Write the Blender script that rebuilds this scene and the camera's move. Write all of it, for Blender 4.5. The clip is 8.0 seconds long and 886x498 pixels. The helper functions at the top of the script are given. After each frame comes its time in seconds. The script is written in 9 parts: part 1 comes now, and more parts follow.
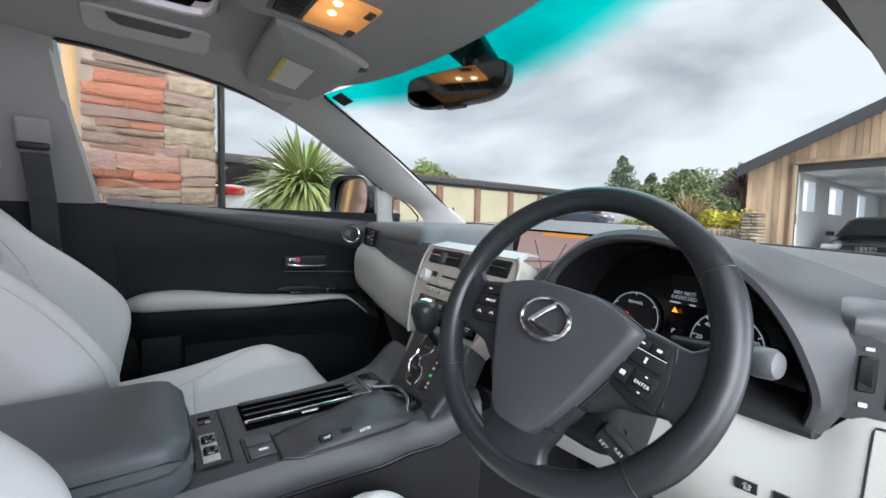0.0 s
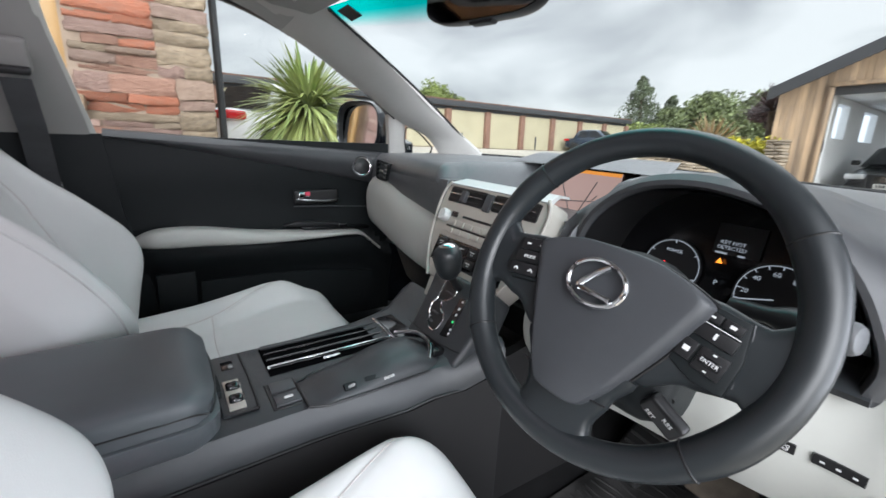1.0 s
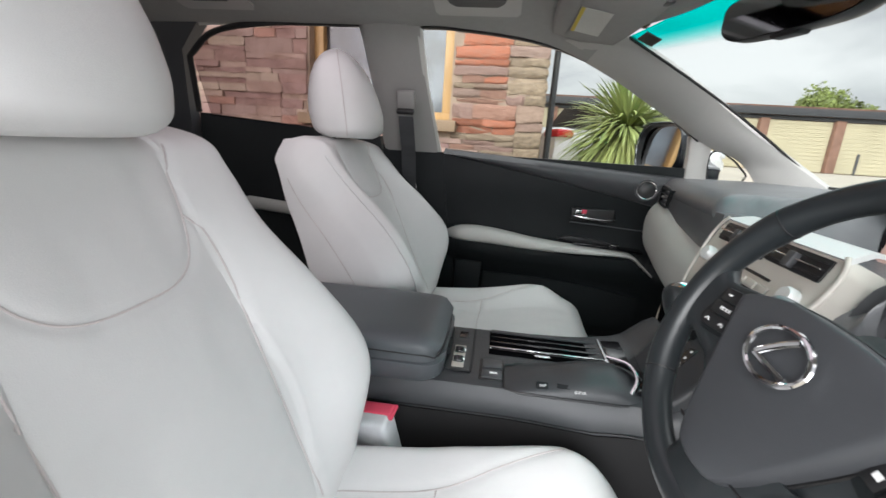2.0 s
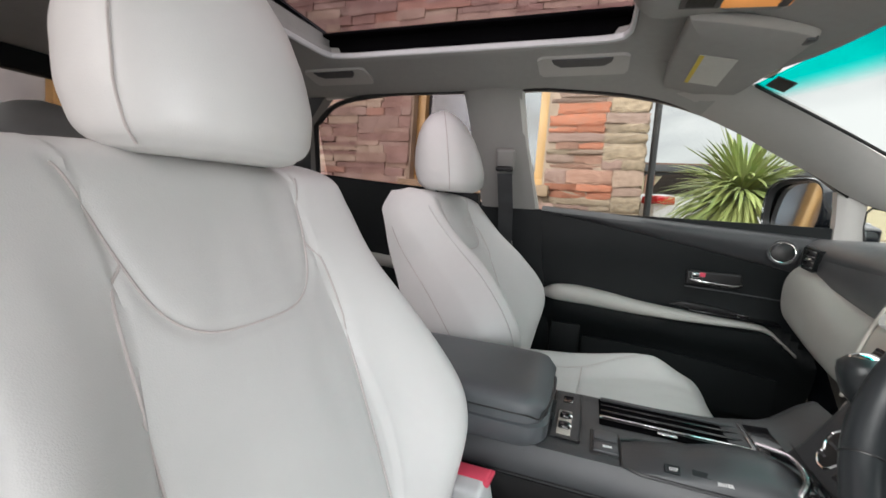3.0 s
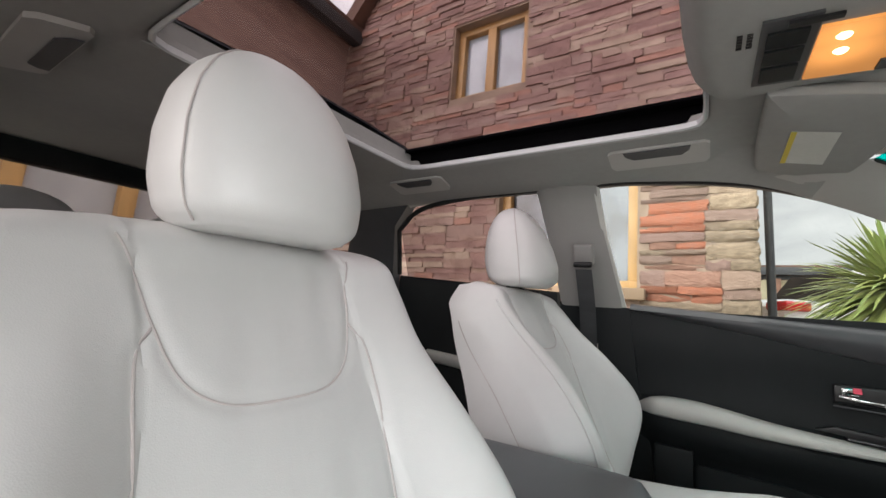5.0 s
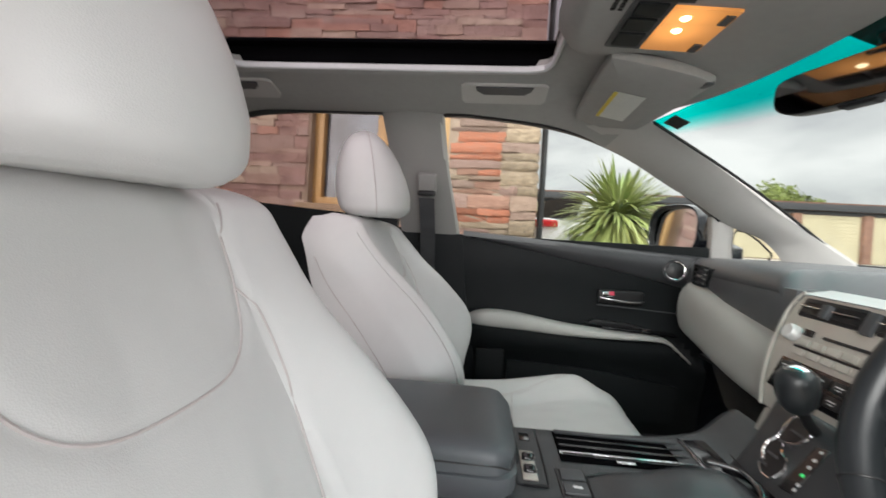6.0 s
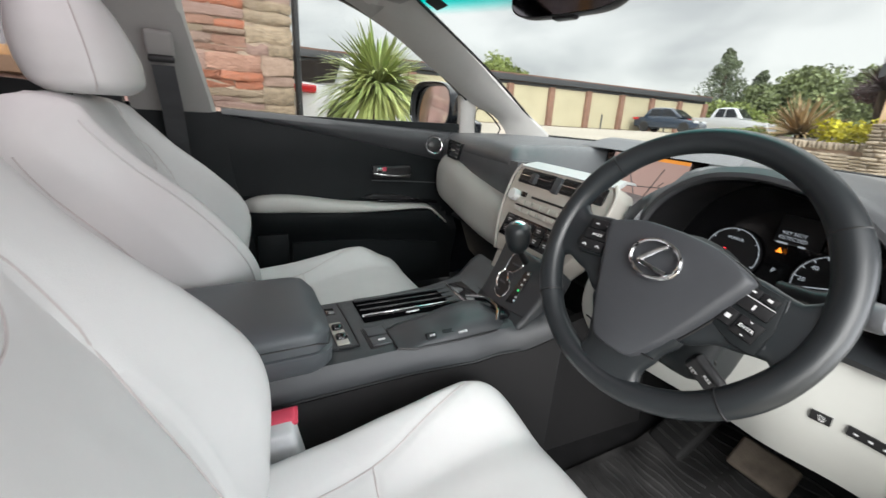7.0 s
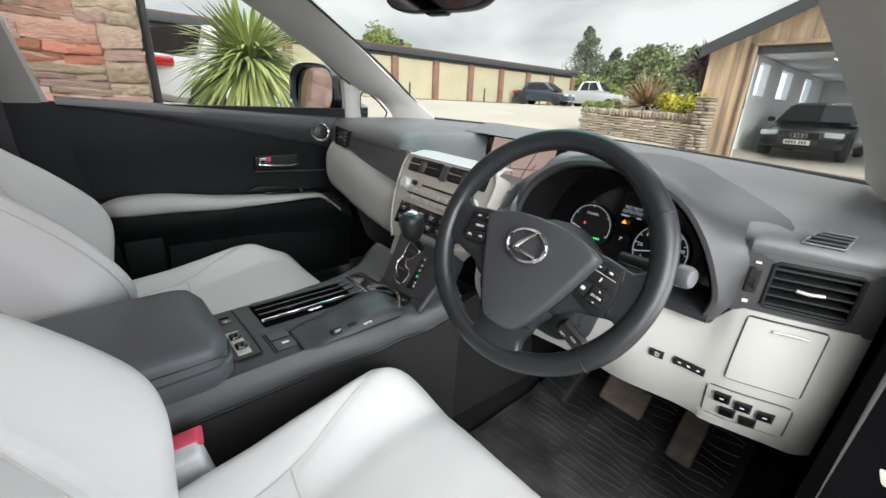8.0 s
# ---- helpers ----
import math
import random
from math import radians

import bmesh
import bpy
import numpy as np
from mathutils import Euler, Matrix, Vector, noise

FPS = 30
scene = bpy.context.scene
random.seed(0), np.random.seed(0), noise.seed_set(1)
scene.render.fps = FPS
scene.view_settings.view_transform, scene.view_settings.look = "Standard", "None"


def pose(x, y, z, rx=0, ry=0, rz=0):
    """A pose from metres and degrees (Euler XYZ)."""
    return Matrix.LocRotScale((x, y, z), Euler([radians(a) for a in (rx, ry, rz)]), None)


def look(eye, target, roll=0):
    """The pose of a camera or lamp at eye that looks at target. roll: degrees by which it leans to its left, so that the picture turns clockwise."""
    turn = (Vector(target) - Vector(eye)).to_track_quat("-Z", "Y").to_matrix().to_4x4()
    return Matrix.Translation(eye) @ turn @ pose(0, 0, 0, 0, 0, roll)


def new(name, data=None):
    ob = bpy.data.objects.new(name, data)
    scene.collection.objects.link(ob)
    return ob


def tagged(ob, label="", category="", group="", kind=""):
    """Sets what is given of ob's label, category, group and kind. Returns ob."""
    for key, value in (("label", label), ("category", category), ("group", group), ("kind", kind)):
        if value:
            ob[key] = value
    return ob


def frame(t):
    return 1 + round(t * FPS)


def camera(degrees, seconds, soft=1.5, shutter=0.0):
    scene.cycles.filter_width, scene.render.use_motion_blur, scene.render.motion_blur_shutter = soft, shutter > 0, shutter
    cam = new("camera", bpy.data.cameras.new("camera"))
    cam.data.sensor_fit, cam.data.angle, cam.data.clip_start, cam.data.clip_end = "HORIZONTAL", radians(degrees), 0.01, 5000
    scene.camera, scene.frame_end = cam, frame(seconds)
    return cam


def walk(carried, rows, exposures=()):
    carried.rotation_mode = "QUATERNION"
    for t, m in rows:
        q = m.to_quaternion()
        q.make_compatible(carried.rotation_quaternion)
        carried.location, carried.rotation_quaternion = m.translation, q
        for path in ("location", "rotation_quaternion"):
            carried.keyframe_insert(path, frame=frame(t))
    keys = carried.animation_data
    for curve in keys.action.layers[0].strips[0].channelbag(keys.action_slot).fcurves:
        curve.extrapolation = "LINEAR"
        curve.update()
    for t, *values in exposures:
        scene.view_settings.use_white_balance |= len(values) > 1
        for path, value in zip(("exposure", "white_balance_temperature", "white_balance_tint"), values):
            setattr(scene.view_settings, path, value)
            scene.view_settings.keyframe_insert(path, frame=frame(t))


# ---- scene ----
cam = camera(94.7, 8.0, shutter=0.2)
PATH = [
    (0, (0.695, -0.347, 1.153), (-0.924, 0.821, 1.03), 1.4),
    (0.5, (0.664, -0.366, 1.169), (-0.836, 0.921, 0.865), 1.3),
    (1, (0.631, -0.339, 1.174), (-0.959, 0.778, 0.7), 1.7),
    (1.5, (0.704, -0.251, 1.191), (-1.2, 0.101, 0.691), 3.0),
    (1.7, (0.74, -0.229, 1.204), (-1.195, -0.195, 0.699), 3.6),
    (2.8, (0.719, -0.273, 1.15), (-1.174, -0.85, 0.861), 4.2),
    (3, (0.722, -0.271, 1.151), (-1.154, -0.94, 0.972), 4.3),
    (3.5, (0.703, -0.268, 1.128), (-1.095, -1.135, 1.253), 4.2),
    (4, (0.688, -0.24, 1.128), (-0.983, -1.294, 1.439), 4.5),
    (4.2, (0.682, -0.228, 1.12), (-0.945, -1.342, 1.458), 4.5),
    (5.3, (0.662, -0.235, 1.124), (-1.028, -1.268, 1.401), 4.9),
    (5.5, (0.655, -0.287, 1.125), (-1.143, -1.131, 1.361), 4.2),
    (6, (0.669, -0.373, 1.154), (-1.322, -0.561, 1.123), 3.4),
    (6.5, (0.711, -0.417, 1.169), (-1.204, 0.042, 0.817), 3.0),
    (7, (0.694, -0.427, 1.192), (-0.998, 0.46, 0.599), 3.0),
    (7.5, (0.681, -0.424, 1.223), (-0.81, 0.721, 0.539), 2.7),
    (8, (0.716, -0.435, 1.23), (-0.671, 0.835, 0.55), 2.5),
]
walk(cam, [(t, look(eye, target, roll)) for t, eye, target, roll in PATH], exposures=[(0.0, 0.80, 5750, 10), (3.0, 0.84, 6300, 9), (5.5, 0.84, 6350, 9), (8.0, 0.84, 6150, 9)])


# ---------- light ----------
world = bpy.data.worlds.new("overcast_sky")
scene.world = world
world.use_nodes = True
wn, wl = world.node_tree.nodes, world.node_tree.links
wn.clear()
w_out = wn.new("ShaderNodeOutputWorld")
w_bg = wn.new("ShaderNodeBackground")
w_sky = wn.new("ShaderNodeTexSky")
w_sky.sky_type = "NISHITA"
w_sky.sun_disc = False
w_sky.sun_elevation = radians(19)
w_sky.sun_rotation = radians(114)
w_co = wn.new("ShaderNodeTexCoord")
w_map = wn.new("ShaderNodeMapping")
w_map.inputs["Scale"].default_value = (1.0, 1.0, 2.9)
w_noise = wn.new("ShaderNodeTexNoise")
w_noise.inputs["Scale"].default_value = 2.1
w_noise.inputs["Detail"].default_value = 6.0
w_noise.inputs["Roughness"].default_value = 0.50
w_noise.inputs["Distortion"].default_value = 0.35
w_ramp = wn.new("ShaderNodeValToRGB")
w_ramp.color_ramp.elements[0].position, w_ramp.color_ramp.elements[0].color = 0.33, (2.50, 2.44, 2.42, 1)
w_ramp.color_ramp.elements[1].position, w_ramp.color_ramp.elements[1].color = 0.58, (4.90, 4.72, 4.50, 1)
w_mix = wn.new("ShaderNodeMixRGB")
w_mix.inputs[0].default_value = 0.95
wl.new(w_co.outputs["Generated"], w_map.inputs["Vector"])
wl.new(w_map.outputs[0], w_noise.inputs["Vector"])
wl.new(w_noise.outputs["Fac"], w_ramp.inputs[0])
wl.new(w_sky.outputs[0], w_mix.inputs[1])
wl.new(w_ramp.outputs[0], w_mix.inputs[2])
wl.new(w_mix.outputs[0], w_bg.inputs["Color"])
# an overcast sky is brighter overhead than low down
w_sep, w_high = wn.new("ShaderNodeSeparateXYZ"), wn.new("ShaderNodeMapRange")
w_high.interpolation_type = "SMOOTHSTEP"
for key, val in (("From Min", 0.45), ("From Max", 0.66), ("To Min", 0.124), ("To Max", 0.42)):
    w_high.inputs[key].default_value = val
wl.new(w_co.outputs["Generated"], w_sep.inputs[0])
wl.new(w_sep.outputs["Z"], w_high.inputs["Value"])
wl.new(w_high.outputs["Result"], w_bg.inputs["Strength"])
wl.new(w_bg.outputs[0], w_out.inputs["Surface"])

sun = new("sun", bpy.data.lights.new("sun", "SUN"))
sun.data.energy, sun.data.angle, sun.data.color = 2.38, radians(40), (1.0, 0.97, 0.93)
sun.matrix_world = look((8.6, -3.9, 4.3), (0, 0, 1))

# area lamp added outside the open driver's door to fill in its daylight
door_light = new("door_fill_lamp", bpy.data.lights.new("door_fill_lamp", "AREA"))
door_light.data.shape, door_light.data.size, door_light.data.size_y = "RECTANGLE", 1.5, 1.1
door_light.data.energy, door_light.data.color = 15.0, (0.98, 0.98, 1.0)
door_light.matrix_world = look((1.95, 0.62, 0.98), (0.2, -0.3, 0.9))


# ---------- materials ----------
def material(name, base, rough=0.5, metal=0.0, var=0.12, scale=8.0, bump=0.0, bump_scale=200.0, fine=0.06, spec=0.5, coat=0.0,
             by=None, kind="noise", stretch=(1, 1, 1), base2=None, crease=0.0, crease_scale=14.0, crease_depth=0.006):
    """A surface with broad and fine variation, and a fine relief. by: 'object' or 'island' varies each piece."""
    m = bpy.data.materials.new(name)
    m.use_nodes = True
    n, l = m.node_tree.nodes, m.node_tree.links
    p = n["Principled BSDF"]
    p.inputs["Roughness"].default_value, p.inputs["Metallic"].default_value = rough, metal
    p.inputs["Specular IOR Level"].default_value = spec
    p.inputs["Coat Weight"].default_value = coat
    co = n.new("ShaderNodeTexCoord")
    mp = n.new("ShaderNodeMapping")
    mp.inputs["Scale"].default_value = stretch
    l.new(co.outputs["Object"], mp.inputs["Vector"])
    broad = n.new("ShaderNodeTexNoise")
    broad.inputs["Scale"].default_value, broad.inputs["Detail"].default_value = scale, 5
    l.new(mp.outputs[0], broad.inputs["Vector"])
    small = n.new("ShaderNodeTexNoise")
    small.inputs["Scale"].default_value, small.inputs["Detail"].default_value = scale * 14, 3
    l.new(mp.outputs[0], small.inputs["Vector"])
    b2 = base2 or [c * (1 - 2.2 * var) for c in base]
    mix = n.new("ShaderNodeMixRGB")
    mix.inputs[1].default_value, mix.inputs[2].default_value = (*base, 1), (*b2, 1)
    sharpen = n.new("ShaderNodeMapRange")
    sharpen.inputs[1].default_value, sharpen.inputs[2].default_value = 0.35, 0.7
    l.new(broad.outputs["Fac"], sharpen.inputs[0])
    l.new(sharpen.outputs[0], mix.inputs[0])
    hsv = n.new("ShaderNodeHueSaturation")
    l.new(mix.outputs[0], hsv.inputs["Color"])
    val = n.new("ShaderNodeMapRange")
    val.inputs[3].default_value, val.inputs[4].default_value = 1 - fine, 1 + fine
    l.new(small.outputs["Fac"], val.inputs[0])
    if by:
        if by == "object":
            rnd = n.new("ShaderNodeObjectInfo").outputs["Random"]
        else:
            rnd = n.new("ShaderNodeNewGeometry").outputs["Random Per Island"]
        spread = n.new("ShaderNodeMapRange")
        spread.inputs[3].default_value, spread.inputs[4].default_value = 0.72, 1.25
        l.new(rnd, spread.inputs[0])
        mul = n.new("ShaderNodeMath")
        mul.operation = "MULTIPLY"
        l.new(spread.outputs[0], mul.inputs[0])
        l.new(val.outputs[0], mul.inputs[1])
        l.new(mul.outputs[0], hsv.inputs["Value"])
    else:
        l.new(val.outputs[0], hsv.inputs["Value"])
    l.new(hsv.outputs[0], p.inputs["Base Color"])
    rr = n.new("ShaderNodeMapRange")
    rr.inputs[3].default_value, rr.inputs[4].default_value = max(0.02, rough - 0.07), min(1, rough + 0.07)
    l.new(broad.outputs["Fac"], rr.inputs[0])
    l.new(rr.outputs[0], p.inputs["Roughness"])
    if bump:
        tex = n.new("ShaderNodeTexVoronoi" if kind == "voronoi" else "ShaderNodeTexNoise")
        tex.inputs["Scale"].default_value = bump_scale
        l.new(mp.outputs[0], tex.inputs["Vector"])
        bp = n.new("ShaderNodeBump")
        bp.inputs["Strength"].default_value, bp.inputs["Distance"].default_value = bump, 0.002
        l.new(tex.outputs["Distance" if kind == "voronoi" else "Fac"], bp.inputs["Height"])
        l.new(bp.outputs[0], p.inputs["Normal"])
        if crease:
            wide, bp2 = n.new("ShaderNodeTexNoise"), n.new("ShaderNodeBump")
            wide.inputs["Scale"].default_value, wide.inputs["Detail"].default_value, wide.inputs["Distortion"].default_value = crease_scale, 6.0, 0.6
            l.new(mp.outputs[0], wide.inputs["Vector"])
            bp2.inputs["Strength"].default_value, bp2.inputs["Distance"].default_value = crease, crease_depth
            l.new(wide.outputs["Fac"], bp2.inputs["Height"])
            l.new(bp.outputs[0], bp2.inputs["Normal"])
            l.new(bp2.outputs[0], p.inputs["Normal"])
    return m


def pane_material(name, tint=(1, 1, 1), gloss=0.9, top=None, axis="Z", low=0.0, high=1.0):
    """Thin clear glass: see-through with a mirror-like sheen. top: tint at the upper end of the pane."""
    m = bpy.data.materials.new(name)
    m.use_nodes = True
    n, l = m.node_tree.nodes, m.node_tree.links
    n.clear()
    out, mix = n.new("ShaderNodeOutputMaterial"), n.new("ShaderNodeMixShader")
    tr, gl, lw = n.new("ShaderNodeBsdfTransparent"), n.new("ShaderNodeBsdfGlossy"), n.new("ShaderNodeLayerWeight")
    tr.inputs["Color"].default_value = (*tint, 1)
    gl.inputs["Roughness"].default_value, gl.inputs["Color"].default_value = 0.01, (gloss, gloss, gloss, 1)
    lw.inputs["Blend"].default_value = 0.5
    pw, ma = n.new("ShaderNodeMath"), n.new("ShaderNodeMath")
    pw.operation, ma.operation = "POWER", "MULTIPLY_ADD"
    pw.inputs[1].default_value, ma.inputs[1].default_value, ma.inputs[2].default_value = 5.0, 0.22, 0.012
    l.new(lw.outputs["Facing"], pw.inputs[0])
    l.new(pw.outputs[0], ma.inputs[0])
    if top:
        co, sep, rng, col = n.new("ShaderNodeTexCoord"), n.new("ShaderNodeSeparateXYZ"), n.new("ShaderNodeMapRange"), n.new("ShaderNodeMixRGB")
        rng.interpolation_type = "SMOOTHSTEP"
        rng.inputs[1].default_value, rng.inputs[2].default_value = low, high
        col.inputs[1].default_value, col.inputs[2].default_value = (*tint, 1), (*top, 1)
        l.new(co.outputs["Object"], sep.inputs[0])
        l.new(sep.outputs[axis], rng.inputs[0])
        l.new(rng.outputs[0], col.inputs[0])
        l.new(col.outputs[0], tr.inputs["Color"])
    l.new(ma.outputs[0], mix.inputs[0])
    l.new(tr.outputs[0], mix.inputs[1])
    l.new(gl.outputs[0], mix.inputs[2])
    l.new(mix.outputs[0], out.inputs["Surface"])
    return m


def glow_material(name, colour, strength):
    m = bpy.data.materials.new(name)
    m.use_nodes = True
    p = m.node_tree.nodes["Principled BSDF"]
    p.inputs["Base Color"].default_value = (*[c * 0.3 for c in colour], 1)
    p.inputs["Emission Color"].default_value, p.inputs["Emission Strength"].default_value = (*colour, 1), strength
    return m


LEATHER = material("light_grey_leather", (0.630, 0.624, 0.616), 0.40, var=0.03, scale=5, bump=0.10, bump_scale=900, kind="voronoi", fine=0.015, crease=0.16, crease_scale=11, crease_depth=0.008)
# Same grain as the front leather, in a darker grey.
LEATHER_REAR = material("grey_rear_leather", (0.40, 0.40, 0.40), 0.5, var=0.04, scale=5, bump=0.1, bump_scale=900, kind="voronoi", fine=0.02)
THREAD = material("seam_thread", (0.56, 0.51, 0.50), 0.7, fine=0.1)
STITCH = material("dark_grey_thread", (0.12, 0.11, 0.11), 0.7, fine=0.1)
BLACK_LEATHER = material("black_leather", (0.019, 0.0225, 0.025), 0.33, var=0.08, scale=6, bump=0.07, bump_scale=2400, kind="voronoi")
AIRBAG_SKIN = material("charcoal_airbag_skin", (0.050, 0.053, 0.059), 0.46, var=0.05, scale=6, bump=0.12, bump_scale=1400, kind="voronoi")
LID_LEATHER = material("charcoal_leather", (0.090, 0.099, 0.107), 0.38, var=0.08, scale=6, bump=0.12, bump_scale=1000, kind="voronoi")
DARK_PLASTIC = material("dark_grained_plastic", (0.0125, 0.0152, 0.0165), 0.52, spec=0.24, var=0.08, scale=6, bump=0.16, bump_scale=1100, kind="voronoi")
DASH_PLASTIC = material("charcoal_soft_dash", (0.116, 0.121, 0.129), 0.33, spec=0.7, var=0.06, scale=5, bump=0.16, bump_scale=1000, kind="voronoi")
CONSOLE_PLASTIC = material("dark_charcoal_plastic", (0.036, 0.039, 0.043), 0.37, spec=0.6, var=0.06, scale=5, bump=0.16, bump_scale=1000, kind="voronoi")
GREY_PLASTIC = material("mid_grey_plastic", (0.060, 0.062, 0.067), 0.42, var=0.06, scale=5, bump=0.1, bump_scale=900)
LIGHT_PLASTIC = material("pale_grey_soft_plastic", (0.485, 0.490, 0.460), 0.45, var=0.03, scale=5, bump=0.12, bump_scale=900, kind="voronoi", fine=0.02)
# Same trim as PILLAR; the middle pillar's shade is in this darker colour.
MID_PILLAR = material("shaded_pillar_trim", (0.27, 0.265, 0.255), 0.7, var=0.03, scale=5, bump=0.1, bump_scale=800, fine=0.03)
# Console plastic again, with the shade low on its side in the colour.
KNEE_PLASTIC = material("shaded_lower_plastic", (0.016, 0.0155, 0.016), 0.55, spec=0.3, var=0.06, scale=5, bump=0.16, bump_scale=1000, kind="voronoi")
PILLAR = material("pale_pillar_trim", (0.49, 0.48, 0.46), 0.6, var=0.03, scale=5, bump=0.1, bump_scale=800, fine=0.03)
HEADLINER = material("grey_headliner_cloth", (0.37, 0.365, 0.35), 0.95, var=0.04, scale=4, bump=0.25, bump_scale=1500, fine=0.06)
WHITE_TRIM = material("pale_sunroof_trim", (0.62, 0.63, 0.64), 0.5, var=0.03)
BLACK = material("satin_black", (0.012, 0.012, 0.013), 0.4, var=0.05)
# Jamb's shadow is put into this sheenless near-black; other black parts share it.
JAMB_BLACK = material("matt_shadowed_black", (0.004, 0.004, 0.0045), 0.95, spec=0.0, bump=0.2, bump_scale=300)
RUBBER = material("black_rubber", (0.018, 0.018, 0.018), 0.75, bump=0.2, bump_scale=300)
GLOSS_BLACK = material("gloss_black", (0.006, 0.006, 0.007), 0.12, var=0.03, coat=0.2)
CHROME = material("chrome", (0.80, 0.80, 0.81), 0.10, 1.0, var=0.02, fine=0.01)
SILVER = material("satin_silver_plastic", (0.56, 0.53, 0.48), 0.38, 0.25, var=0.03, bump=0.05, bump_scale=900, fine=0.02)
SILVER_PALE = material("bright_silver_trim", (0.70, 0.70, 0.69), 0.30, 0.15, var=0.02, fine=0.02)
WHITE_MARK = material("white_print", (0.75, 0.75, 0.75), 0.5, var=0.02, fine=0.01)
RED_PLASTIC = material("red_plastic", (0.72, 0.075, 0.13), 0.35, var=0.04)
RED_LENS = material("red_lens", (0.55, 0.01, 0.015), 0.12, var=0.1, coat=0.5)
PAPER = material("white_label_paper", (0.68, 0.68, 0.64), 0.6, var=0.04)
YELLOW_MARK = material("yellow_print", (0.75, 0.60, 0.08), 0.6, var=0.04)
CARPET = material("black_carpet", (0.009, 0.009, 0.010), 0.95, var=0.15, scale=20, bump=0.5, bump_scale=700)
MAT_RUBBER = material("ribbed_black_mat", (0.075, 0.073, 0.072), 0.50, var=0.36, scale=9, bump=0.3, bump_scale=400)
BELT = material("dark_grey_webbing", (0.050, 0.052, 0.055), 0.8, bump=0.3, bump_scale=900, stretch=(1, 1, 3))
PEDAL = material("dusty_pedal_rubber", (0.20, 0.165, 0.13), 0.85, var=0.2, scale=25, bump=0.4, bump_scale=200)
CAR_PAINT = material("dark_car_paint", (0.010, 0.012, 0.018), 0.16, var=0.05, coat=1.0, fine=0.01)
GLASS = pane_material("clear_window_glass", (0.93, 0.95, 0.94))
SUNROOF_GLASS = pane_material("tinted_sunroof_glass", (0.60, 0.56, 0.578))
SCREEN_GLASS = pane_material("windscreen_glass", (0.95, 0.97, 0.96), top=(0.012, 0.80, 0.75), axis="Z", low=0.412, high=0.446)
PRIVACY = pane_material("rear_privacy_glass", (0.70, 0.67, 0.67))
DIM_MIRROR = material("dimmed_mirror_glass", (0.30, 0.31, 0.32), 0.01, 1.0, var=0.0, fine=0.0)
MIRROR = material("mirror_glass", (0.86, 0.87, 0.87), 0.01, 1.0, var=0.0, fine=0.0)
LAMP_GLOW = glow_material("lit_amber_lamp_lens", (1.0, 0.40, 0.10), 0.55)
BULB_GLOW = glow_material("lit_bulb", (1.0, 0.72, 0.40), 3.0)
MAP_GLOW = glow_material("navigation_map_screen", (0.50, 0.33, 0.28), 0.42)
MAP_ORANGE = glow_material("orange_screen_bar", (0.85, 0.32, 0.05), 0.5)
DIAL_GLOW = glow_material("white_dial_light", (0.70, 0.75, 0.80), 0.24)
RED_GLOW = glow_material("red_warning_light", (1.0, 0.03, 0.04), 1.4)
GREEN_GLOW = glow_material("green_dial_light", (0.05, 0.55, 0.14), 0.8)
ORANGE_GLOW = glow_material("orange_warning_light", (1.0, 0.25, 0.02), 1.4)

# ---------- shared builders ----------
V = Vector
CAR = Matrix.Translation((0, 0, 1.05)) @ pose(0, 0, 0, 0, 2.2, 0) @ Matrix.Translation((0, 0, -1.05))
BASES = {}


def finish(bm, name, mat, smooth=40):
    me = bpy.data.meshes.new(name)
    bmesh.ops.recalc_face_normals(bm, faces=bm.faces)
    bm.to_mesh(me)
    bm.free()
    me.materials.append(mat)
    if smooth:
        me.shade_smooth()
        me.set_sharp_from_angle(angle=radians(smooth))
    return me


def thing(name, base, label, category, group="", kind="", car=True, turn=0):
    """An Empty at the base of a thing. Its parts are given in the car's axes (or the world's) and hang under it."""
    ob = new(name)
    ob.empty_display_size = 0.1
    ob.matrix_world = (CAR if car else Matrix()) @ Matrix.Translation(base) @ pose(0, 0, 0, 0, 0, turn)
    BASES[ob.name] = V(base)
    return tagged(ob, label, category, group, kind)


def part(name, bm, mat, parent, label="", smooth=40):
    base = BASES[parent.name]
    bm.transform(Matrix.Translation(-base))
    ob = new(name, finish(bm, name, mat, smooth))
    ob.parent = parent
    BASES[ob.name] = base
    if label:
        tagged(ob, label)
    return ob


def join(*bms):
    out = bmesh.new()
    for b in bms:
        tmp = bpy.data.meshes.new("tmp")
        b.to_mesh(tmp)
        b.free()
        out.from_mesh(tmp)
        bpy.data.meshes.remove(tmp)
    return out


def sheet(rows, around=False, along=False, caps=False):
    """A surface through rows of points. around: each row closes on itself; along: the last row meets the first."""
    bm = bmesh.new()
    vs = [[bm.verts.new(p) for p in r] for r in rows]
    nr, nc = len(vs), len(vs[0])
    for i in range(nr if along else nr - 1):
        for j in range(nc if around else nc - 1):
            q = [vs[i][j], vs[i][(j + 1) % nc], vs[(i + 1) % nr][(j + 1) % nc], vs[(i + 1) % nr][j]]
            try:
                bm.faces.new(q)
            except ValueError:
                pass
    if caps:
        bm.faces.new(vs[0])
        bm.faces.new(vs[-1][::-1])
    return bm


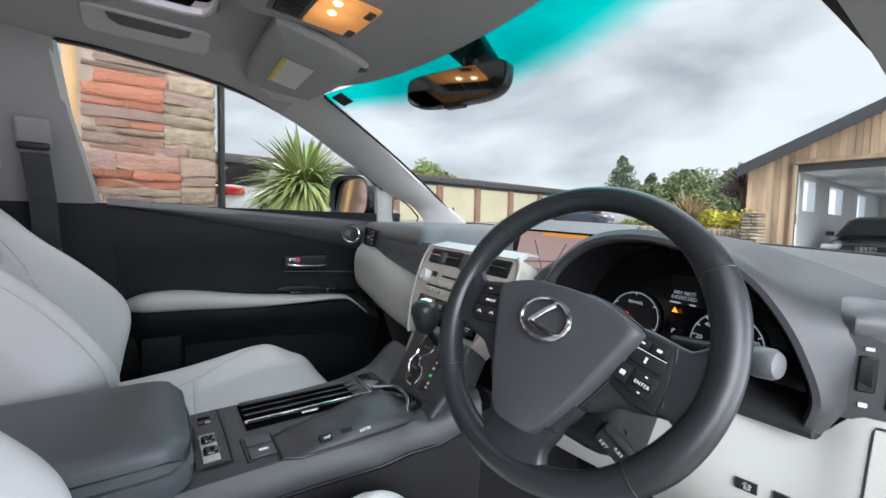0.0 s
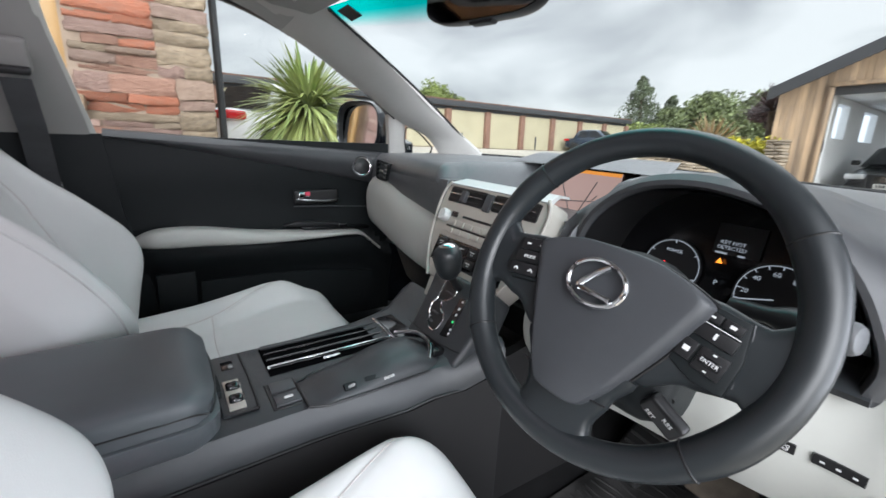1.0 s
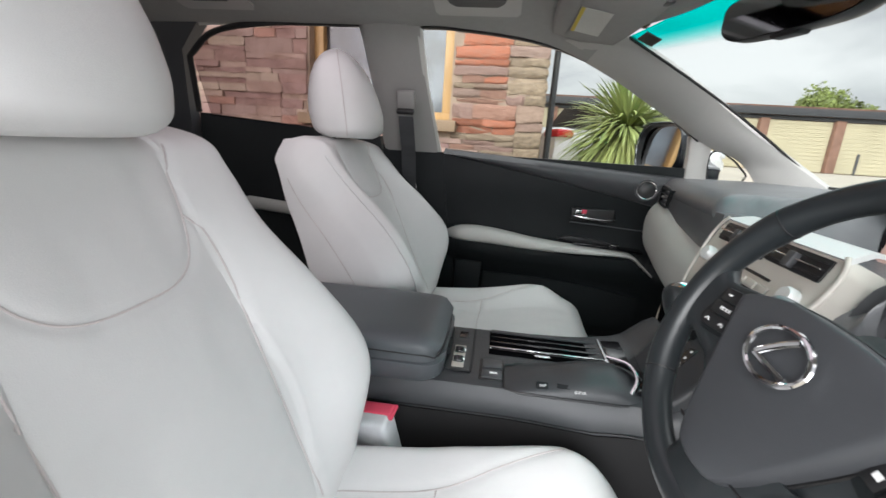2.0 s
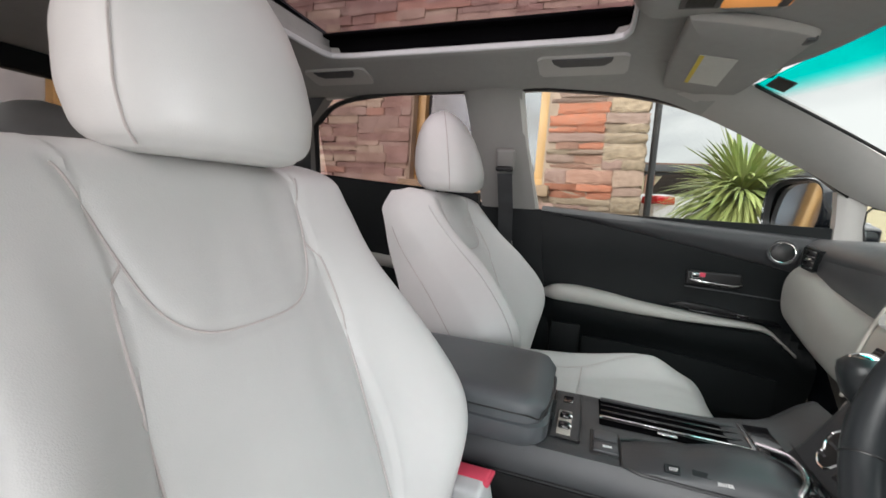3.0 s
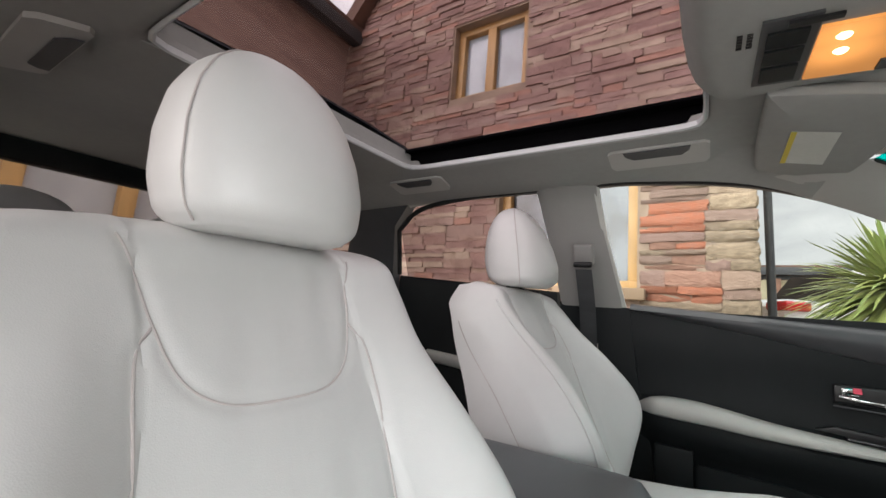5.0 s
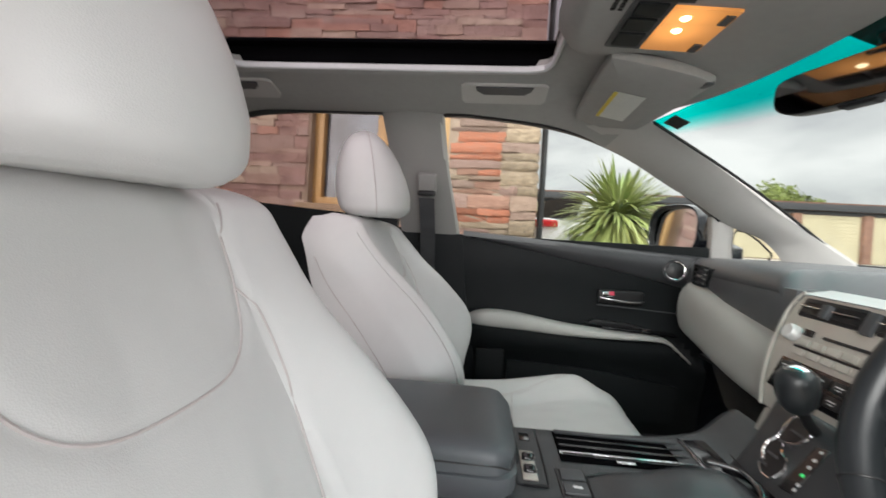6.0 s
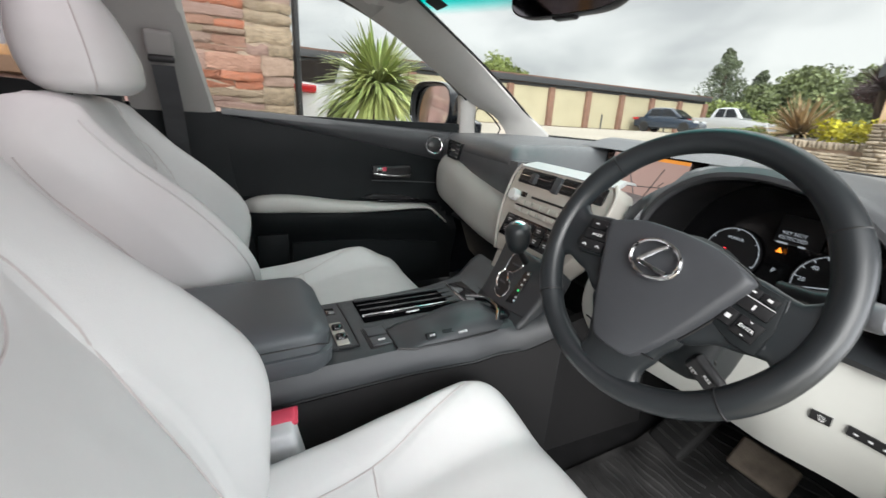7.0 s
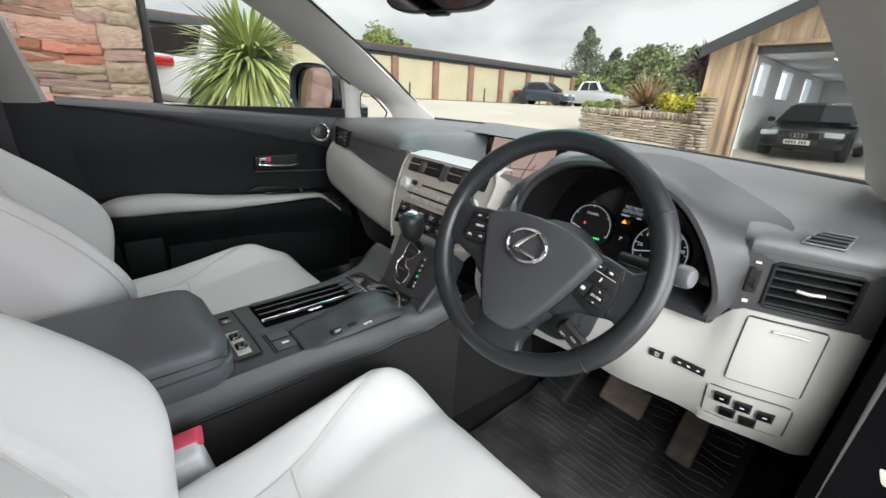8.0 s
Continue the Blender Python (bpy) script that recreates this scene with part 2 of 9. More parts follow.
def slab(rows, thick):
    """A sheet with thickness: thick is a vector by which its back lies off."""
    t = V(thick)
    bm = bmesh.new()
    f = [[bm.verts.new(V(p)) for p in r] for r in rows]
    b = [[bm.verts.new(V(p) + t) for p in r] for r in rows]
    nr, nc = len(f), len(f[0])
    for i in range(nr - 1):
        for j in range(nc - 1):
            bm.faces.new((f[i][j], f[i][j + 1], f[i + 1][j + 1], f[i + 1][j]))
            bm.faces.new((b[i][j], b[i + 1][j], b[i + 1][j + 1], b[i][j + 1]))
    for j in range(nc - 1):
        bm.faces.new((f[0][j], b[0][j], b[0][j + 1], f[0][j + 1]))
        bm.faces.new((f[-1][j], f[-1][j + 1], b[-1][j + 1], b[-1][j]))
    for i in range(nr - 1):
        bm.faces.new((f[i][0], f[i + 1][0], b[i + 1][0], b[i][0]))
        bm.faces.new((f[i][-1], b[i][-1], b[i + 1][-1], f[i + 1][-1]))
    return bm


def box(c, s, bev=0.004, seg=2, m=None):
    bm = bmesh.new()
    bmesh.ops.create_cube(bm, size=1, matrix=Matrix.Diagonal((*s, 1)))
    if bev:
        bmesh.ops.bevel(bm, geom=bm.edges[:], offset=min(bev, min(s) * 0.45), segments=seg, affect="EDGES", profile=0.6)
    bm.transform(Matrix.Translation(c) @ (m or Matrix()))
    return bm


def prism(points, depth, bev=0.003, seg=2):
    """A flat outline given depth (a vector), with rounded edges."""
    bm = bmesh.new()
    d = V(depth)
    a = [bm.verts.new(p) for p in points]
    b = [bm.verts.new(V(p) + d) for p in points]
    bm.faces.new(a)
    bm.faces.new(b[::-1])
    n = len(a)
    for i in range(n):
        bm.faces.new((a[i], a[(i + 1) % n], b[(i + 1) % n], b[i]))
    bmesh.ops.recalc_face_normals(bm, faces=bm.faces)
    if bev:
        bmesh.ops.bevel(bm, geom=bm.edges[:], offset=bev, segments=seg, affect="EDGES", profile=0.6, clamp_overlap=True)
    return bm


def spline(points, n=8, closed=False):
    """A smooth line through points."""
    p = [V(q) for q in points]
    out, k = [], len(p)
    for i in range(k if closed else k - 1):
        a, b = p[i], p[(i + 1) % k]
        pa = p[(i - 1) % k] if closed or i else a * 2 - b
        pb = p[(i + 2) % k] if closed or i < k - 2 else b * 2 - a
        for j in range(n):
            t = j / n
            out.append(0.5 * (2 * a + (b - pa) * t + (2 * pa - 5 * a + 4 * b - pb) * t * t + (3 * a - pa - 3 * b + pb) * t ** 3))
    if not closed:
        out.append(p[-1])
    return out


def tube(points, r, n=10, closed=False, flat=1.0):
    """A round bar along a line; r may be a list. flat squashes it in its second direction."""
    p = [V(q) for q in points]
    k = len(p)
    rows, up = [], None
    for i in range(k):
        d = (p[(i + 1) % k] - p[i - 1]) if closed else (p[min(i + 1, k - 1)] - p[max(i - 1, 0)])
        d.normalize()
        if up is None:
            up = d.orthogonal().normalized()
        up = (up - d * up.dot(d)).normalized()
        side = d.cross(up)
        rad = r[i] if isinstance(r, (list, tuple)) else r
        rows.append([p[i] + up * rad * math.cos(a) + side * rad * flat * math.sin(a) for a in (2 * math.pi * j / n for j in range(n))])
    return sheet(rows, around=True, along=closed, caps=not closed)


def lathe(profile, c, axis=(0, 0, 1), n=28):
    """A turned form: profile of (radius, height) along axis from c."""
    q = V(axis).to_track_quat("Z", "Y").to_matrix().to_4x4()
    rows = [[V((max(r, 1e-4) * math.cos(a), max(r, 1e-4) * math.sin(a), h)) for a in (2 * math.pi * j / n for j in range(n))] for r, h in profile]
    bm = sheet(rows, around=True, caps=True)
    bm.transform(Matrix.Translation(c) @ q)
    return bm


def ring(c, axis, r, t, n=36, tn=8):
    q = V(axis).to_track_quat("Z", "Y").to_matrix()
    return tube([V(c) + q @ V((r * math.cos(a), r * math.sin(a), 0)) for a in (2 * math.pi * j / n for j in range(n))], t, tn, closed=True)


def letters(text, size, m, depth=0.0004):
    cu = bpy.data.curves.new("letters", "FONT")
    cu.body, cu.size, cu.extrude, cu.align_x, cu.align_y = text, size, depth, "CENTER", "CENTER"
    cu.resolution_u = 2
    tmp = bpy.data.objects.new("letters", cu)
    scene.collection.objects.link(tmp)
    me = bpy.data.meshes.new_from_object(tmp)
    bm = bmesh.new()
    bm.from_mesh(me)
    bm.transform(m)
    bpy.data.objects.remove(tmp)
    bpy.data.meshes.remove(me)
    return bm


def facing(c, right, up):
    """A pose at c whose x goes right and whose y goes up."""
    x = V(right).normalized()
    z = x.cross(V(up)).normalized()
    y = z.cross(x)
    return Matrix.Translation(c) @ Matrix((x, y, z)).transposed().to_4x4()


def lerp(a, b, t):
    return a + (b - a) * t


def table(x, knots):
    """A smooth value from (x, value) knots."""
    if x <= knots[0][0]:
        return knots[0][1]
    for (a, p), (b, q) in zip(knots, knots[1:]):
        if x <= b:
            t = (x - a) / (b - a)
            return lerp(p, q, t * t * (3 - 2 * t))
    return knots[-1][1]


def flow(x, knots):
    """A value on a smooth line through (x, value) knots, with no flat steps."""
    if x <= knots[0][0]:
        return knots[0][1]
    for i, ((a, p), (b, q)) in enumerate(zip(knots, knots[1:])):
        if x <= b:
            t = (x - a) / (b - a)
            (z, o), (c, r) = knots[max(i - 1, 0)], knots[min(i + 2, len(knots) - 1)]
            m0 = (q - o) / max(1e-6, b - z) * (b - a)
            m1 = (r - p) / max(1e-6, c - a) * (b - a)
            return (2 * t ** 3 - 3 * t * t + 1) * p + (t ** 3 - 2 * t * t + t) * m0 + (3 * t * t - 2 * t ** 3) * q + (t ** 3 - t * t) * m1
    return knots[-1][1]


def ease(a, b, x):
    t = min(1, max(0, (x - a) / (b - a)))
    return t * t * (3 - 2 * t)


# ---------- seats ----------
def near_line(u, v, lines):
    """Distance from (u, v) to the nearest of some broken lines."""
    best = 9.0
    for line in lines:
        for (a, b), (c, d) in zip(line, line[1:]):
            dx, dy = c - a, d - b
            t = max(0, min(1, ((u - a) * dx + (v - b) * dy) / (dx * dx + dy * dy + 1e-9)))
            best = min(best, math.hypot(u - a - t * dx, v - b - t * dy))
    return best


def smooth_line(pts, n=6):
    return [(p.x, p.y) for p in spline([(a, b, 0) for a, b in pts], n)]


# lateral metres, metres up the back
BACK_SEAMS = [smooth_line([(-0.128, 0.535), (-0.117, 0.50), (-0.106, 0.447), (-0.088, 0.400), (-0.055, 0.376), (0.0, 0.371), (0.055, 0.376), (0.088, 0.400), (0.106, 0.447), (0.117, 0.50), (0.128, 0.535)]),
              smooth_line([(-0.106, 0.445), (-0.121, 0.413), (-0.124, 0.30), (-0.120, 0.15), (-0.118, 0.02)]),
              smooth_line([(0.106, 0.445), (0.121, 0.413), (0.124, 0.30), (0.120, 0.15), (0.118, 0.02)])]
BACK_WIDTH = [(0, 0.215), (0.07, 0.245), (0.14, 0.278), (0.20, 0.282), (0.30, 0.256), (0.40, 0.236), (0.48, 0.238), (0.59, 0.228)]
CUSHION_SEAMS = [smooth_line([(-0.140, 0.02), (-0.156, 0.18), (-0.182, 0.27), (-0.222, 0.38), (-0.248, 0.45)]), smooth_line([(0.140, 0.02), (0.156, 0.18), (0.182, 0.27), (0.222, 0.38), (0.248, 0.45)]),
                 smooth_line([(-0.156, 0.180), (0, 0.172), (0.156, 0.180)])]


def back_point(u, v, cx, y0, lines=True):
    """A point of the padded front of a backrest: u across (metres), v up (metres)."""
    w = flow(v, BACK_WIDTH)
    a = abs(u) / w
    lift = flow(v, [(0, 0.01), (0.06, 0.04), (0.13, 0.074), (0.20, 0.078), (0.30, 0.058), (0.42, 0.024), (0.56, 0.008)]) * (1.0 if cx > 0 else 1.28)
    bulge = lift * ease(0.44, 0.82, a)
    roll = 0.085 * max(0, (a - 0.83) / 0.17) ** 1.9
    lumbar = 0.012 * math.sin(math.pi * min(1, v / 0.5))
    top = 0.05 * max(0, (v - 0.517) / 0.06) ** 2.2
    f = bulge - roll + lumbar - top - 0.012 * (u / 0.13) ** 2 * (a < 0.5) * 0.3
    if lines:
        f -= 0.0032 * math.exp(-(near_line(u, v, BACK_SEAMS) / 0.007) ** 2)
        f += 0.0035 * noise.noise((u * 9, v * 7, cx)) * (1 - ease(0.8, 1, a))
        f += 0.0015 * noise.noise((u * 30, v * 14, cx + 3))
    lean = radians(22 if cx > 0 else 25)
    n, t = V((0, math.cos(lean), math.sin(lean))), V((0, -math.sin(lean), math.cos(lean)))
    out = u * (1 if cx > 0 else -1) / w
    v -= ease(0.44, 0.575, v) * (0.034 * max(0, out) ** 2.5 + 0.008 * max(0, -out) ** 2.5 + 0.004)
    return V((cx + u, y0, 0.70)) + t * v + n * f


def backrest(cx, y0):
    rows = []
    lean = radians(22 if cx > 0 else 25)
    n = V((0, math.cos(lean), math.sin(lean)))
    for i in range(112):
        v = 0.578 * i / 111
        w = flow(v, BACK_WIDTH)
        if v > 0.522:
            w *= math.sqrt(max(0.05, 1 - ((v - 0.522) / 0.058) ** 2 * 0.22))
        front = [back_point(w * k / 66, v, cx, y0) for k in range(-66, 67)]
        thick = table(v, [(0, 0.15), (0.4, 0.135), (0.535, 0.115), (0.59, 0.08)])
        back = []
        for k in range(10, -11, -1):
            s = k / 10
            back.append(V((cx + w * 0.97 * s, y0, 0.70)) + V((0, -math.sin(lean), math.cos(lean))) * v - n * (thick + 0.02 * (1 - s * s)))
        rows.append(front + back)
    return sheet(rows, around=True, caps=True)


def cushion_point(u, l, drop, cx, y0):
    w = table(l, [(0, 0.235), (0.22, 0.250), (0.36, 0.258), (0.47, 0.235)])
    mid = flow(l, [(0, 0.685), (0.16, 0.696), (0.32, 0.724), (0.41, 0.732), (0.5, 0.722)]) - drop - (0.028 if cx < 0 else 0.0)
    a = abs(u) / w
    h = mid + (0.052 if cx > 0 else 0.044) * ease(0.42, 0.84, a) * (1 - ease(0.36, 0.47, l) * 0.80) - 0.075 * max(0, (a - 0.80) / 0.2) ** 2.2
    h -= 0.0032 * math.exp(-(near_line(u, l, CUSHION_SEAMS) / 0.007) ** 2)
    h += 0.003 * noise.noise((u * 8, l * 8, cx + 7)) + 0.0015 * noise.noise((u * 25, l * 14, cx))
    return V((cx + u, y0 + l, h))


def cushion(cx, y0):
    """The padded seat, from its rear at y0 forward, with raised sides and a rolled front edge."""
    rows = []
    length = 0.40 if cx > 0 else 0.452
    for i in range(112):
        s = i / 111
        if s < 0.86:
            l, drop = length * s / 0.86, 0.0
        else:
            a = (s - 0.86) / 0.14 * radians(100)
            l, drop = length + 0.062 * math.sin(a), 0.062 * (1 - math.cos(a))
        w = table(l, [(0, 0.235), (0.22, 0.250), (0.36, 0.258), (0.47, 0.235)])
        row = [cushion_point(w * k / 60, l, drop, cx, y0) for k in range(-60, 61)]
        low = [V((cx + w * 0.98 * k / 6, y0 + min(l, length + 0.05), 0.56)) for k in range(6, -7, -1)]
        rows.append(row + low)
    return sheet(rows, around=True, caps=True)


HEAD_WIDTH = [(-1.0, 0.66), (-0.95, 0.82), (-0.85, 0.92), (-0.55, 0.985), (-0.09, 0.975), (0.31, 0.89), (0.62, 0.72), (0.82, 0.51), (0.93, 0.32), (1.0, 0.06)]
HEAD_DEPTH = [(-1.0, 0.62), (-0.93, 0.82), (-0.80, 0.95), (-0.45, 1.0), (-0.09, 0.93), (0.31, 0.79), (0.62, 0.61), (0.82, 0.43), (0.93, 0.28), (1.0, 0.06)]


def bent(x, knots):
    """A value from knots, joined by straight pieces with the corners eased."""
    return (line_at(x - 0.05, knots) + line_at(x, knots) + line_at(x + 0.05, knots)) / 3 if -0.95 < x < 0.95 else line_at(x, knots)


def line_at(x, knots):
    for (a, p), (b, q) in zip(knots, knots[1:]):
        if x <= b:
            return lerp(p, q, max(0, (x - a) / (b - a)))
    return knots[-1][1]


def head_point(v, t, w, d, h, cx, y, z, out=0.0):
    """A point of a head restraint: v from its foot (-1) to its top (1), t round it."""
    c, s = math.cos(t), math.sin(t)
    hw, dd = w * bent(v, HEAD_WIDTH) + out, d * bent(v, HEAD_DEPTH) + out
    px = hw * math.copysign(abs(c) ** 0.74, c)
    py = dd * math.copysign(abs(s) ** 0.82, s)
    if s > 0:
        py *= 1.0 + 0.12 * (1 - (px / (hw + 1e-6)) ** 2)
    return V((cx + px, y - 0.036 * (v + 1) / 2 + py, z + h * (v + 1) / 2))


def headrest(cx, y, z, w=0.113, h=0.226, d=0.088):
    """A rounded head restraint: wide and deep below, drawn in to a narrow crown."""
    rows = []
    for i in range(45):
        v = -math.cos(math.pi * i / 44)
        rows.append([head_point(v, 2 * math.pi * k / 56, w, d, h, cx, y, z) for k in range(56)])
    return sheet(rows, around=True, caps=True)


def front_seat(cx, y0, label):
    s = thing("front_seat", (cx, y0 + 0.2, 0.40), label, "car seat", "front seats")
    part("backrest", backrest(cx, y0), LEATHER, s)
    cy = -0.465 if cx > 0 else -0.435
    part("cushion", cushion(cx, cy), LEATHER, s)
    hy, hz = (y0 - 0.215, 1.201) if cx > 0 else (y0 - 0.232, 1.196)
    hx = cx - 0.014 if cx > 0 else cx
    hr = part("headrest", headrest(hx, hy, hz), LEATHER, s)
    for sx in (-1, 1):
        pts = []
        for i in range(19):
            v = -0.95 + 1.90 * i / 18
            t = radians(lerp(19, 27, ease(-1, 1, v)))
            pts.append(head_point(v, t if sx > 0 else math.pi - t, 0.113, 0.088, 0.226, hx, hy, hz, 0.0008))
        part("stitched_seam", tube(pts, 0.0012, 6), THREAD, hr, "thin stitched seam")
        part("headrest_post", tube([(cx + sx * 0.05, hy - 0.025, 1.14), (cx + sx * 0.05, hy - 0.025, 1.24)], 0.006, 10), BLACK, s, "black post")
    for line in BACK_SEAMS:
        pts = [back_point(u, v, cx, y0) + V((0, 0.0006, 0.0003)) for u, v in line]
        part("stitched_seam", tube(pts, 0.0012, 6), THREAD, s, "thin stitched seam")
    for line in CUSHION_SEAMS:
        pts = [cushion_point(u, v, 0.0, cx, cy) + V((0, 0, 0.0005)) for u, v in line if v < 0.40]
        part("stitched_seam", tube(pts, 0.0012, 6), THREAD, s, "thin stitched seam")
    # piping along the outer edge of each side bolster
    for sx in (-1, 1):
        pts = []
        for i in range(40):
            v = 0.02 + 0.49 * i / 39
            w = flow(v, BACK_WIDTH)
            pts.append(back_point(sx * w * 0.90, v, cx, y0, False) + V((0, 0.001, 0.001)))
        part("piping", tube(pts, 0.0024, 6), LEATHER, s, "raised leather piping")
    # seam down the flank, behind the piping
    lean = radians(22 if cx > 0 else 25)
    n = V((0, math.cos(lean), math.sin(lean)))
    for sx in (-1, 1):
        pts = []
        for i in range(30):
            v = 0.05 + 0.44 * i / 29
            w = flow(v, BACK_WIDTH)
            e = back_point(sx * w, v, cx, y0)
            r = V((cx + sx * w * 0.97, y0, 0.70)) + V((0, -math.sin(lean), math.cos(lean))) * v - n * table(v, [(0, 0.15), (0.4, 0.135), (0.535, 0.115), (0.59, 0.08)])
            pts.append(e.lerp(r, lerp(0.20, 0.62, i / 29)) + V((sx * 0.0006, 0, 0)))
        part("stitched_seam", tube(pts, 0.0012, 6), THREAD, s, "thin stitched seam")
    # bold stitching down the outer bolster
    side = 1 if cx > 0 else -1
    stitches = []
    for i in range(46):
        v = 0.03 + 0.47 * i / 45
        p, q = (back_point(side * flow(k, BACK_WIDTH) * 0.955, k, cx, y0, False) + V((0, 0.002, 0.001)) for k in (v, v + 0.006))
        stitches.append(tube([p, q], 0.0013, 5))
    part("bold_stitching", join(*stitches), STITCH, s, "dark dotted stitching")
    part("seat_base", box((cx, y0 + 0.25, 0.50), (0.44, 0.46, 0.14), 0.03, 3), DARK_PLASTIC, s, "dark plastic seat base")
    for sx in (-1, 1):
        part("seat_rail", box((cx + sx * 0.18, y0 + 0.25, 0.415), (0.04, 0.52, 0.03), 0.005), BLACK, s, "black steel rail")
    return s


front_seat(0.410, -0.435, "light grey leather driver's seat with stitched seams and plump bolsters")
front_seat(-0.410, -0.430, "light grey leather passenger seat beside the dark door panel")


def rear_bench():
    b = thing("rear_bench", (0, -1.45, 0.40), "dark grey leather rear bench with low headrests in the shaded back", "car seat")
    rows = []
    for i in range(14):
        v = 0.56 * i / 13
        y, z = -1.46 - 0.22 * v / 0.56, 0.70 + v
        row = [V((0.66 * k / 16, y + 0.03 * math.cos(k / 16 * math.pi * 3) * 0.5 - 0.06 * max(0, v / 0.56 - 0.85) * 4, z)) for k in range(-16, 17)]
        rows.append(row + [V((0.66 * k / 4, y - 0.14, z)) for k in range(4, -5, -1)])
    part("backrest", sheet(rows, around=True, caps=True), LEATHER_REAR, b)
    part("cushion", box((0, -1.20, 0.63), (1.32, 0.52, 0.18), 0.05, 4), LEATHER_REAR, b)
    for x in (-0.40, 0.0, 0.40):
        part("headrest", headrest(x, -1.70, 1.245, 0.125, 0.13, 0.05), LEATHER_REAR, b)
    return b


rear_bench()


# ---------- seat belts ----------
def seat_belt():
    b = thing("seat_belt", (-0.76, -0.56, 0.70), "dark grey seat belt hanging from a pillar loop", "seat belt")
    part("webbing", slab([[(-0.655, -0.535, 1.27), (-0.655, -0.585, 1.27)], [(-0.69, -0.53, 1.16), (-0.69, -0.58, 1.16)], [(-0.745, -0.53, 0.95), (-0.745, -0.58, 0.95)], [(-0.752, -0.53, 0.72), (-0.752, -0.58, 0.72)]], (0.002, 0, 0)), BELT, b)
    part("anchor_loop", box((-0.645, -0.56, 1.285), (0.020, 0.058, 0.016), 0.007, 3, pose(0, 0, 0, 0, 20, 0)), BLACK, b, "grey plastic loop")
    part("anchor_cover", box((-0.662, -0.562, 1.318), (0.022, 0.062, 0.070), 0.010, 4, pose(0, 0, 0, 0, 20, 0)), MID_PILLAR, b, "anchor cover in the shaded pillar tone")
    part("tongue", box((-0.735, -0.548, 1.015), (0.012, 0.035, 0.05), 0.005, 3), PILLAR, b, "pale latch tongue")
    return b


seat_belt()


def buckle():
    m = pose(0, 0, 0, 8, 12, -8)
    b = thing("seat_belt_buckle", (0.145, -0.40, 0.62), "pale seat belt buckle with a bright red release button", "buckle")
    part("body", box((0.152, -0.405, 0.694), (0.042, 0.076, 0.140), 0.009, 3, m), WHITE_TRIM, b)
    part("button_well", box((0.1520, -0.4030, 0.7620), (0.031, 0.064, 0.006), 0.003, 2, m), RED_PLASTIC, b, "red rim of the button")
    part("release_button", box((0.1522, -0.4032, 0.7640), (0.024, 0.054, 0.010), 0.004, 3, m), RED_PLASTIC, b, "red release button")
    return b


buckle()

# ---------- steering wheel ----------
WHEEL_C = V((0.412, 0.0186, 1.062))
WHEEL = Matrix.Translation(WHEEL_C) @ pose(0, 0, 0, 0, 0, 7.4) @ pose(0, 0, 0, 90 - 25.3, 0, 0) @ pose(0, 0, 0, 0, 0, -6)   # x right, y up the wheel, z to the driver


def on_wheel(bm):
    bm.transform(WHEEL)
    return bm


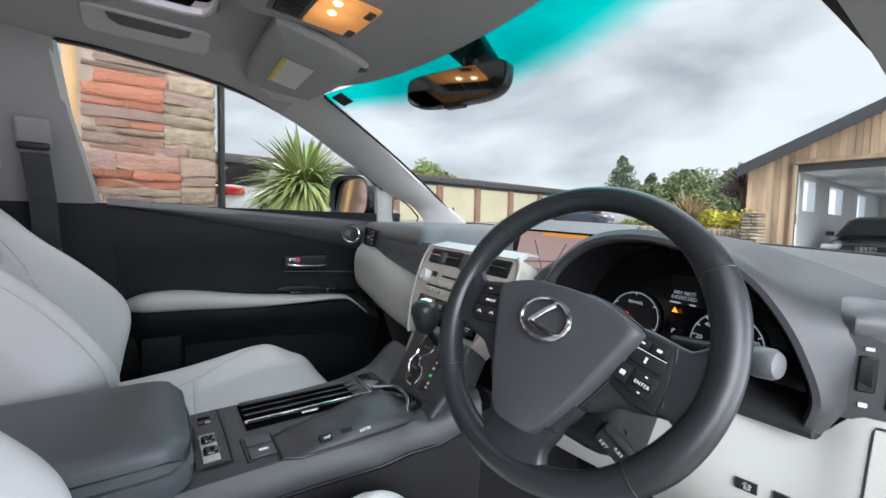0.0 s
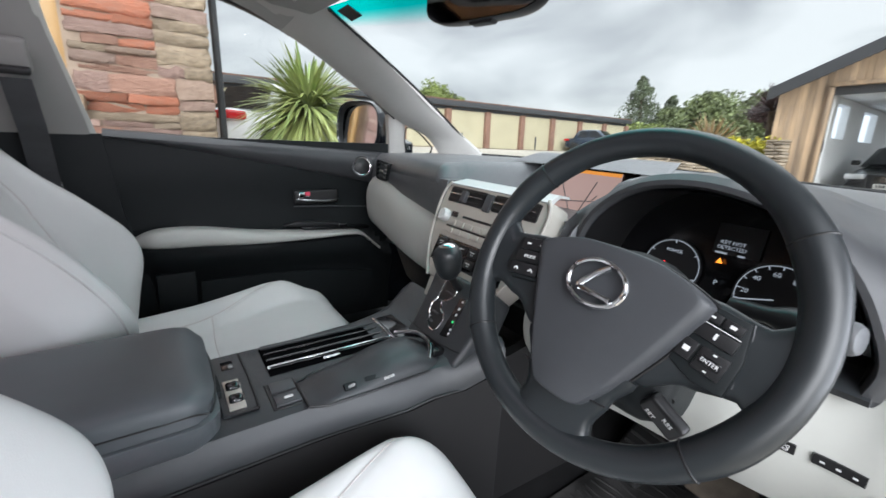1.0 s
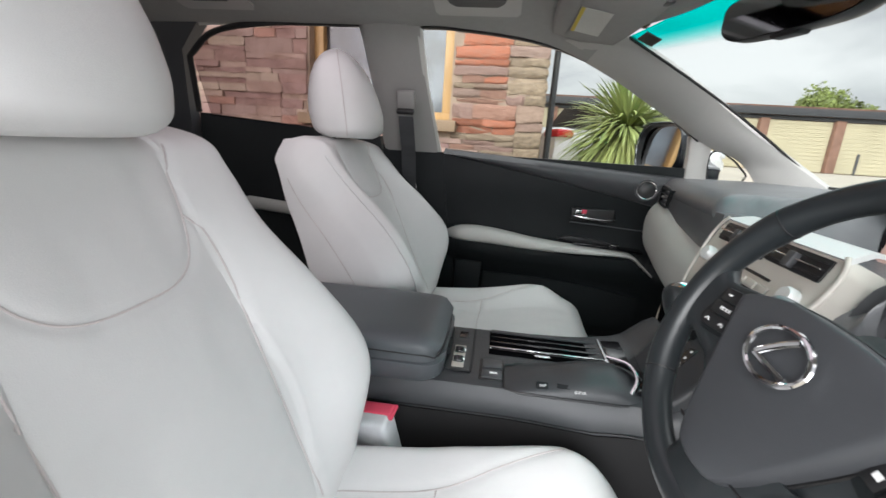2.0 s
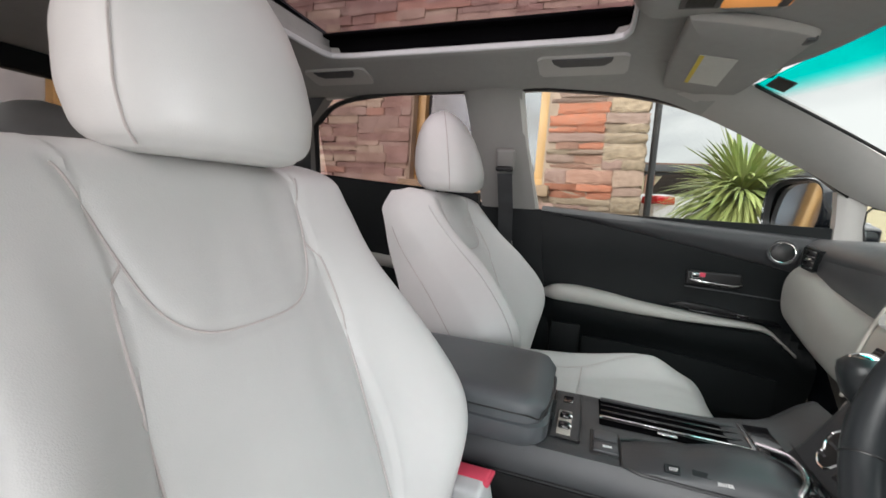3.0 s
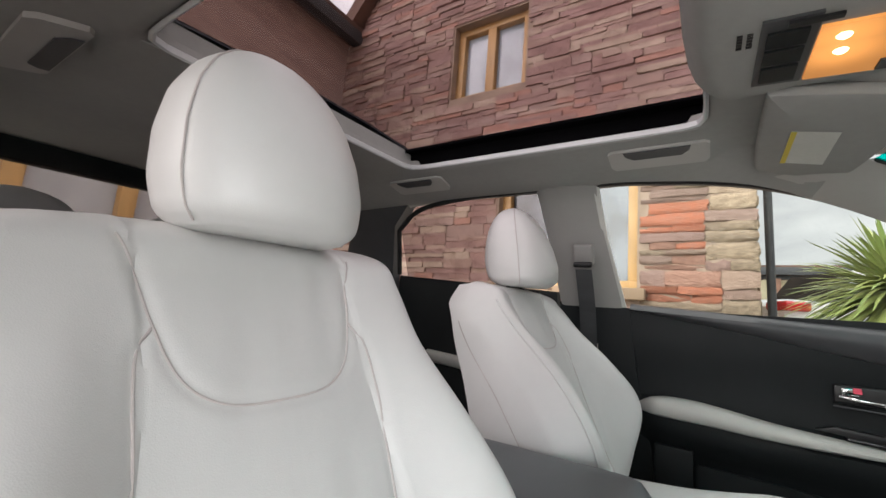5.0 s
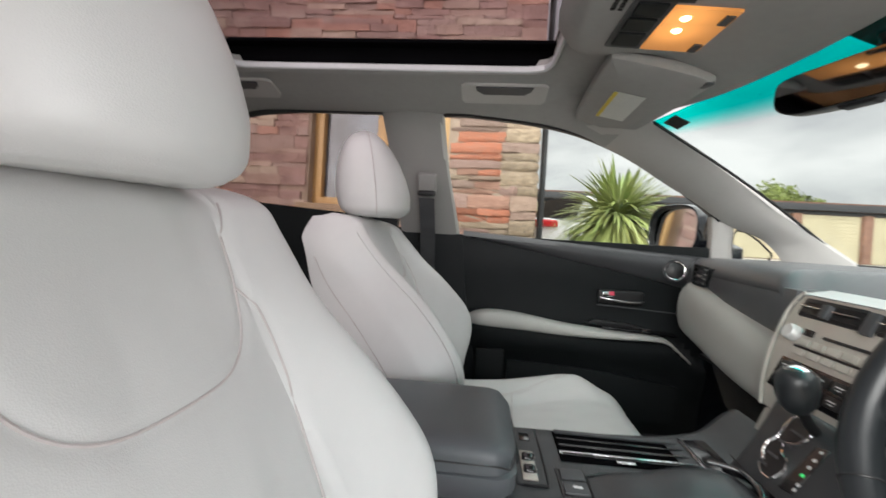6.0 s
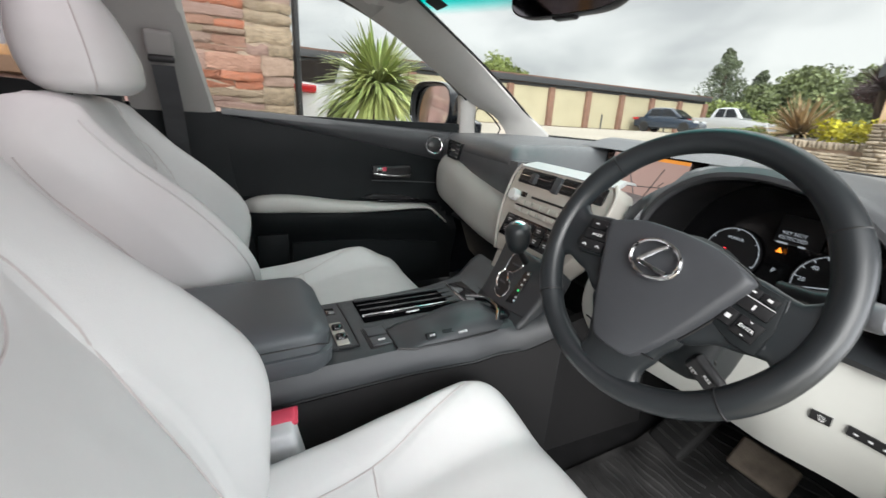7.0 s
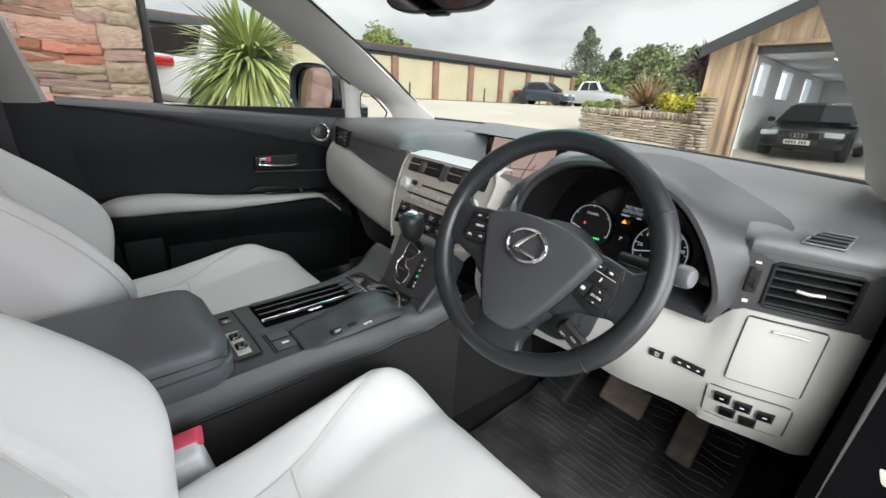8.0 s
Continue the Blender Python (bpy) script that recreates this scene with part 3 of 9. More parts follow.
def steering_wheel():
    w = thing("steering_wheel", tuple(WHEEL_C), "black leather steering wheel with three spokes and thumb switches", "steering wheel")
    n = 96
    pts, rad = [], []
    for i in range(n):
        a = 2 * math.pi * i / n
        pts.append(V((0.1555 * math.cos(a), 0.1555 * math.sin(a), 0)))
        rad.append(0.0146 + 0.0018 * math.exp(-((abs(math.atan2(math.sin(a), math.cos(a)) - (0 if math.cos(a) > 0 else math.copysign(math.pi, math.sin(a)))) - 0.55) / 0.25) ** 2))
    rim = part("rim", on_wheel(tube(pts, rad, 16, closed=True)), BLACK_LEATHER, w, "black leather rim")
    for deg in (37, 143, 221, 319):
        a = radians(deg)
        c = V((0.1555 * math.cos(a), 0.1555 * math.sin(a), 0))
        part("rim_seam", on_wheel(ring(c, (-math.sin(a), math.cos(a), 0), 0.0158, 0.0011, 24, 6)), BLACK, rim, "sewn seam in the rim")
    # airbag cover: a wide, nearly flat shield drawn in to a rounded foot
    outline = [(-1.0, -0.1160, 0.009), (-0.9, -0.1145, 0.021), (-0.75, -0.1060, 0.031), (-0.5, -0.0800, 0.047), (-0.2, -0.0420, 0.0655), (0.1, -0.0080, 0.0795), (0.35, 0.0110, 0.0870), (0.55, 0.0200, 0.0850), (0.75, 0.0290, 0.0640), (0.9, 0.0350, 0.0400), (1.0, 0.0375, 0.0150)]
    shield = spline([(a, b, c) for a, b, c in outline], 4)
    rows = []
    for p in shield:
        row = []
        end = max(0, abs(p.x) - 0.86) / 0.14
        for k in range(-20, 21):
            s2 = k / 20
            row.append(V((p.z * s2 + 0.003, p.y, 0.0275 - 0.0045 * s2 * s2 - 0.009 * max(0, (abs(s2) - 0.88) / 0.12) ** 2 - 0.007 * end ** 2)))
        row += [V((p.z * k / 3 + 0.003, p.y, -0.01)) for k in range(3, -4, -1)]
        rows.append(row)
    part("airbag_cover", on_wheel(sheet(rows, around=True, caps=True)), AIRBAG_SKIN, w, "charcoal airbag cover")
    edge = [V((p.z * 1.012 + 0.0035, p.y, 0.0085)) for p in shield] + [V((-p.z * 1.012 + 0.0025, p.y, 0.0085)) for p in shield[::-1]]
    part("cover_gap", on_wheel(tube(edge, 0.0016, 6, closed=True)), BLACK, w, "dark gap round the cover")
    part("emblem", on_wheel(join(tube([V((0.0280 * math.cos(a), 0.0215 * math.sin(a) - 0.003, 0.0335)) for a in (2 * math.pi * j / 40 for j in range(40))], 0.0026, 8, closed=True),
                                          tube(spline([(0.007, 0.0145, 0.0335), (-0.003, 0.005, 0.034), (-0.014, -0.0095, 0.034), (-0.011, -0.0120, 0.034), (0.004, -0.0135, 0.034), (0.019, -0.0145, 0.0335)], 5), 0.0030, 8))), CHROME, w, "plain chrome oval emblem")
    # spokes: rounded arms that flare into the rim
    for sx in (-1, 1):
        rows = []
        for i in range(15):
            t = i / 14
            x = lerp(0.030, 0.1535, t)
            hi = table(t, [(0, 0.026), (0.45, 0.026), (0.78, 0.020), (1.0, 0.044)])
            lo = table(t, [(0, -0.100), (0.25, -0.070), (0.5, -0.052), (0.8, -0.044), (1.0, -0.074)])
            th = table(t, [(0, 0.013), (0.7, 0.012), (1.0, 0.0125)])
            row = []
            for k in range(24):
                a = 2 * math.pi * k / 24
                c, s2 = math.cos(a), math.sin(a)
                row.append(V((sx * x, (hi + lo) / 2 + (hi - lo) / 2 * math.copysign(abs(c) ** 0.55, c), -0.006 + 0.004 * (1 - t) + th * math.copysign(abs(s2) ** 0.7, s2))))
            rows.append(row)
        part("side_spoke", on_wheel(sheet(rows, around=True, caps=True)), BLACK_LEATHER, w, "black side spoke")
    low = []
    for i in range(13):
        v = i / 12
        y = lerp(-0.070, -0.154, v)
        hw = table(v, [(0, 0.060), (0.35, 0.046), (0.65, 0.038), (0.85, 0.042), (1, 0.064)])
        low.append([V((0.003 + hw * math.copysign(abs(math.cos(a)) ** 0.7, math.cos(a)), y, -0.004 + 0.0135 * math.copysign(abs(math.sin(a)) ** 0.75, math.sin(a)) + 0.010 * (1 - v))) for a in (2 * math.pi * k / 28 for k in range(28))])
    part("lower_spoke", on_wheel(sheet(low, around=True, caps=True)), BLACK_LEATHER, w, "black lower spoke")
    part("spoke_line", on_wheel(tube([V((lerp(-0.044, 0.050, k / 8), -0.1005 - 0.004 * math.sin(math.pi * k / 8), 0.0165)) for k in range(9)], 0.0010, 6)), BLACK, w, "dark line across the lower spoke")
    # thumb switches
    pod = part("switch_pod", on_wheel(prism([(0.085, 0.021, 0.002), (0.117, 0.016, 0.002), (0.122, -0.015, 0.002), (0.119, -0.046, 0.002), (0.098, -0.046, 0.002), (0.072, -0.035, 0.002), (0.077, -0.010, 0.002)], (0, 0, 0.008), 0.003)), DARK_PLASTIC, w, "right thumb switch pod")
    for c, s in (((0.0905, 0.0105), (0.0150, 0.0085)), ((0.1065, 0.0080), (0.0150, 0.0085)), ((0.0975, -0.0040), (0.0340, 0.0115)), ((0.0835, -0.0215), (0.0130, 0.0170)), ((0.1030, -0.0255), (0.0220, 0.0200))):
        part("switch", on_wheel(box((*c, 0.0105), (*s, 0.004), 0.0012, 2, pose(0, 0, 0, 0, 0, -9))), BLACK, pod, "black push switch")
    tilt = pose(0, 0, 0, 0, 0, -9)
    part("enter_key", on_wheel(box((0.1030, -0.0255, 0.0130), (0.0165, 0.0075, 0.003), 0.0014, 2, tilt)), GLOSS_BLACK, pod, "glossy raised key")
    part("switch_print", on_wheel(letters("ENTER", 0.0048, Matrix.Translation((0.1030, -0.0255, 0.0147)) @ tilt)), WHITE_MARK, pod, "white key lettering")
    part("switch_line", on_wheel(box((0.0985, 0.0030, 0.0118), (0.0330, 0.0007, 0.0006), 0, 1, tilt)), WHITE_MARK, pod, "thin white line")
    for x, y, a, b in ((0.0905, 0.0105, 0.0050, 0.0018), (0.1065, 0.0080, 0.0045, 0.0028), (0.0985, -0.0040, 0.0022, 0.0055), (0.0835, -0.0215, 0.0052, 0.0045), (0.1040, -0.0180, 0.0026, 0.0014), (0.1020, -0.0330, 0.0026, 0.0014)):
        part("switch_symbol", on_wheel(box((x, y, 0.0127), (a, b, 0.0004), 0, 1, tilt)), WHITE_MARK, pod, "white switch symbol")
    pod = part("switch_pod", on_wheel(prism([(-0.066, 0.022, 0.002), (-0.061, 0.0, 0.002), (-0.072, -0.028, 0.002), (-0.104, -0.034, 0.002), (-0.117, -0.024, 0.002), (-0.113, 0.014, 0.002)], (0, 0, 0.010), 0.003)), DARK_PLASTIC, w, "left thumb switch pod")
    for c in ((-0.089, 0.010), (-0.090, -0.005), (-0.091, -0.020)):
        part("switch", on_wheel(box((*c, 0.0125), (0.036, 0.0135, 0.005), 0.0015, 2, pose(0, 0, 0, 0, 0, 8))), BLACK, pod, "black push switch")
    for x, y, sx, r in ((-0.112, 0.009, 0.005, 8), (-0.096, 0.011, 0.005, 8), (-0.093, 0.011, 0.005, 98), (-0.116, -0.022, 0.004, 45), (-0.113, -0.022, 0.004, -45), (-0.097, -0.019, 0.004, 45), (-0.094, -0.019, 0.004, -45)):
        part("switch_symbol", on_wheel(box((x + 0.014, y, 0.0153), (sx, 0.0016, 0.0004), 0, 1, pose(0, 0, 0, 0, 0, r))), WHITE_MARK, pod, "white switch symbol")
    part("mode_print", on_wheel(letters("MODE", 0.0052, Matrix.Translation((-0.090, -0.005, 0.0153)) @ pose(0, 0, 0, 0, 0, 8))), WHITE_MARK, pod, "white key lettering")
    part("spoke_trim", on_wheel(tube(spline([(0.117, 0.017, 0.0060), (0.1225, -0.010, 0.0060), (0.1215, -0.036, 0.0055)], 5), 0.0008, 6)), GREY_PLASTIC, w, "thin grey edge strip")
    part("column_cover", on_wheel(box((0.0, -0.058, -0.115), (0.150, 0.105, 0.13), 0.030, 4)), DARK_PLASTIC, w, "dark lower column cover")
    part("column_shroud", on_wheel(lathe([(0.055, -0.17), (0.062, -0.09), (0.056, -0.045), (0.030, -0.02)], (0, -0.005, 0), n=24)), DARK_PLASTIC, w, "dark column shroud")
    return w


steering_wheel()


def stalk(name, tip, root, r, label, text):
    s = thing(name, tuple(root), label, "stalk")
    t, o = V(tip), V(root)
    part("lever", tube([o, o + (t - o) * 0.35, o + (t - o) * 0.5, o + (t - o) * 0.82], [r * 0.55, r * 0.60, r * 0.92, r], 18), BLACK, s)
    part("knob", tube([o + (t - o) * 0.80, o + (t - o) * 0.83, o + (t - o) * 0.95, o + (t - o) * 0.99, t], [r * 0.9, r * 1.02, r * 0.98, r * 0.80, r * 0.45], 18), DASH_PLASTIC, s, "grey end knob")
    return s


stalk("wiper_stalk", (0.576, 0.137, 1.048), (0.47, 0.16, 1.037), 0.0155, "grey plastic wiper stalk behind the steering wheel", "")
stalk("light_stalk", (0.205, 0.115, 1.045), (0.33, 0.15, 1.03), 0.014, "grey plastic indicator stalk behind the steering wheel", "")


def cruise_lever():
    s = thing("cruise_lever", (0.47, 0.03, 0.93), "stubby black cruise lever with white print below the wheel", "lever")
    part("arm", tube([(0.435, 0.10, 0.985), (0.468, 0.056, 0.953)], 0.009, 12), BLACK, s)
    m = facing((0.478, 0.036, 0.950), (0.80, 0.10, -0.55), (0.50, -0.25, 0.80))
    pad = box((0, 0, 0), (0.042, 0.026, 0.014), 0.005, 3)
    pad.transform(m)
    part("paddle", pad, BLACK, s)
    for a, x, y in (("RES", 0.006, 0.005), ("SET", -0.008, -0.005)):
        part("print", letters(a, 0.0068, m @ Matrix.Translation((x, y, 0.0075))), WHITE_MARK, s, "white print")
    return s


cruise_lever()


# ---------- dashboard ----------
def face_y(x):
    """How far forward the dashboard's face lies."""
    if x > 0:
        return table(x, [(0, 0.215), (0.2, 0.225), (0.45, 0.265), (0.60, 0.300), (0.76, 0.345)])
    return 0.215 + 0.095 * (min(1, -x / 0.75)) ** 2


def pad_front(x):
    """Front edge of the soft upper pad; it lies back behind the instrument hood."""
    if x < 0.20:
        return face_y(x)
    if x < 0.23:
        return lerp(face_y(0.2), 0.44, ease(0.20, 0.23, x))
    if x < 0.44:
        return 0.44
    if x < 0.60:
        return lerp(0.44, 0.268, ease(0.40, 0.62, x) if x < 0.5 else (x - 0.41) / 0.19)
    return 0.268 + 0.40 * (x - 0.60)


def dashboard():
    d = thing("dashboard", (0, 0.45, 0.40), "charcoal dashboard with pale lower panels and a hooded instrument cluster", "dashboard")
    # soft upper pad
    rows = []
    xs = [-0.765 + 1.53 * i / 170 for i in range(171)]
    for x in xs:
        f = pad_front(x)
        right = ease(0.46, 0.60, x)
        base_y = 0.80 - 0.10 * (abs(x) / 0.75) ** 2 + 0.06
        top = 1.138 - 0.012 * (abs(x) / 0.75) ** 2
        def hollow(y):                                                    # the sunken bay of the screen
            half = lerp(0.215, 0.145, min(1, max(0, (y - 0.26) / 0.22)))
            return 0.095 * (1 - ease(half - 0.055, half + 0.012, abs(x - 0.012))) * (1 - ease(0.487, 0.50, y))
        row = [V((x, base_y + 0.12, top - 0.01)), V((x, base_y, top))]
        for i in range(1, 24):
            t = i / 24
            y = lerp(base_y, f + 0.055, t)
            z = top + 0.004 * math.sin(math.pi * t) - hollow(y) - 0.026 * right * t ** 2.5
            row.append(V((x, y, z)))
        dip = hollow(f + 0.03) + 0.026 * right
        fall = lerp(0.045, 0.026, right)
        for i in range(9):
            a = radians(90) * i / 8
            row.append(V((x, f + 0.055 - 0.055 * math.sin(a), top - dip - fall * (1 - math.cos(a)))))
        row += [V((x, f + 0.004, top - dip - fall - 0.014)), V((x, f + 0.03, top - dip - fall - 0.035)), V((x, f + 0.20, 1.0)), V((x, base_y + 0.12, 1.0))]
        rows.append(row)
    part("upper_pad", sheet(rows, around=True, caps=True), DASH_PLASTIC, d, "soft charcoal upper pad")
    # charcoal face between the pad and the pale passenger panel
    part("passenger_face", slab([[V((x, face_y(x) + dy, z)) for x in [-0.76 + 0.6 * k / 24 for k in range(25)]] for z, dy in ((1.098, 0.004), (1.07, -0.002), (1.03, 0.0), (0.99, 0.02))], (0, 0.05, 0)), DASH_PLASTIC, d, "charcoal dashboard face")
    # pale passenger panel, bulging towards the seat
    rows = []
    for i in range(41):
        x = lerp(-0.745, -0.140, i / 40)
        edge = 1 - abs(2 * i / 40 - 1) ** 14 * (1 if i < 20 else 0)
        front = 0.196 + 0.054 * ((-x - 0.14) / 0.53) ** 2
        z_top, z_low = lerp(1.002, 1.060, ease(-0.14, -0.60, x)), lerp(0.838, 0.872, ease(-0.2, -0.7, x))
        row = []
        for j in range(25):
            t = j / 24
            swell = max(0, 1 - abs(2 * t - 1) ** (3.2 if t < 0.5 else 4.2)) ** 0.55
            row.append(V((x, front + 0.055 * (1 - swell) + 0.05 * (1 - edge) + 0.012 * (t - 0.45) ** 2 * 4, lerp(z_top, z_low, t))))
        row += [V((x, front + 0.20, z_low + 0.01)), V((x, front + 0.14, z_top))]
        rows.append(row)
    part("passenger_panel", sheet(rows, around=True, caps=True), LIGHT_PLASTIC, d, "pale grey bulging passenger panel")
    part("glovebox", slab([[V((lerp(-0.70, -0.16, i / 12), face_y(lerp(-0.70, -0.16, i / 12)) + 0.055 + 0.08 * j / 6, lerp(0.862, 0.66, j / 6))) for i in range(13)] for j in range(7)], (0, 0.05, 0)), DARK_PLASTIC, d, "dark lower glovebox")
    # pale driver's panels
    def panel_edge(x):
        return table(x, [(0.15, 0.925), (0.5, 0.942), (0.585, 0.948), (0.615, 0.978), (0.76, 0.978)]), lerp(0.762, 0.738, (x - 0.43) / 0.31)
    def on_face(x, z, out=0.0):
        f = face_y(x) - 0.022
        z_top, z_low = panel_edge(x)
        t = (z - z_top) / (z_low - z_top)
        end = max(0, (x - 0.725) / 0.033)
        return V((x, f - 0.016 * math.sin(math.pi * min(1, max(0, t))) + 0.03 * t * t + 0.025 * end * end - out, z))
    rows = []
    for i in range(49):
        x = lerp(0.150, 0.758, i / 48)
        z_top, z_low = panel_edge(x)
        row = [on_face(x, lerp(z_top, z_low, j / 12)) for j in range(13)]
        y = row[-1].y
        row += [V((x, y + 0.004, z_low - 0.006)), V((x, y + 0.07, z_low)), V((x, y + 0.07, z_top))]
        rows.append(row)
    lower = part("driver_panel", sheet(rows, around=True, caps=True), LIGHT_PLASTIC, d, "pale grey driver's lower panel")
    def plate(x0, x1, z0, z1, out, nx=8, nz=8, thick=0.008, skew=0.0):
        return slab([[on_face(lerp(x0, x1, i / nx) + skew * (z1 - lerp(z0, z1, j / nz)), lerp(z0, z1, j / nz), out) for i in range(nx + 1)] for j in range(nz + 1)], (0, thick, 0))
    def outline(x0, x1, z0, z1, r, out):
        pts = []
        for cx2, cz2, a0 in ((x1 - r, z1 - r, 0), (x0 + r, z1 - r, 90), (x0 + r, z0 + r, 180), (x1 - r, z0 + r, 270)):
            pts += [on_face(cx2 + r * math.cos(radians(a0 + 30 * k)), cz2 + r * math.sin(radians(a0 + 30 * k)), out) for k in range(4)]
        long = []
        for p, q in zip(pts, pts[1:] + pts[:1]):
            n = max(1, int((q - p).length / 0.012))
            long += [on_face(lerp(p.x, q.x, k / n), lerp(p.z, q.z, k / n), out) for k in range(n)]
        return long
    coin = part("coin_box_door", plate(0.628, 0.716, 0.861, 0.969, 0.0025), LIGHT_PLASTIC, lower, "pale coin box door")
    part("coin_box_gap", tube(outline(0.6265, 0.7175, 0.8595, 0.9705, 0.006, 0.0004), 0.0010, 6, closed=True), GREY_PLASTIC, lower, "dark gap round the coin box")
    part("coin_box_shadow_gap", tube([on_face(lerp(0.629, 0.715, k / 6), 0.9708, 0.0012) for k in range(7)], 0.0013, 6), BLACK, lower, "dark upper gap of the coin box")
    part("pull_slot", tube([on_face(0.660, 0.957, 0.005), on_face(0.680, 0.958, 0.006), on_face(0.700, 0.957, 0.005)], 0.0020, 8), SILVER, coin, "small silver pull")
    panel = part("switch_panel", plate(0.611, 0.716, 0.769, 0.836, 0.0022), LIGHT_PLASTIC, lower, "pale switch panel")
    part("panel_gap", tube(outline(0.6095, 0.7175, 0.7675, 0.8375, 0.010, 0.0006), 0.0011, 6, closed=True), GREY_PLASTIC, lower, "fine gap round the switch panel")
    for x, z in ((0.634, 0.818), (0.662, 0.812), (0.691, 0.806), (0.645, 0.788), (0.673, 0.782)):
        part("switch", plate(x - 0.0105, x + 0.0105, z - 0.010, z + 0.010, 0.0060, 2, 2, 0.006), BLACK, panel, "black rocker switch")
        part("switch_bevel", plate(x - 0.0080, x + 0.0080, z - 0.0076, z + 0.0050, 0.0075, 2, 2, 0.003), GLOSS_BLACK, panel, "glossy switch face")
        if z > 0.80:
            part("switch_mark", plate(x - 0.0026, x + 0.0026, z - 0.0013, z + 0.0013, 0.0080, 1, 1, 0.001), WHITE_MARK, panel, "white symbol")
    for x0, x1, z in ((0.520, 0.541, 0.858), (0.556, 0.602, 0.856)):
        part("trip_button", slab([[on_face(lerp(x0, x1, i / 3), z + dz - 0.10 * (lerp(x0, x1, i / 3) - x0), 0.003) for i in range(4)] for dz in (-0.007, 0.007)], (0, 0.006, 0)), BLACK, lower, "black pill-shaped button")
        for x in ([] if x1 < 0.55 else [0.565, 0.579, 0.593]):
            part("button_mark", box(on_face(x, z - 0.1 * (x - x0), 0.0040), (0.0045, 0.001, 0.0022), 0, 1), WHITE_MARK, lower, "white symbol")
    for word, dz in (("ODO", 0.0024), ("TRIP", -0.0028)):
        part("button_text", letters(word, 0.0052, facing(on_face(0.5305, 0.857 + dz, 0.0036), (1, 0, -0.1), (0, 0, 1))), WHITE_MARK, lower, "white button lettering")
    part("fuse_flap", plate(0.606, 0.642, 0.7435, 0.7600, 0.003), LIGHT_PLASTIC, lower, "pale fuse flap")
    # vents at both ends: a frame of four bars round a dark well with slats
    def vent(c00, c10, c11, c01, slats, deep=0.035):
        """Corners: low inner, low outer, high outer, high inner."""
        q = [V(c) for c in (c00, c10, c11, c01)]
        back = V((0, deep, 0))
        v = part("end_vent", prism([p + back for p in q], (0, 0.004, 0), 0), BLACK, d, "black air vent")
        part("vent_well", sheet([q, [p + back for p in q]], around=True), BLACK, v, "black vent well")
        fr = [a.lerp(b, k) for a, b in zip(q, q[1:] + q[:1]) for k in (0.05, 0.3, 0.7, 0.95)]
        part("vent_frame", tube([p + V((0, -0.001, 0)) for p in fr], 0.0030, 8, closed=True), DARK_PLASTIC, v, "dark vent frame")
        for i in range(slats):
            t = (i + 0.5) / slats
            a, b = q[0].lerp(q[3], t), q[1].lerp(q[2], t)
            part("slat", slab([[a + V((0.001, -0.001, 0)), b + V((-0.001, -0.001, 0))], [a + V((0.001, 0.020, 0.004)), b + V((-0.001, 0.020, 0.004))]], (0, 0, -0.0028)), BLACK_LEATHER, v, "vent slat")
        mid = (q[0] + q[1] + q[2] + q[3]) / 4
        dirx = (q[1] - q[0]).normalized()
        part("vent_tab", tube([mid - dirx * 0.016 + V((0, -0.004, 0)), mid + V((0, -0.006, -0.001)), mid + dirx * 0.016 + V((0, -0.004, 0))], 0.0026, 8), SILVER, v, "silver vent tab")
        return v
    def end_face(x, z, out=0.0):
        return V((x, pad_front(x) + 0.004 - out + 0.10 * max(0, 1.0 - z), z))
    # charcoal frame of the driver's end vent, in four bars
    ring_out = [(0.600, 0.972), (0.757, 0.974), (0.757, 1.076), (0.600, 1.076)]
    ring_in = [(0.634, 0.990), (0.727, 0.990), (0.727, 1.058), (0.634, 1.058)]
    for k in range(4):
        a, b, c2, e2 = ring_out[k], ring_out[(k + 1) % 4], ring_in[(k + 1) % 4], ring_in[k]
        outer = [end_face(lerp(a[0], b[0], i / 8), lerp(a[1], b[1], i / 8)) for i in range(9)]
        inner = [end_face(lerp(e2[0], c2[0], i / 8), lerp(e2[1], c2[1], i / 8), 0.003) for i in range(9)]
        part("vent_surround", slab([outer, inner, [p + V((0, 0.014, 0)) for p in inner]], (0, 0.02, 0)), GREY_PLASTIC, d, "dark charcoal vent surround")
    vent(*[end_face(x, z, 0.002) for x, z in ring_in], 5)
    part("thumb_wheel", lathe([(0.0, -0.005), (0.021, -0.005), (0.021, 0.005), (0.0, 0.005)], end_face(0.616, 1.026, -0.014), (1, 0, 0)), RUBBER, d, "ribbed vent thumb wheel")
    part("wheel_slot", box(end_face(0.616, 1.026, 0.0015), (0.016, 0.004, 0.040), 0.002, 1, pose(0, 0, 0, 0, 0, 20)), BLACK, d, "dark slot of the thumb wheel")
    for zz, hh in ((1.054, 0.005), (0.992, 0.007)):
        part("vent_mark", box(end_face(0.616, zz, 0.003), (0.007, 0.001, hh * 0.7), 0, 1, pose(0, 0, 0, 0, 0, 20)), WHITE_MARK, d, "white vent symbol")
    part("pad_line", tube([end_face(lerp(0.606, 0.76, k / 6), 1.0775, 0.001) for k in range(7)], 0.0013, 6), BLACK, d, "dark line above the vent")
    far_vent = vent(*[V((x, face_y(x) - 0.008, z)) for x, z in ((-0.535, 1.053), (-0.652, 1.051), (-0.640, 1.109), (-0.512, 1.106))], 4, 0.024)
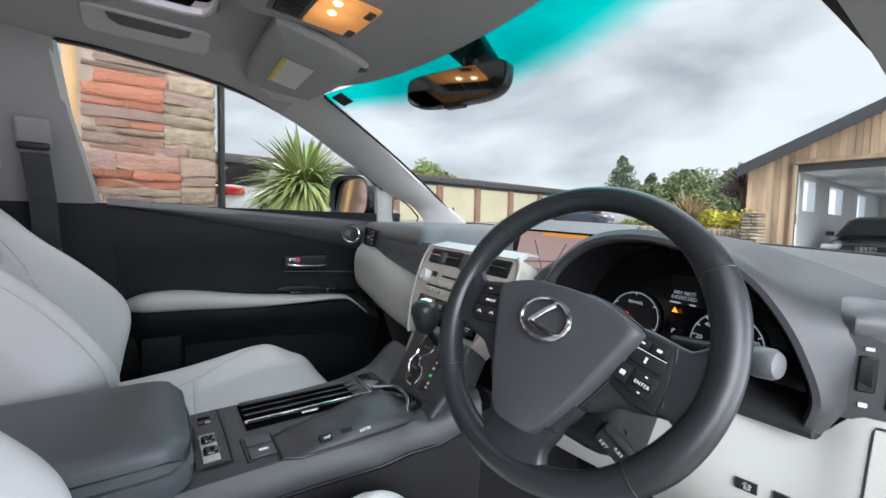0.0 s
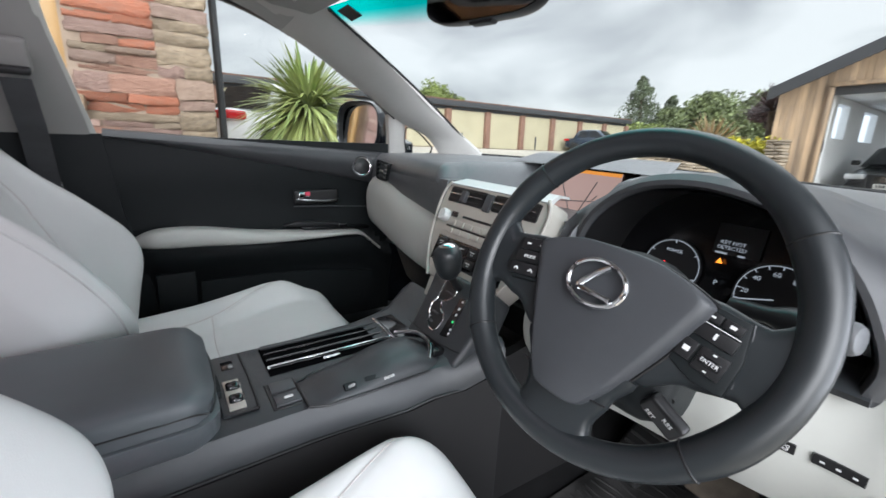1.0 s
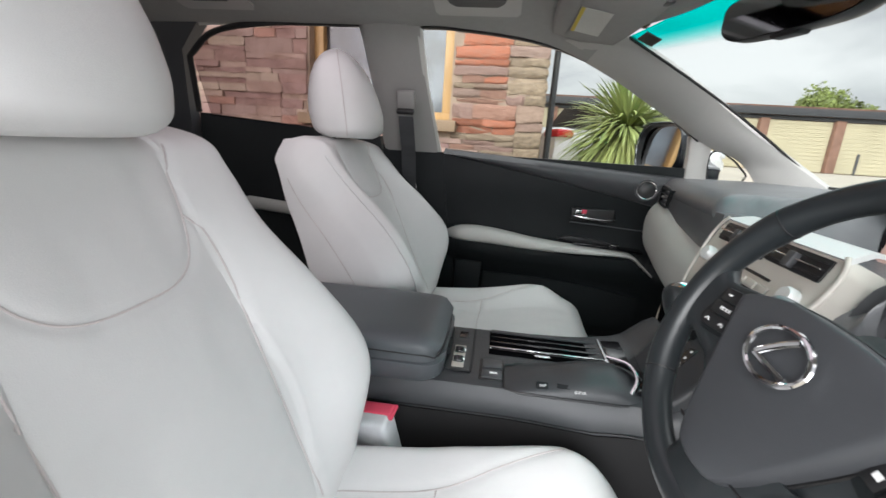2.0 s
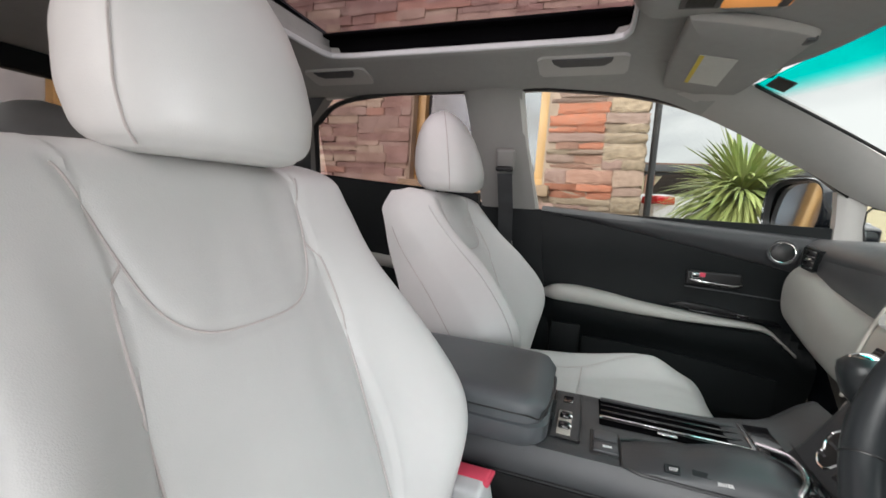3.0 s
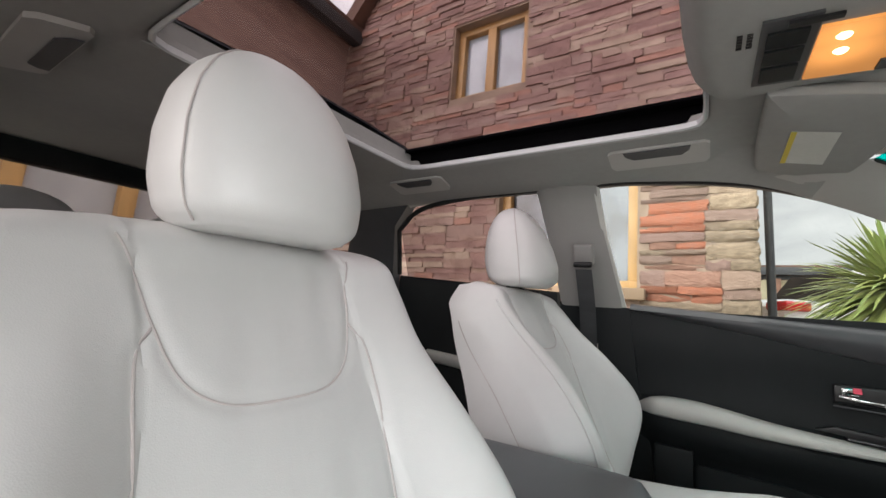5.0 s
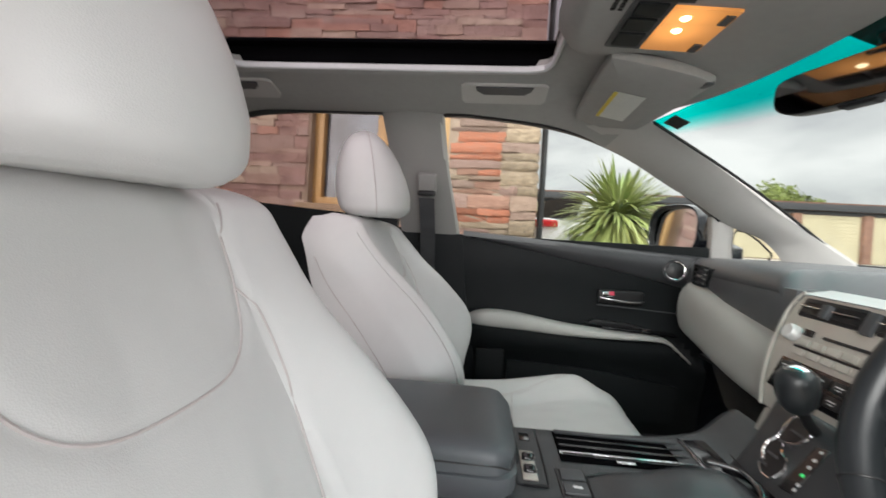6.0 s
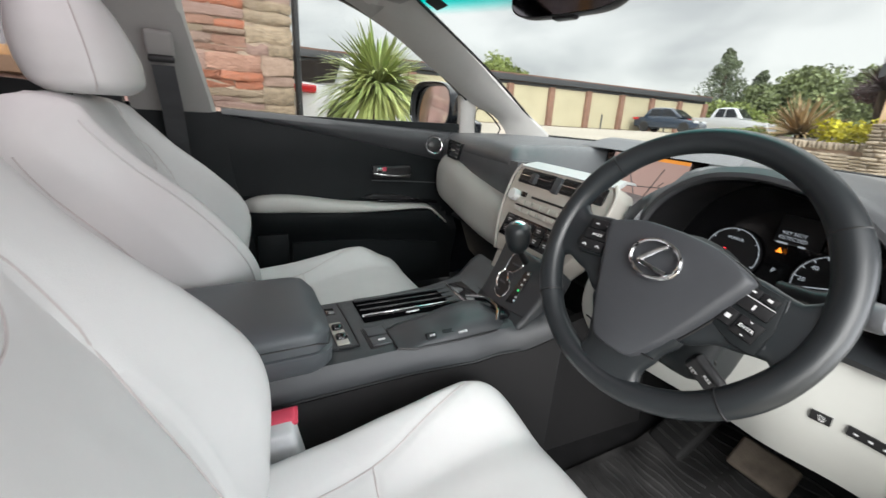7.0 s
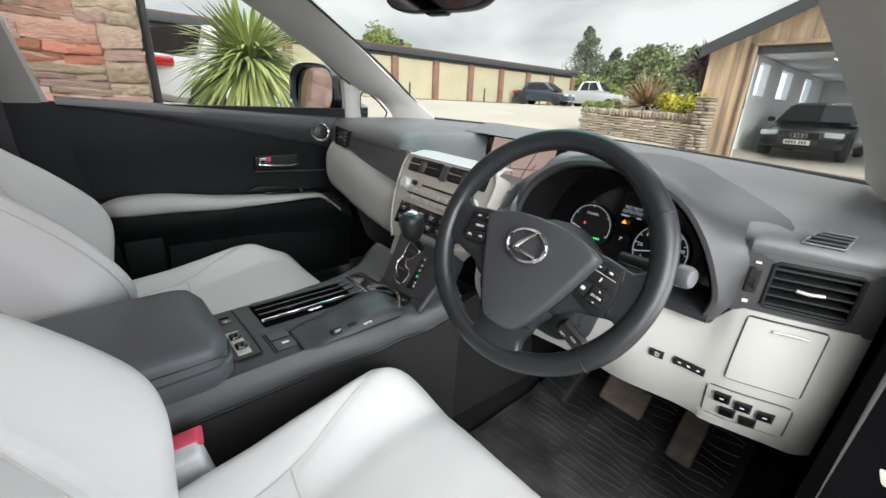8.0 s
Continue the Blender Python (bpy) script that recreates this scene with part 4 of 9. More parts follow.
    for k in range(4):
        za = 1.060 + 0.0135 * k
        part("slat_tip", tube([V((x, face_y(x) - 0.0105, za)) for x in (-0.560 + 0.004 * k, -0.535 + 0.004 * k)], 0.0016, 6), SILVER_PALE, far_vent, "bright slat tip")
    # demister slot on the pad
    def pad_z(x, y):
        f, base_y = pad_front(x), 0.86 - 0.10 * (x / 0.75) ** 2
        t = min(1, (base_y - y) / (base_y - f - 0.055))
        roll = min(1, max(0, (f + 0.055 - y) / 0.055))
        return 1.138 - 0.012 * (x / 0.75) ** 2 + 0.004 * math.sin(math.pi * t) - 0.026 * ease(0.46, 0.60, x) * t ** 2.5 - 0.026 * (1 - math.sqrt(1 - roll * roll))
    def slot(u, t, up):
        x = lerp(lerp(0.650, 0.694, u), lerp(0.664, 0.700, u), t)
        y = pad_front(x) + lerp(0.008, 0.046, t)
        return V((x, y - up * 0.4, pad_z(x, y) + up))
    dv = part("demister_vent", slab([[slot(i / 6, j / 10, 0.0012) for i in range(7)] for j in range(11)], (0, 0.002, -0.004)), BLACK, d, "dark demister slot")
    for k in range(4):
        t = (k + 0.5) / 4
        part("slat", tube([slot(i / 4, t, 0.0026) for i in range(5)], 0.0014, 6), GREY_PLASTIC, dv, "thin slat")
    part("slot_rim", tube([slot(u, t, 0.002) for u, t in [(k / 4, 0) for k in range(4)] + [(1, k / 6) for k in range(6)] + [(1 - k / 4, 1) for k in range(4)] + [(0, 1 - k / 6) for k in range(6)]], 0.0016, 6, closed=True), DASH_PLASTIC, dv, "raised slot rim")
    return d


dashboard()


def instrument_cluster():
    c = thing("instrument_cluster", (0.40, 0.33, 0.92), "black hooded instrument cluster with lit dials and a warning text", "instrument cluster")
    # hood: an arched tunnel with a thick rim
    arch = [(0.198, 0.960), (0.205, 1.020), (0.235, 1.085), (0.290, 1.130), (0.355, 1.146), (0.425, 1.141), (0.497, 1.116), (0.541, 1.072), (0.566, 1.025), (0.577, 0.988), (0.571, 0.955)]
    arch = [(p.x, p.z) for p in spline([(a, 0, b) for a, b in arch], 4)]
    rows = []
    for grow, y in ((-0.004, 0.395), (-0.003, 0.30), (0.0, 0.245), (0.005, 0.236), (0.012, 0.237), (0.020, 0.246)):
        row = []
        for x, z in arch:
            dx, dz = x - 0.39, z - 1.0
            k = 1 + grow / max(0.05, math.hypot(dx, dz))
            row.append(V((0.39 + dx * k, y + 0.02 * max(0, (1.06 - z) / 0.15), 1.0 + dz * k)))
        rows.append(row)
    # the flank runs out into the pad beside and behind it
    def pad_profile(s):
        knots = [(0.165, 0.225, 0.96), (0.168, 0.235, 1.03), (0.185, 0.26, 1.085), (0.225, 0.37, 1.137), (0.30, 0.47, 1.152), (0.37, 0.50, 1.158), (0.44, 0.50, 1.150), (0.505, 0.445, 1.137), (0.575, 0.382, 1.124), (0.634, 0.322, 1.107), (0.624, 0.292, 1.080), (0.611, 0.287, 1.035), (0.606, 0.283, 0.990), (0.578, 0.256, 0.954)]
        line = spline(knots, 6)
        f = s * (len(line) - 1)
        a = int(min(f, len(line) - 2))
        return line[a].lerp(line[a + 1], f - a)
    last = rows[-1]
    n = len(last)
    for t in (0.15, 0.35, 0.6, 0.85, 1.0):
        row = []
        for i, p in enumerate(last):
            q = pad_profile(i / (n - 1))
            r = p.lerp(q, t)
            bow = 0.010 * math.sin(math.pi * t)
            row.append(r + V((0, 0, -bow)) if r.x > 0.5 else r + V((0, 0, bow * 0.4)))
        rows.append(row)
    # Same plastic as the upper pad; the darker grey paints the flank's shade.
    part("hood", sheet(rows), GREY_PLASTIC, c, "arched hood, darker than the pad for shade")
    lining = [[V((0.39 + (p.x - 0.39) * 0.988, p.y - 0.001, 1.0 + (p.z - 1.0) * 0.975)) for p in r] for r in rows[:3]]
    part("hood_lining", sheet(lining), BLACK, c, "black lining of the hood")
    shroud = []
    for j in range(5):
        t = j / 4
        row = []
        for k in range(15):
            x = lerp(0.200, 0.584, k / 14)
            zt = lerp(0.972, 0.962, k / 14)
            zl = lerp(0.935, 0.944, k / 14)
            row.append(V((x, lerp(0.264, 0.246, min(1, t * 2)) + 0.012 * max(0, t - 0.5), lerp(zt, zl, t))))
        shroud.append(row)
    part("lower_shroud", slab(shroud, (0, 0.05, 0)), CONSOLE_PLASTIC, c, "charcoal shroud below the dials")
    part("well_floor", slab([[V((0.20, 0.262, 0.969)), V((0.582, 0.262, 0.959))], [V((0.20, 0.375, 0.972)), V((0.582, 0.375, 0.962))]], (0, 0, -0.012)), BLACK, c, "black floor of the dial well")
    part("dial_board", prism([V((0.39 + (x - 0.39) * 1.0, 0.352 + 0.19 * (z - 0.925), 1.0 + (z - 1.0) * 0.99)) for x, z in arch], (0, 0.01, 0), 0), GLOSS_BLACK, c, "black dial board")
    up = V((0, 0.19, 0.98)).normalized()
    nrm = V((0, -0.98, 0.19))
    def dial(x, z, r, a0, a1, ticks, label):
        y = 0.352 + 0.19 * (z - 0.925)
        c0 = V((x, y - 0.006, z))
        dl = part("dial", lathe([(0.0, 0), (r, 0), (r, 0.003), (0, 0.003)], c0, nrm), BLACK, c, label)
        arc = [c0 + nrm * 0.004 + V((r * 0.93 * math.cos(a), 0, 0)) + up * r * 0.93 * math.sin(a) for a in (lerp(radians(a0), radians(a1), i / 30) for i in range(31))]
        part("dial_scale", tube(arc, 0.0007, 6), DIAL_GLOW, dl, "lit white scale")
        for i in range(ticks + 1):
            a = lerp(radians(a0), radians(a1), i / ticks)
            e = V((math.cos(a), 0, 0)) + up * math.sin(a)
            part("tick", tube([c0 + nrm * 0.004 + e * r * 0.83, c0 + nrm * 0.004 + e * r * 0.93], 0.0009, 5), DIAL_GLOW, dl)
        return dl, c0
    dl, c0 = dial(0.310, 1.006, 0.047, 205, -20, 4, "black power dial with a lit rim")
    part("dial_text", letters("POWER", 0.0075, facing(c0 + nrm * 0.005 + up * 0.026, (1, 0, 0), up)), DIAL_GLOW, dl, "small lit letters")
    part("warning_dot", lathe([(0.0, 0), (0.0022, 0), (0.0, 0.002)], c0 + nrm * 0.005 - V((0.012, 0, 0)) + up * 0.004, nrm, 12), RED_GLOW, dl, "red warning light")
    part("needle", tube([c0 + nrm * 0.006 - V((0.040, 0, 0)) - up * 0.004, c0 + nrm * 0.006 - V((0.018, 0, 0)) - up * 0.010], 0.0011, 6), DIAL_GLOW, dl, "lit needle")
    part("charge_light", box(c0 + nrm * 0.005 + V((0.022, 0, 0)) - up * 0.022, (0.013, 0.001, 0.004), 0, 1), GREEN_GLOW, dl, "green light")
    dl, c0 = dial(0.4565, 0.998, 0.052, 215, -35, 12, "black speedometer with lit numerals")
    for i, t in enumerate(("0", "20", "40", "60", "80", "100", "120")):
        a = lerp(radians(215), radians(-20), i / 6)
        part("numeral", letters(t, 0.0098, facing(c0 + nrm * 0.005 + V((0.0365 * math.cos(a), 0, 0)) + up * 0.0355 * math.sin(a), (1, 0, 0), up)), DIAL_GLOW, dl, "lit numeral")
    part("needle", tube([c0 + nrm * 0.006, c0 + nrm * 0.006 - V((0.042, 0, 0)) - up * 0.012], 0.0011, 6), DIAL_GLOW, dl, "lit needle")
    y = 0.352 + 0.19 * (1.06 - 0.925) - 0.004
    disp = part("message_display", slab([[(0.362, y - 0.006, 1.045), (0.425, y - 0.006, 1.045)], [(0.362, y + 0.004, 1.090), (0.425, y + 0.004, 1.090)]], (0, 0.002, 0)), BLACK, c, "dark message display")
    part("message", join(letters("KEY NOT", 0.0080, facing((0.389, y - 0.0085, 1.0635), (1, 0, 0), up)), letters("DETECTED", 0.0080, facing((0.389, y - 0.0100, 1.0555), (1, 0, 0), up))), DIAL_GLOW, disp, "white message text")
    for x, w in ((0.377, 0.016), (0.404, 0.009)):
        part("message_line", box((x, y - 0.012, 1.0470), (w, 0.0008, 0.0028), 0, 1), DIAL_GLOW, disp, "small unreadable figures")
    part("warning_light", prism([(0.3725, 0.362, 1.030), (0.3815, 0.362, 1.030), (0.377, 0.362, 1.038)], (0, 0.002, 0), 0.0), ORANGE_GLOW, c, "orange warning triangle")
    part("gear_letter", letters("P", 0.011, facing((0.382, 0.352, 1.001), (1, 0, 0), up)), DIAL_GLOW, c, "lit gear letter")
    return c


instrument_cluster()


def map_screen():
    s = thing("navigation_screen", (0.0, 0.47, 1.02), "navigation screen with a pinkish map sunk in the dashboard", "screen")
    up = V((0, 0.26, 0.965))
    m = facing((0.015, 0.470, 1.085), (1, 0, 0), up)
    def flat(x0, x1, y0, y1, z, t):
        bm = box(((x0 + x1) / 2, (y0 + y1) / 2, z), (x1 - x0, y1 - y0, t), 0.001, 1)
        bm.transform(m)
        return bm
    part("bezel", flat(-0.130, 0.130, -0.070, 0.068, -0.012, 0.02), GLOSS_BLACK, s, "black bezel")
    part("display", flat(-0.105, 0.105, -0.058, 0.054, 0.0, 0.004), MAP_GLOW, s, "lit pinkish map display")
    part("orange_bar", flat(-0.03, 0.105, 0.046, 0.054, 0.0028, 0.001), MAP_ORANGE, s, "orange menu bar")
    roads = [tube([m @ V((x0, y0, 0.003)), m @ V((x1, y1, 0.003))], 0.0012, 5) for x0, y0, x1, y1 in ((-0.08, -0.03, 0.07, -0.012), (0.02, -0.05, 0.05, 0.03), (-0.05, 0.03, 0.0, -0.05), (0.05, -0.012, 0.06, 0.0))]
    part("map_roads", join(*roads), GREY_PLASTIC, s, "dark map roads")
    # side cheeks and shelf of the recess
    part("recess", slab([[(-0.150, 0.262, 1.060), (0.160, 0.262, 1.060)], [(-0.125, 0.470, 1.030), (0.145, 0.470, 1.030)]], (0, 0, -0.015)), DASH_PLASTIC, s, "charcoal shelf before the screen")
    part("brow", prism([(-0.20, 0.46, 1.143), (0.22, 0.46, 1.143), (0.20, 0.53, 1.165), (-0.18, 0.53, 1.165)], (0, 0.03, 0.004), 0.008, 3), DASH_PLASTIC, s, "charcoal brow")
    return s


map_screen()


def centre_stack():
    s = thing("centre_stack", (0, 0.2, 0.80), "silver centre stack with twin vents, radio and climate buttons", "centre stack")
    up = V((0, 0.42, 0.907)).normalized()
    m = facing((0.0, 0.185, 1.000), (1, 0, 0), up)      # z points to the seats
    def flat(x0, x1, y0, y1, z, t, b=0.002):
        bm = box(((x0 + x1) / 2, (y0 + y1) / 2, z), (x1 - x0, y1 - y0, t), b, 2)
        bm.transform(m)
        return bm
    out = [(-0.146, 0.106), (-0.158, 0.085), (-0.160, 0.050), (-0.148, -0.015), (-0.124, -0.072), (-0.098, -0.112), (0.098, -0.112), (0.124, -0.072), (0.148, -0.015), (0.160, 0.050), (0.158, 0.085), (0.146, 0.106)]
    part("body", prism([m @ V((a, b, -0.06)) for a, b in out], m.to_3x3() @ V((0, 0, 0.06)), 0.006, 3), SILVER, s, "satin silver fascia")
    part("edge_trim", tube(spline([m @ V((a, b, 0.002)) for a, b in out[:6]], 5), 0.0030, 8), SILVER, s, "bright edge trim")
    part("edge_trim", tube(spline([m @ V((a, b, 0.002)) for a, b in out[6:]], 5), 0.0035, 8), SILVER, s, "bright edge trim")
    part("top_ledge", slab([[m @ V((-0.150, 0.102, 0.004)), m @ V((0.150, 0.102, 0.004))], [V((-0.135, 0.262, 1.104)), V((0.137, 0.262, 1.104))], [V((-0.125, 0.30, 1.098)), V((0.130, 0.30, 1.098))]], (0, 0.006, -0.006)), SILVER_PALE, s, "bright silver ledge")
    for x0, x1 in ((-0.136, -0.012), (0.012, 0.136)):
        v = part("centre_vent", flat(x0, x1, 0.060, 0.097, -0.002, 0.012, 0.006), BLACK, s, "black centre vent")
        for k in range(3):
            y = 0.067 + 0.0105 * k
            part("slat", flat(x0 + 0.004, x1 - 0.004, y, y + 0.0025, 0.002, 0.008, 0.0008), BLACK, v, "dark slat")
        part("vent_tab", flat((x0 + x1) / 2 - 0.008, (x0 + x1) / 2 + 0.008, 0.063, 0.088, 0.009, 0.012, 0.003), GREY_PLASTIC, v, "grey vent tab")
        part("vent_rail", flat(x0 + 0.004, x1 - 0.004, 0.0775, 0.0795, 0.010, 0.002, 0.0006), CHROME, v, "thin silver rail")
    part("hazard_block", flat(-0.010, 0.010, 0.056, 0.094, 0.002, 0.01, 0.003), GREY_PLASTIC, s, "grey block between the vents")
    for x in (-0.118, 0.118):
        part("rotary_knob", lathe([(0.0, 0), (0.0145, 0), (0.0145, 0.012), (0.012, 0.016), (0, 0.016)], m @ V((x, 0.026, 0)), m.to_3x3() @ V((0, 0, 1))), SILVER_PALE, s, "silver rotary knob")
    part("disc_slot", flat(-0.060, 0.060, 0.031, 0.036, 0.0015, 0.003, 0.001), BLACK, s, "black disc slot")
    for k in range(7):
        x = -0.088 + 0.0293 * k
        part("radio_button", flat(x - 0.012, x + 0.012, 0.010, 0.022, 0.002, 0.004, 0.001), SILVER, s, "silver radio button")
        part("radio_button", flat(x - 0.012, x + 0.012, -0.008, 0.003, 0.002, 0.004, 0.001), SILVER, s, "silver radio button")
    part("button_gap", flat(-0.105, 0.105, 0.0045, 0.0085, 0.0005, 0.0015, 0.0), BLACK, s, "dark line between buttons")
    part("seek_button", flat(-0.098, -0.080, 0.028, 0.040, 0.003, 0.005, 0.001), GLOSS_BLACK, s, "black seek button")
    climate = part("climate_panel", flat(-0.112, 0.112, -0.075, -0.018, 0.001, 0.004, 0.003), GLOSS_BLACK, s, "black climate panel")
    for r in range(2):
        for k in range(6):
            x, y = -0.090 + 0.036 * k, -0.033 - 0.024 * r
            part("climate_button", flat(x - 0.015, x + 0.015, y - 0.009, y + 0.009, 0.004, 0.003, 0.001), BLACK, climate, "black climate button")
            part("button_print", join(flat(x - 0.008, x + 0.006, y + 0.0005, y + 0.0025, 0.0058, 0.0004, 0), flat(x - 0.005, x + 0.004, y - 0.004, y - 0.0025, 0.0058, 0.0004, 0)), WHITE_MARK, climate, "unreadable white print")
    part("lower_fascia", prism([(-0.094, 0.140, 0.896), (0.100, 0.140, 0.896), (0.092, 0.118, 0.855), (-0.085, 0.118, 0.855)], (0, 0.04, 0), 0.004, 2), SILVER, s, "silver lower fascia")
    return s


centre_stack()


# ---------- centre console ----------
def console():
    c = thing("centre_console", (0, -0.2, 0.40), "charcoal centre console with switches and a hand controller", "console")
    rows = []
    for i in range(41):
        y = lerp(-0.78, 0.13, i / 40)
        hw = table(y, [(-0.78, 0.120), (-0.2, 0.122), (0.0, 0.135), (0.14, 0.175)])
        top = table(y, [(-0.78, 0.805), (-0.05, 0.812), (0.04, 0.822), (0.14, 0.865)])
        row = [V((-hw, y, 0.42)), V((-hw, y, top - 0.045)), V((-hw + 0.004, y, top - 0.020)), V((-hw + 0.014, y, top - 0.004)), V((-hw + 0.028, y, top))]
        row += [V((hw * k / 4, y, top)) for k in (-2, 0, 2)]
        row += [V((hw - 0.028, y, top)), V((hw - 0.014, y, top - 0.004)), V((hw - 0.004, y, top - 0.020)), V((hw, y, top - 0.045)), V((hw + 0.004, y, 0.42))]
        rows.append(row)
    part("body", sheet(rows, around=True, caps=True), CONSOLE_PLASTIC, c, "charcoal console body")
    part("side_seam", tube([V((table(y, [(-0.78, 0.120), (-0.2, 0.122), (0.0, 0.135), (0.14, 0.175)]) + 0.0015, y, table(y, [(-0.78, 0.805), (-0.05, 0.812), (0.04, 0.822), (0.14, 0.865)]) - 0.048)) for y in [-0.75 + 0.05 * k for k in range(17)]], 0.0018, 6), BLACK, c, "dark seam along the side")
    # Overlay below the seam: the body's plastic, coloured darker as shade.
    flank = []
    for i in range(28):
        y = lerp(-0.78, 0.126, i / 27)
        hw = table(y, [(-0.78, 0.120), (-0.2, 0.122), (0.0, 0.135), (0.14, 0.175)])
        top = table(y, [(-0.78, 0.805), (-0.05, 0.812), (0.04, 0.822), (0.14, 0.865)])
        flank.append([V((hw + 0.0035, y, top - 0.052)), V((hw + 0.006, y, 0.62)), V((hw + 0.0075, y, 0.42))])
    part("flank_panel", slab(flank, (-0.003, 0, 0)), KNEE_PLASTIC, c, "lower flank panel, darkened for shade")
    # switch tray with the two seat heater dials
    part("tray", box((-0.008, -0.278, 0.8115), (0.170, 0.046, 0.004), 0.0015, 1), CONSOLE_PLASTIC, c, "charcoal switch tray")
    part("tray_edge", tube(spline([(-0.090, -0.256, 0.8135), (0.0, -0.254, 0.8135), (0.072, -0.255, 0.8135), (0.078, -0.262, 0.8135), (0.078, -0.292, 0.8135)], 4), 0.0022, 6), BLACK, c, "dark edge of the switch tray")
    heater = part("heater_plate", box((0.030, -0.280, 0.8145), (0.078, 0.022, 0.003), 0.001, 2), SILVER, c, "silver seat heater plate")
    for x in (0.012, 0.046):
        part("heater_dial", lathe([(0, -0.009), (0.007, -0.009), (0.009, -0.006), (0.009, 0.006), (0.007, 0.009), (0, 0.009)], (x, -0.280, 0.815), (0, 1, 0)), GLOSS_BLACK, heater, "glossy heater dial")
        part("dial_cap", lathe([(0, 0.0), (0.0085, 0.0), (0.0065, 0.003), (0, 0.004)], (x, -0.271, 0.814), (0, 1, 0), 16), CHROME, heater, "chrome dial cap")
    part("blank_switch", box((-0.058, -0.278, 0.8135), (0.026, 0.018, 0.004), 0.0015, 2), GLOSS_BLACK, c, "glossy blank switch")
    # The recess is not cut; a black plate gives its shade.
    rec = part("mode_switch_recess", box((0.060, -0.216, 0.8105), (0.070, 0.046, 0.004), 0.0015, 1), BLACK, c, "switch recess, its dark as a flat plate")
    for x in (0.044, 0.077):
        part("mode_switch", box((x, -0.216, 0.8135), (0.028, 0.036, 0.005), 0.002, 2), GREY_PLASTIC, rec, "grey mode switch")
    part("switch_print", box((0.077, -0.214, 0.8163), (0.005, 0.013, 0.0006), 0, 1), WHITE_MARK, rec, "unreadable white print")
    # cup holder well: recess shade as a flat black sheet, with rails across it
    cup = part("cup_holder_well", box((-0.043, -0.090, 0.8122), (0.094, 0.268, 0.003), 0.001, 1), JAMB_BLACK, c, "cup holder well shown as a flat black sheet")
    for x, wd, up, mat in ((-0.086, 0.010, 0.004, CONSOLE_PLASTIC), (-0.062, 0.004, 0.003, GLOSS_BLACK), (-0.040, 0.006, 0.003, GLOSS_BLACK), (-0.016, 0.003, 0.0045, CHROME), (-0.010, 0.003, 0.0035, GLOSS_BLACK)):
        part("well_rail", box((x, -0.090, 0.8140 + up / 2), (wd, 0.262, up), 0.001, 1), mat, cup, "thin rail across the well")
    part("rail_end", box((-0.013, -0.222, 0.8165), (0.010, 0.004, 0.004), 0.001, 1), CHROME, cup, "bright end of the rail")
    part("rail_tab", box((-0.002, -0.120, 0.8160), (0.006, 0.030, 0.002), 0.0008, 1), CHROME, cup, "small bright tab")
    part("ash_cover", box((-0.045, 0.035, 0.8185), (0.100, 0.055, 0.008), 0.004, 2, pose(0, 0, 0, 4, 0, 0)), GLOSS_BLACK, c, "gloss black front cover")
    part("cover_trim", box((-0.045, 0.002, 0.8185), (0.104, 0.005, 0.006), 0.001, 1), CHROME, c, "thin chrome strip")
    # hand controller: a palm rest that swells forward and ends in a chrome-edged knob
    rows = []
    for i in range(21):
        t = i / 20
        y = lerp(-0.195, 0.045, t)
        hw = table(t, [(0, 0.034), (0.12, 0.046), (0.5, 0.050), (0.85, 0.052), (1, 0.046)])
        h = table(t, [(0, 0.004), (0.28, 0.020), (0.60, 0.038), (0.76, 0.040), (0.90, 0.026), (1, 0.008)])
        row = []
        for k in range(17):
            a = math.pi * k / 16
            row.append(V((0.078 + hw * math.cos(a) - 0.012 * t, y, 0.810 + h * math.sin(a) ** 0.75)))
        rows.append(row)
    hc = part("hand_controller", sheet(rows, caps=True), CONSOLE_PLASTIC, c, "grey palm rest of the hand controller")
    foot = [r[0] + V((0.001, 0, 0.003)) for r in rows] + [r[-1] + V((-0.001, 0, 0.003)) for r in rows[::-1]]
    part("foot_line", tube(foot, 0.0022, 6, closed=True), BLACK, hc, "dark line round the controller")
    part("side_button", slab([[V((0.107 + 0.012 * (1 - abs(2 * k / 8 - 1) ** 2) * 0.3, lerp(-0.108, -0.030, k / 8), 0.8305 - 0.006 * j + 0.004 * k / 8)) for k in range(9)] for j in range(3)], (0.006, 0, -0.004)), DARK_PLASTIC, hc, "long dark side button")
    part("side_button", box((0.110, -0.132, 0.824), (0.012, 0.020, 0.010), 0.003, 2, pose(0, 0, 0, 0, 40, 0)), DARK_PLASTIC, hc, "small dark side button")
    mm = facing((0.1235, -0.072, 0.8285), (0, 1, 0.06), (-0.75, 0, 0.66))
    part("button_text", join(letters("ENTER", 0.0062, mm), letters("DISP", 0.0056, facing((0.1180, -0.132, 0.8300), (0, 1, 0.1), (-0.75, 0, 0.66)))), WHITE_MARK, hc, "white button lettering")
    part("knob_trim", tube(spline([(0.022, -0.010, 0.845), (0.050, 0.020, 0.850), (0.085, 0.026, 0.842), (0.108, 0.012, 0.828)], 5), 0.0035, 8), CHROME, hc, "chrome knob trim")
    part("knob", prism([(0.028, 0.005, 0.836), (0.052, 0.026, 0.838), (0.088, 0.032, 0.834), (0.108, 0.020, 0.826), (0.10, 0.055, 0.820), (0.04, 0.055, 0.822)], (0, 0, 0.010), 0.003), GLOSS_BLACK, hc, "gloss black knob")
    return c


console()


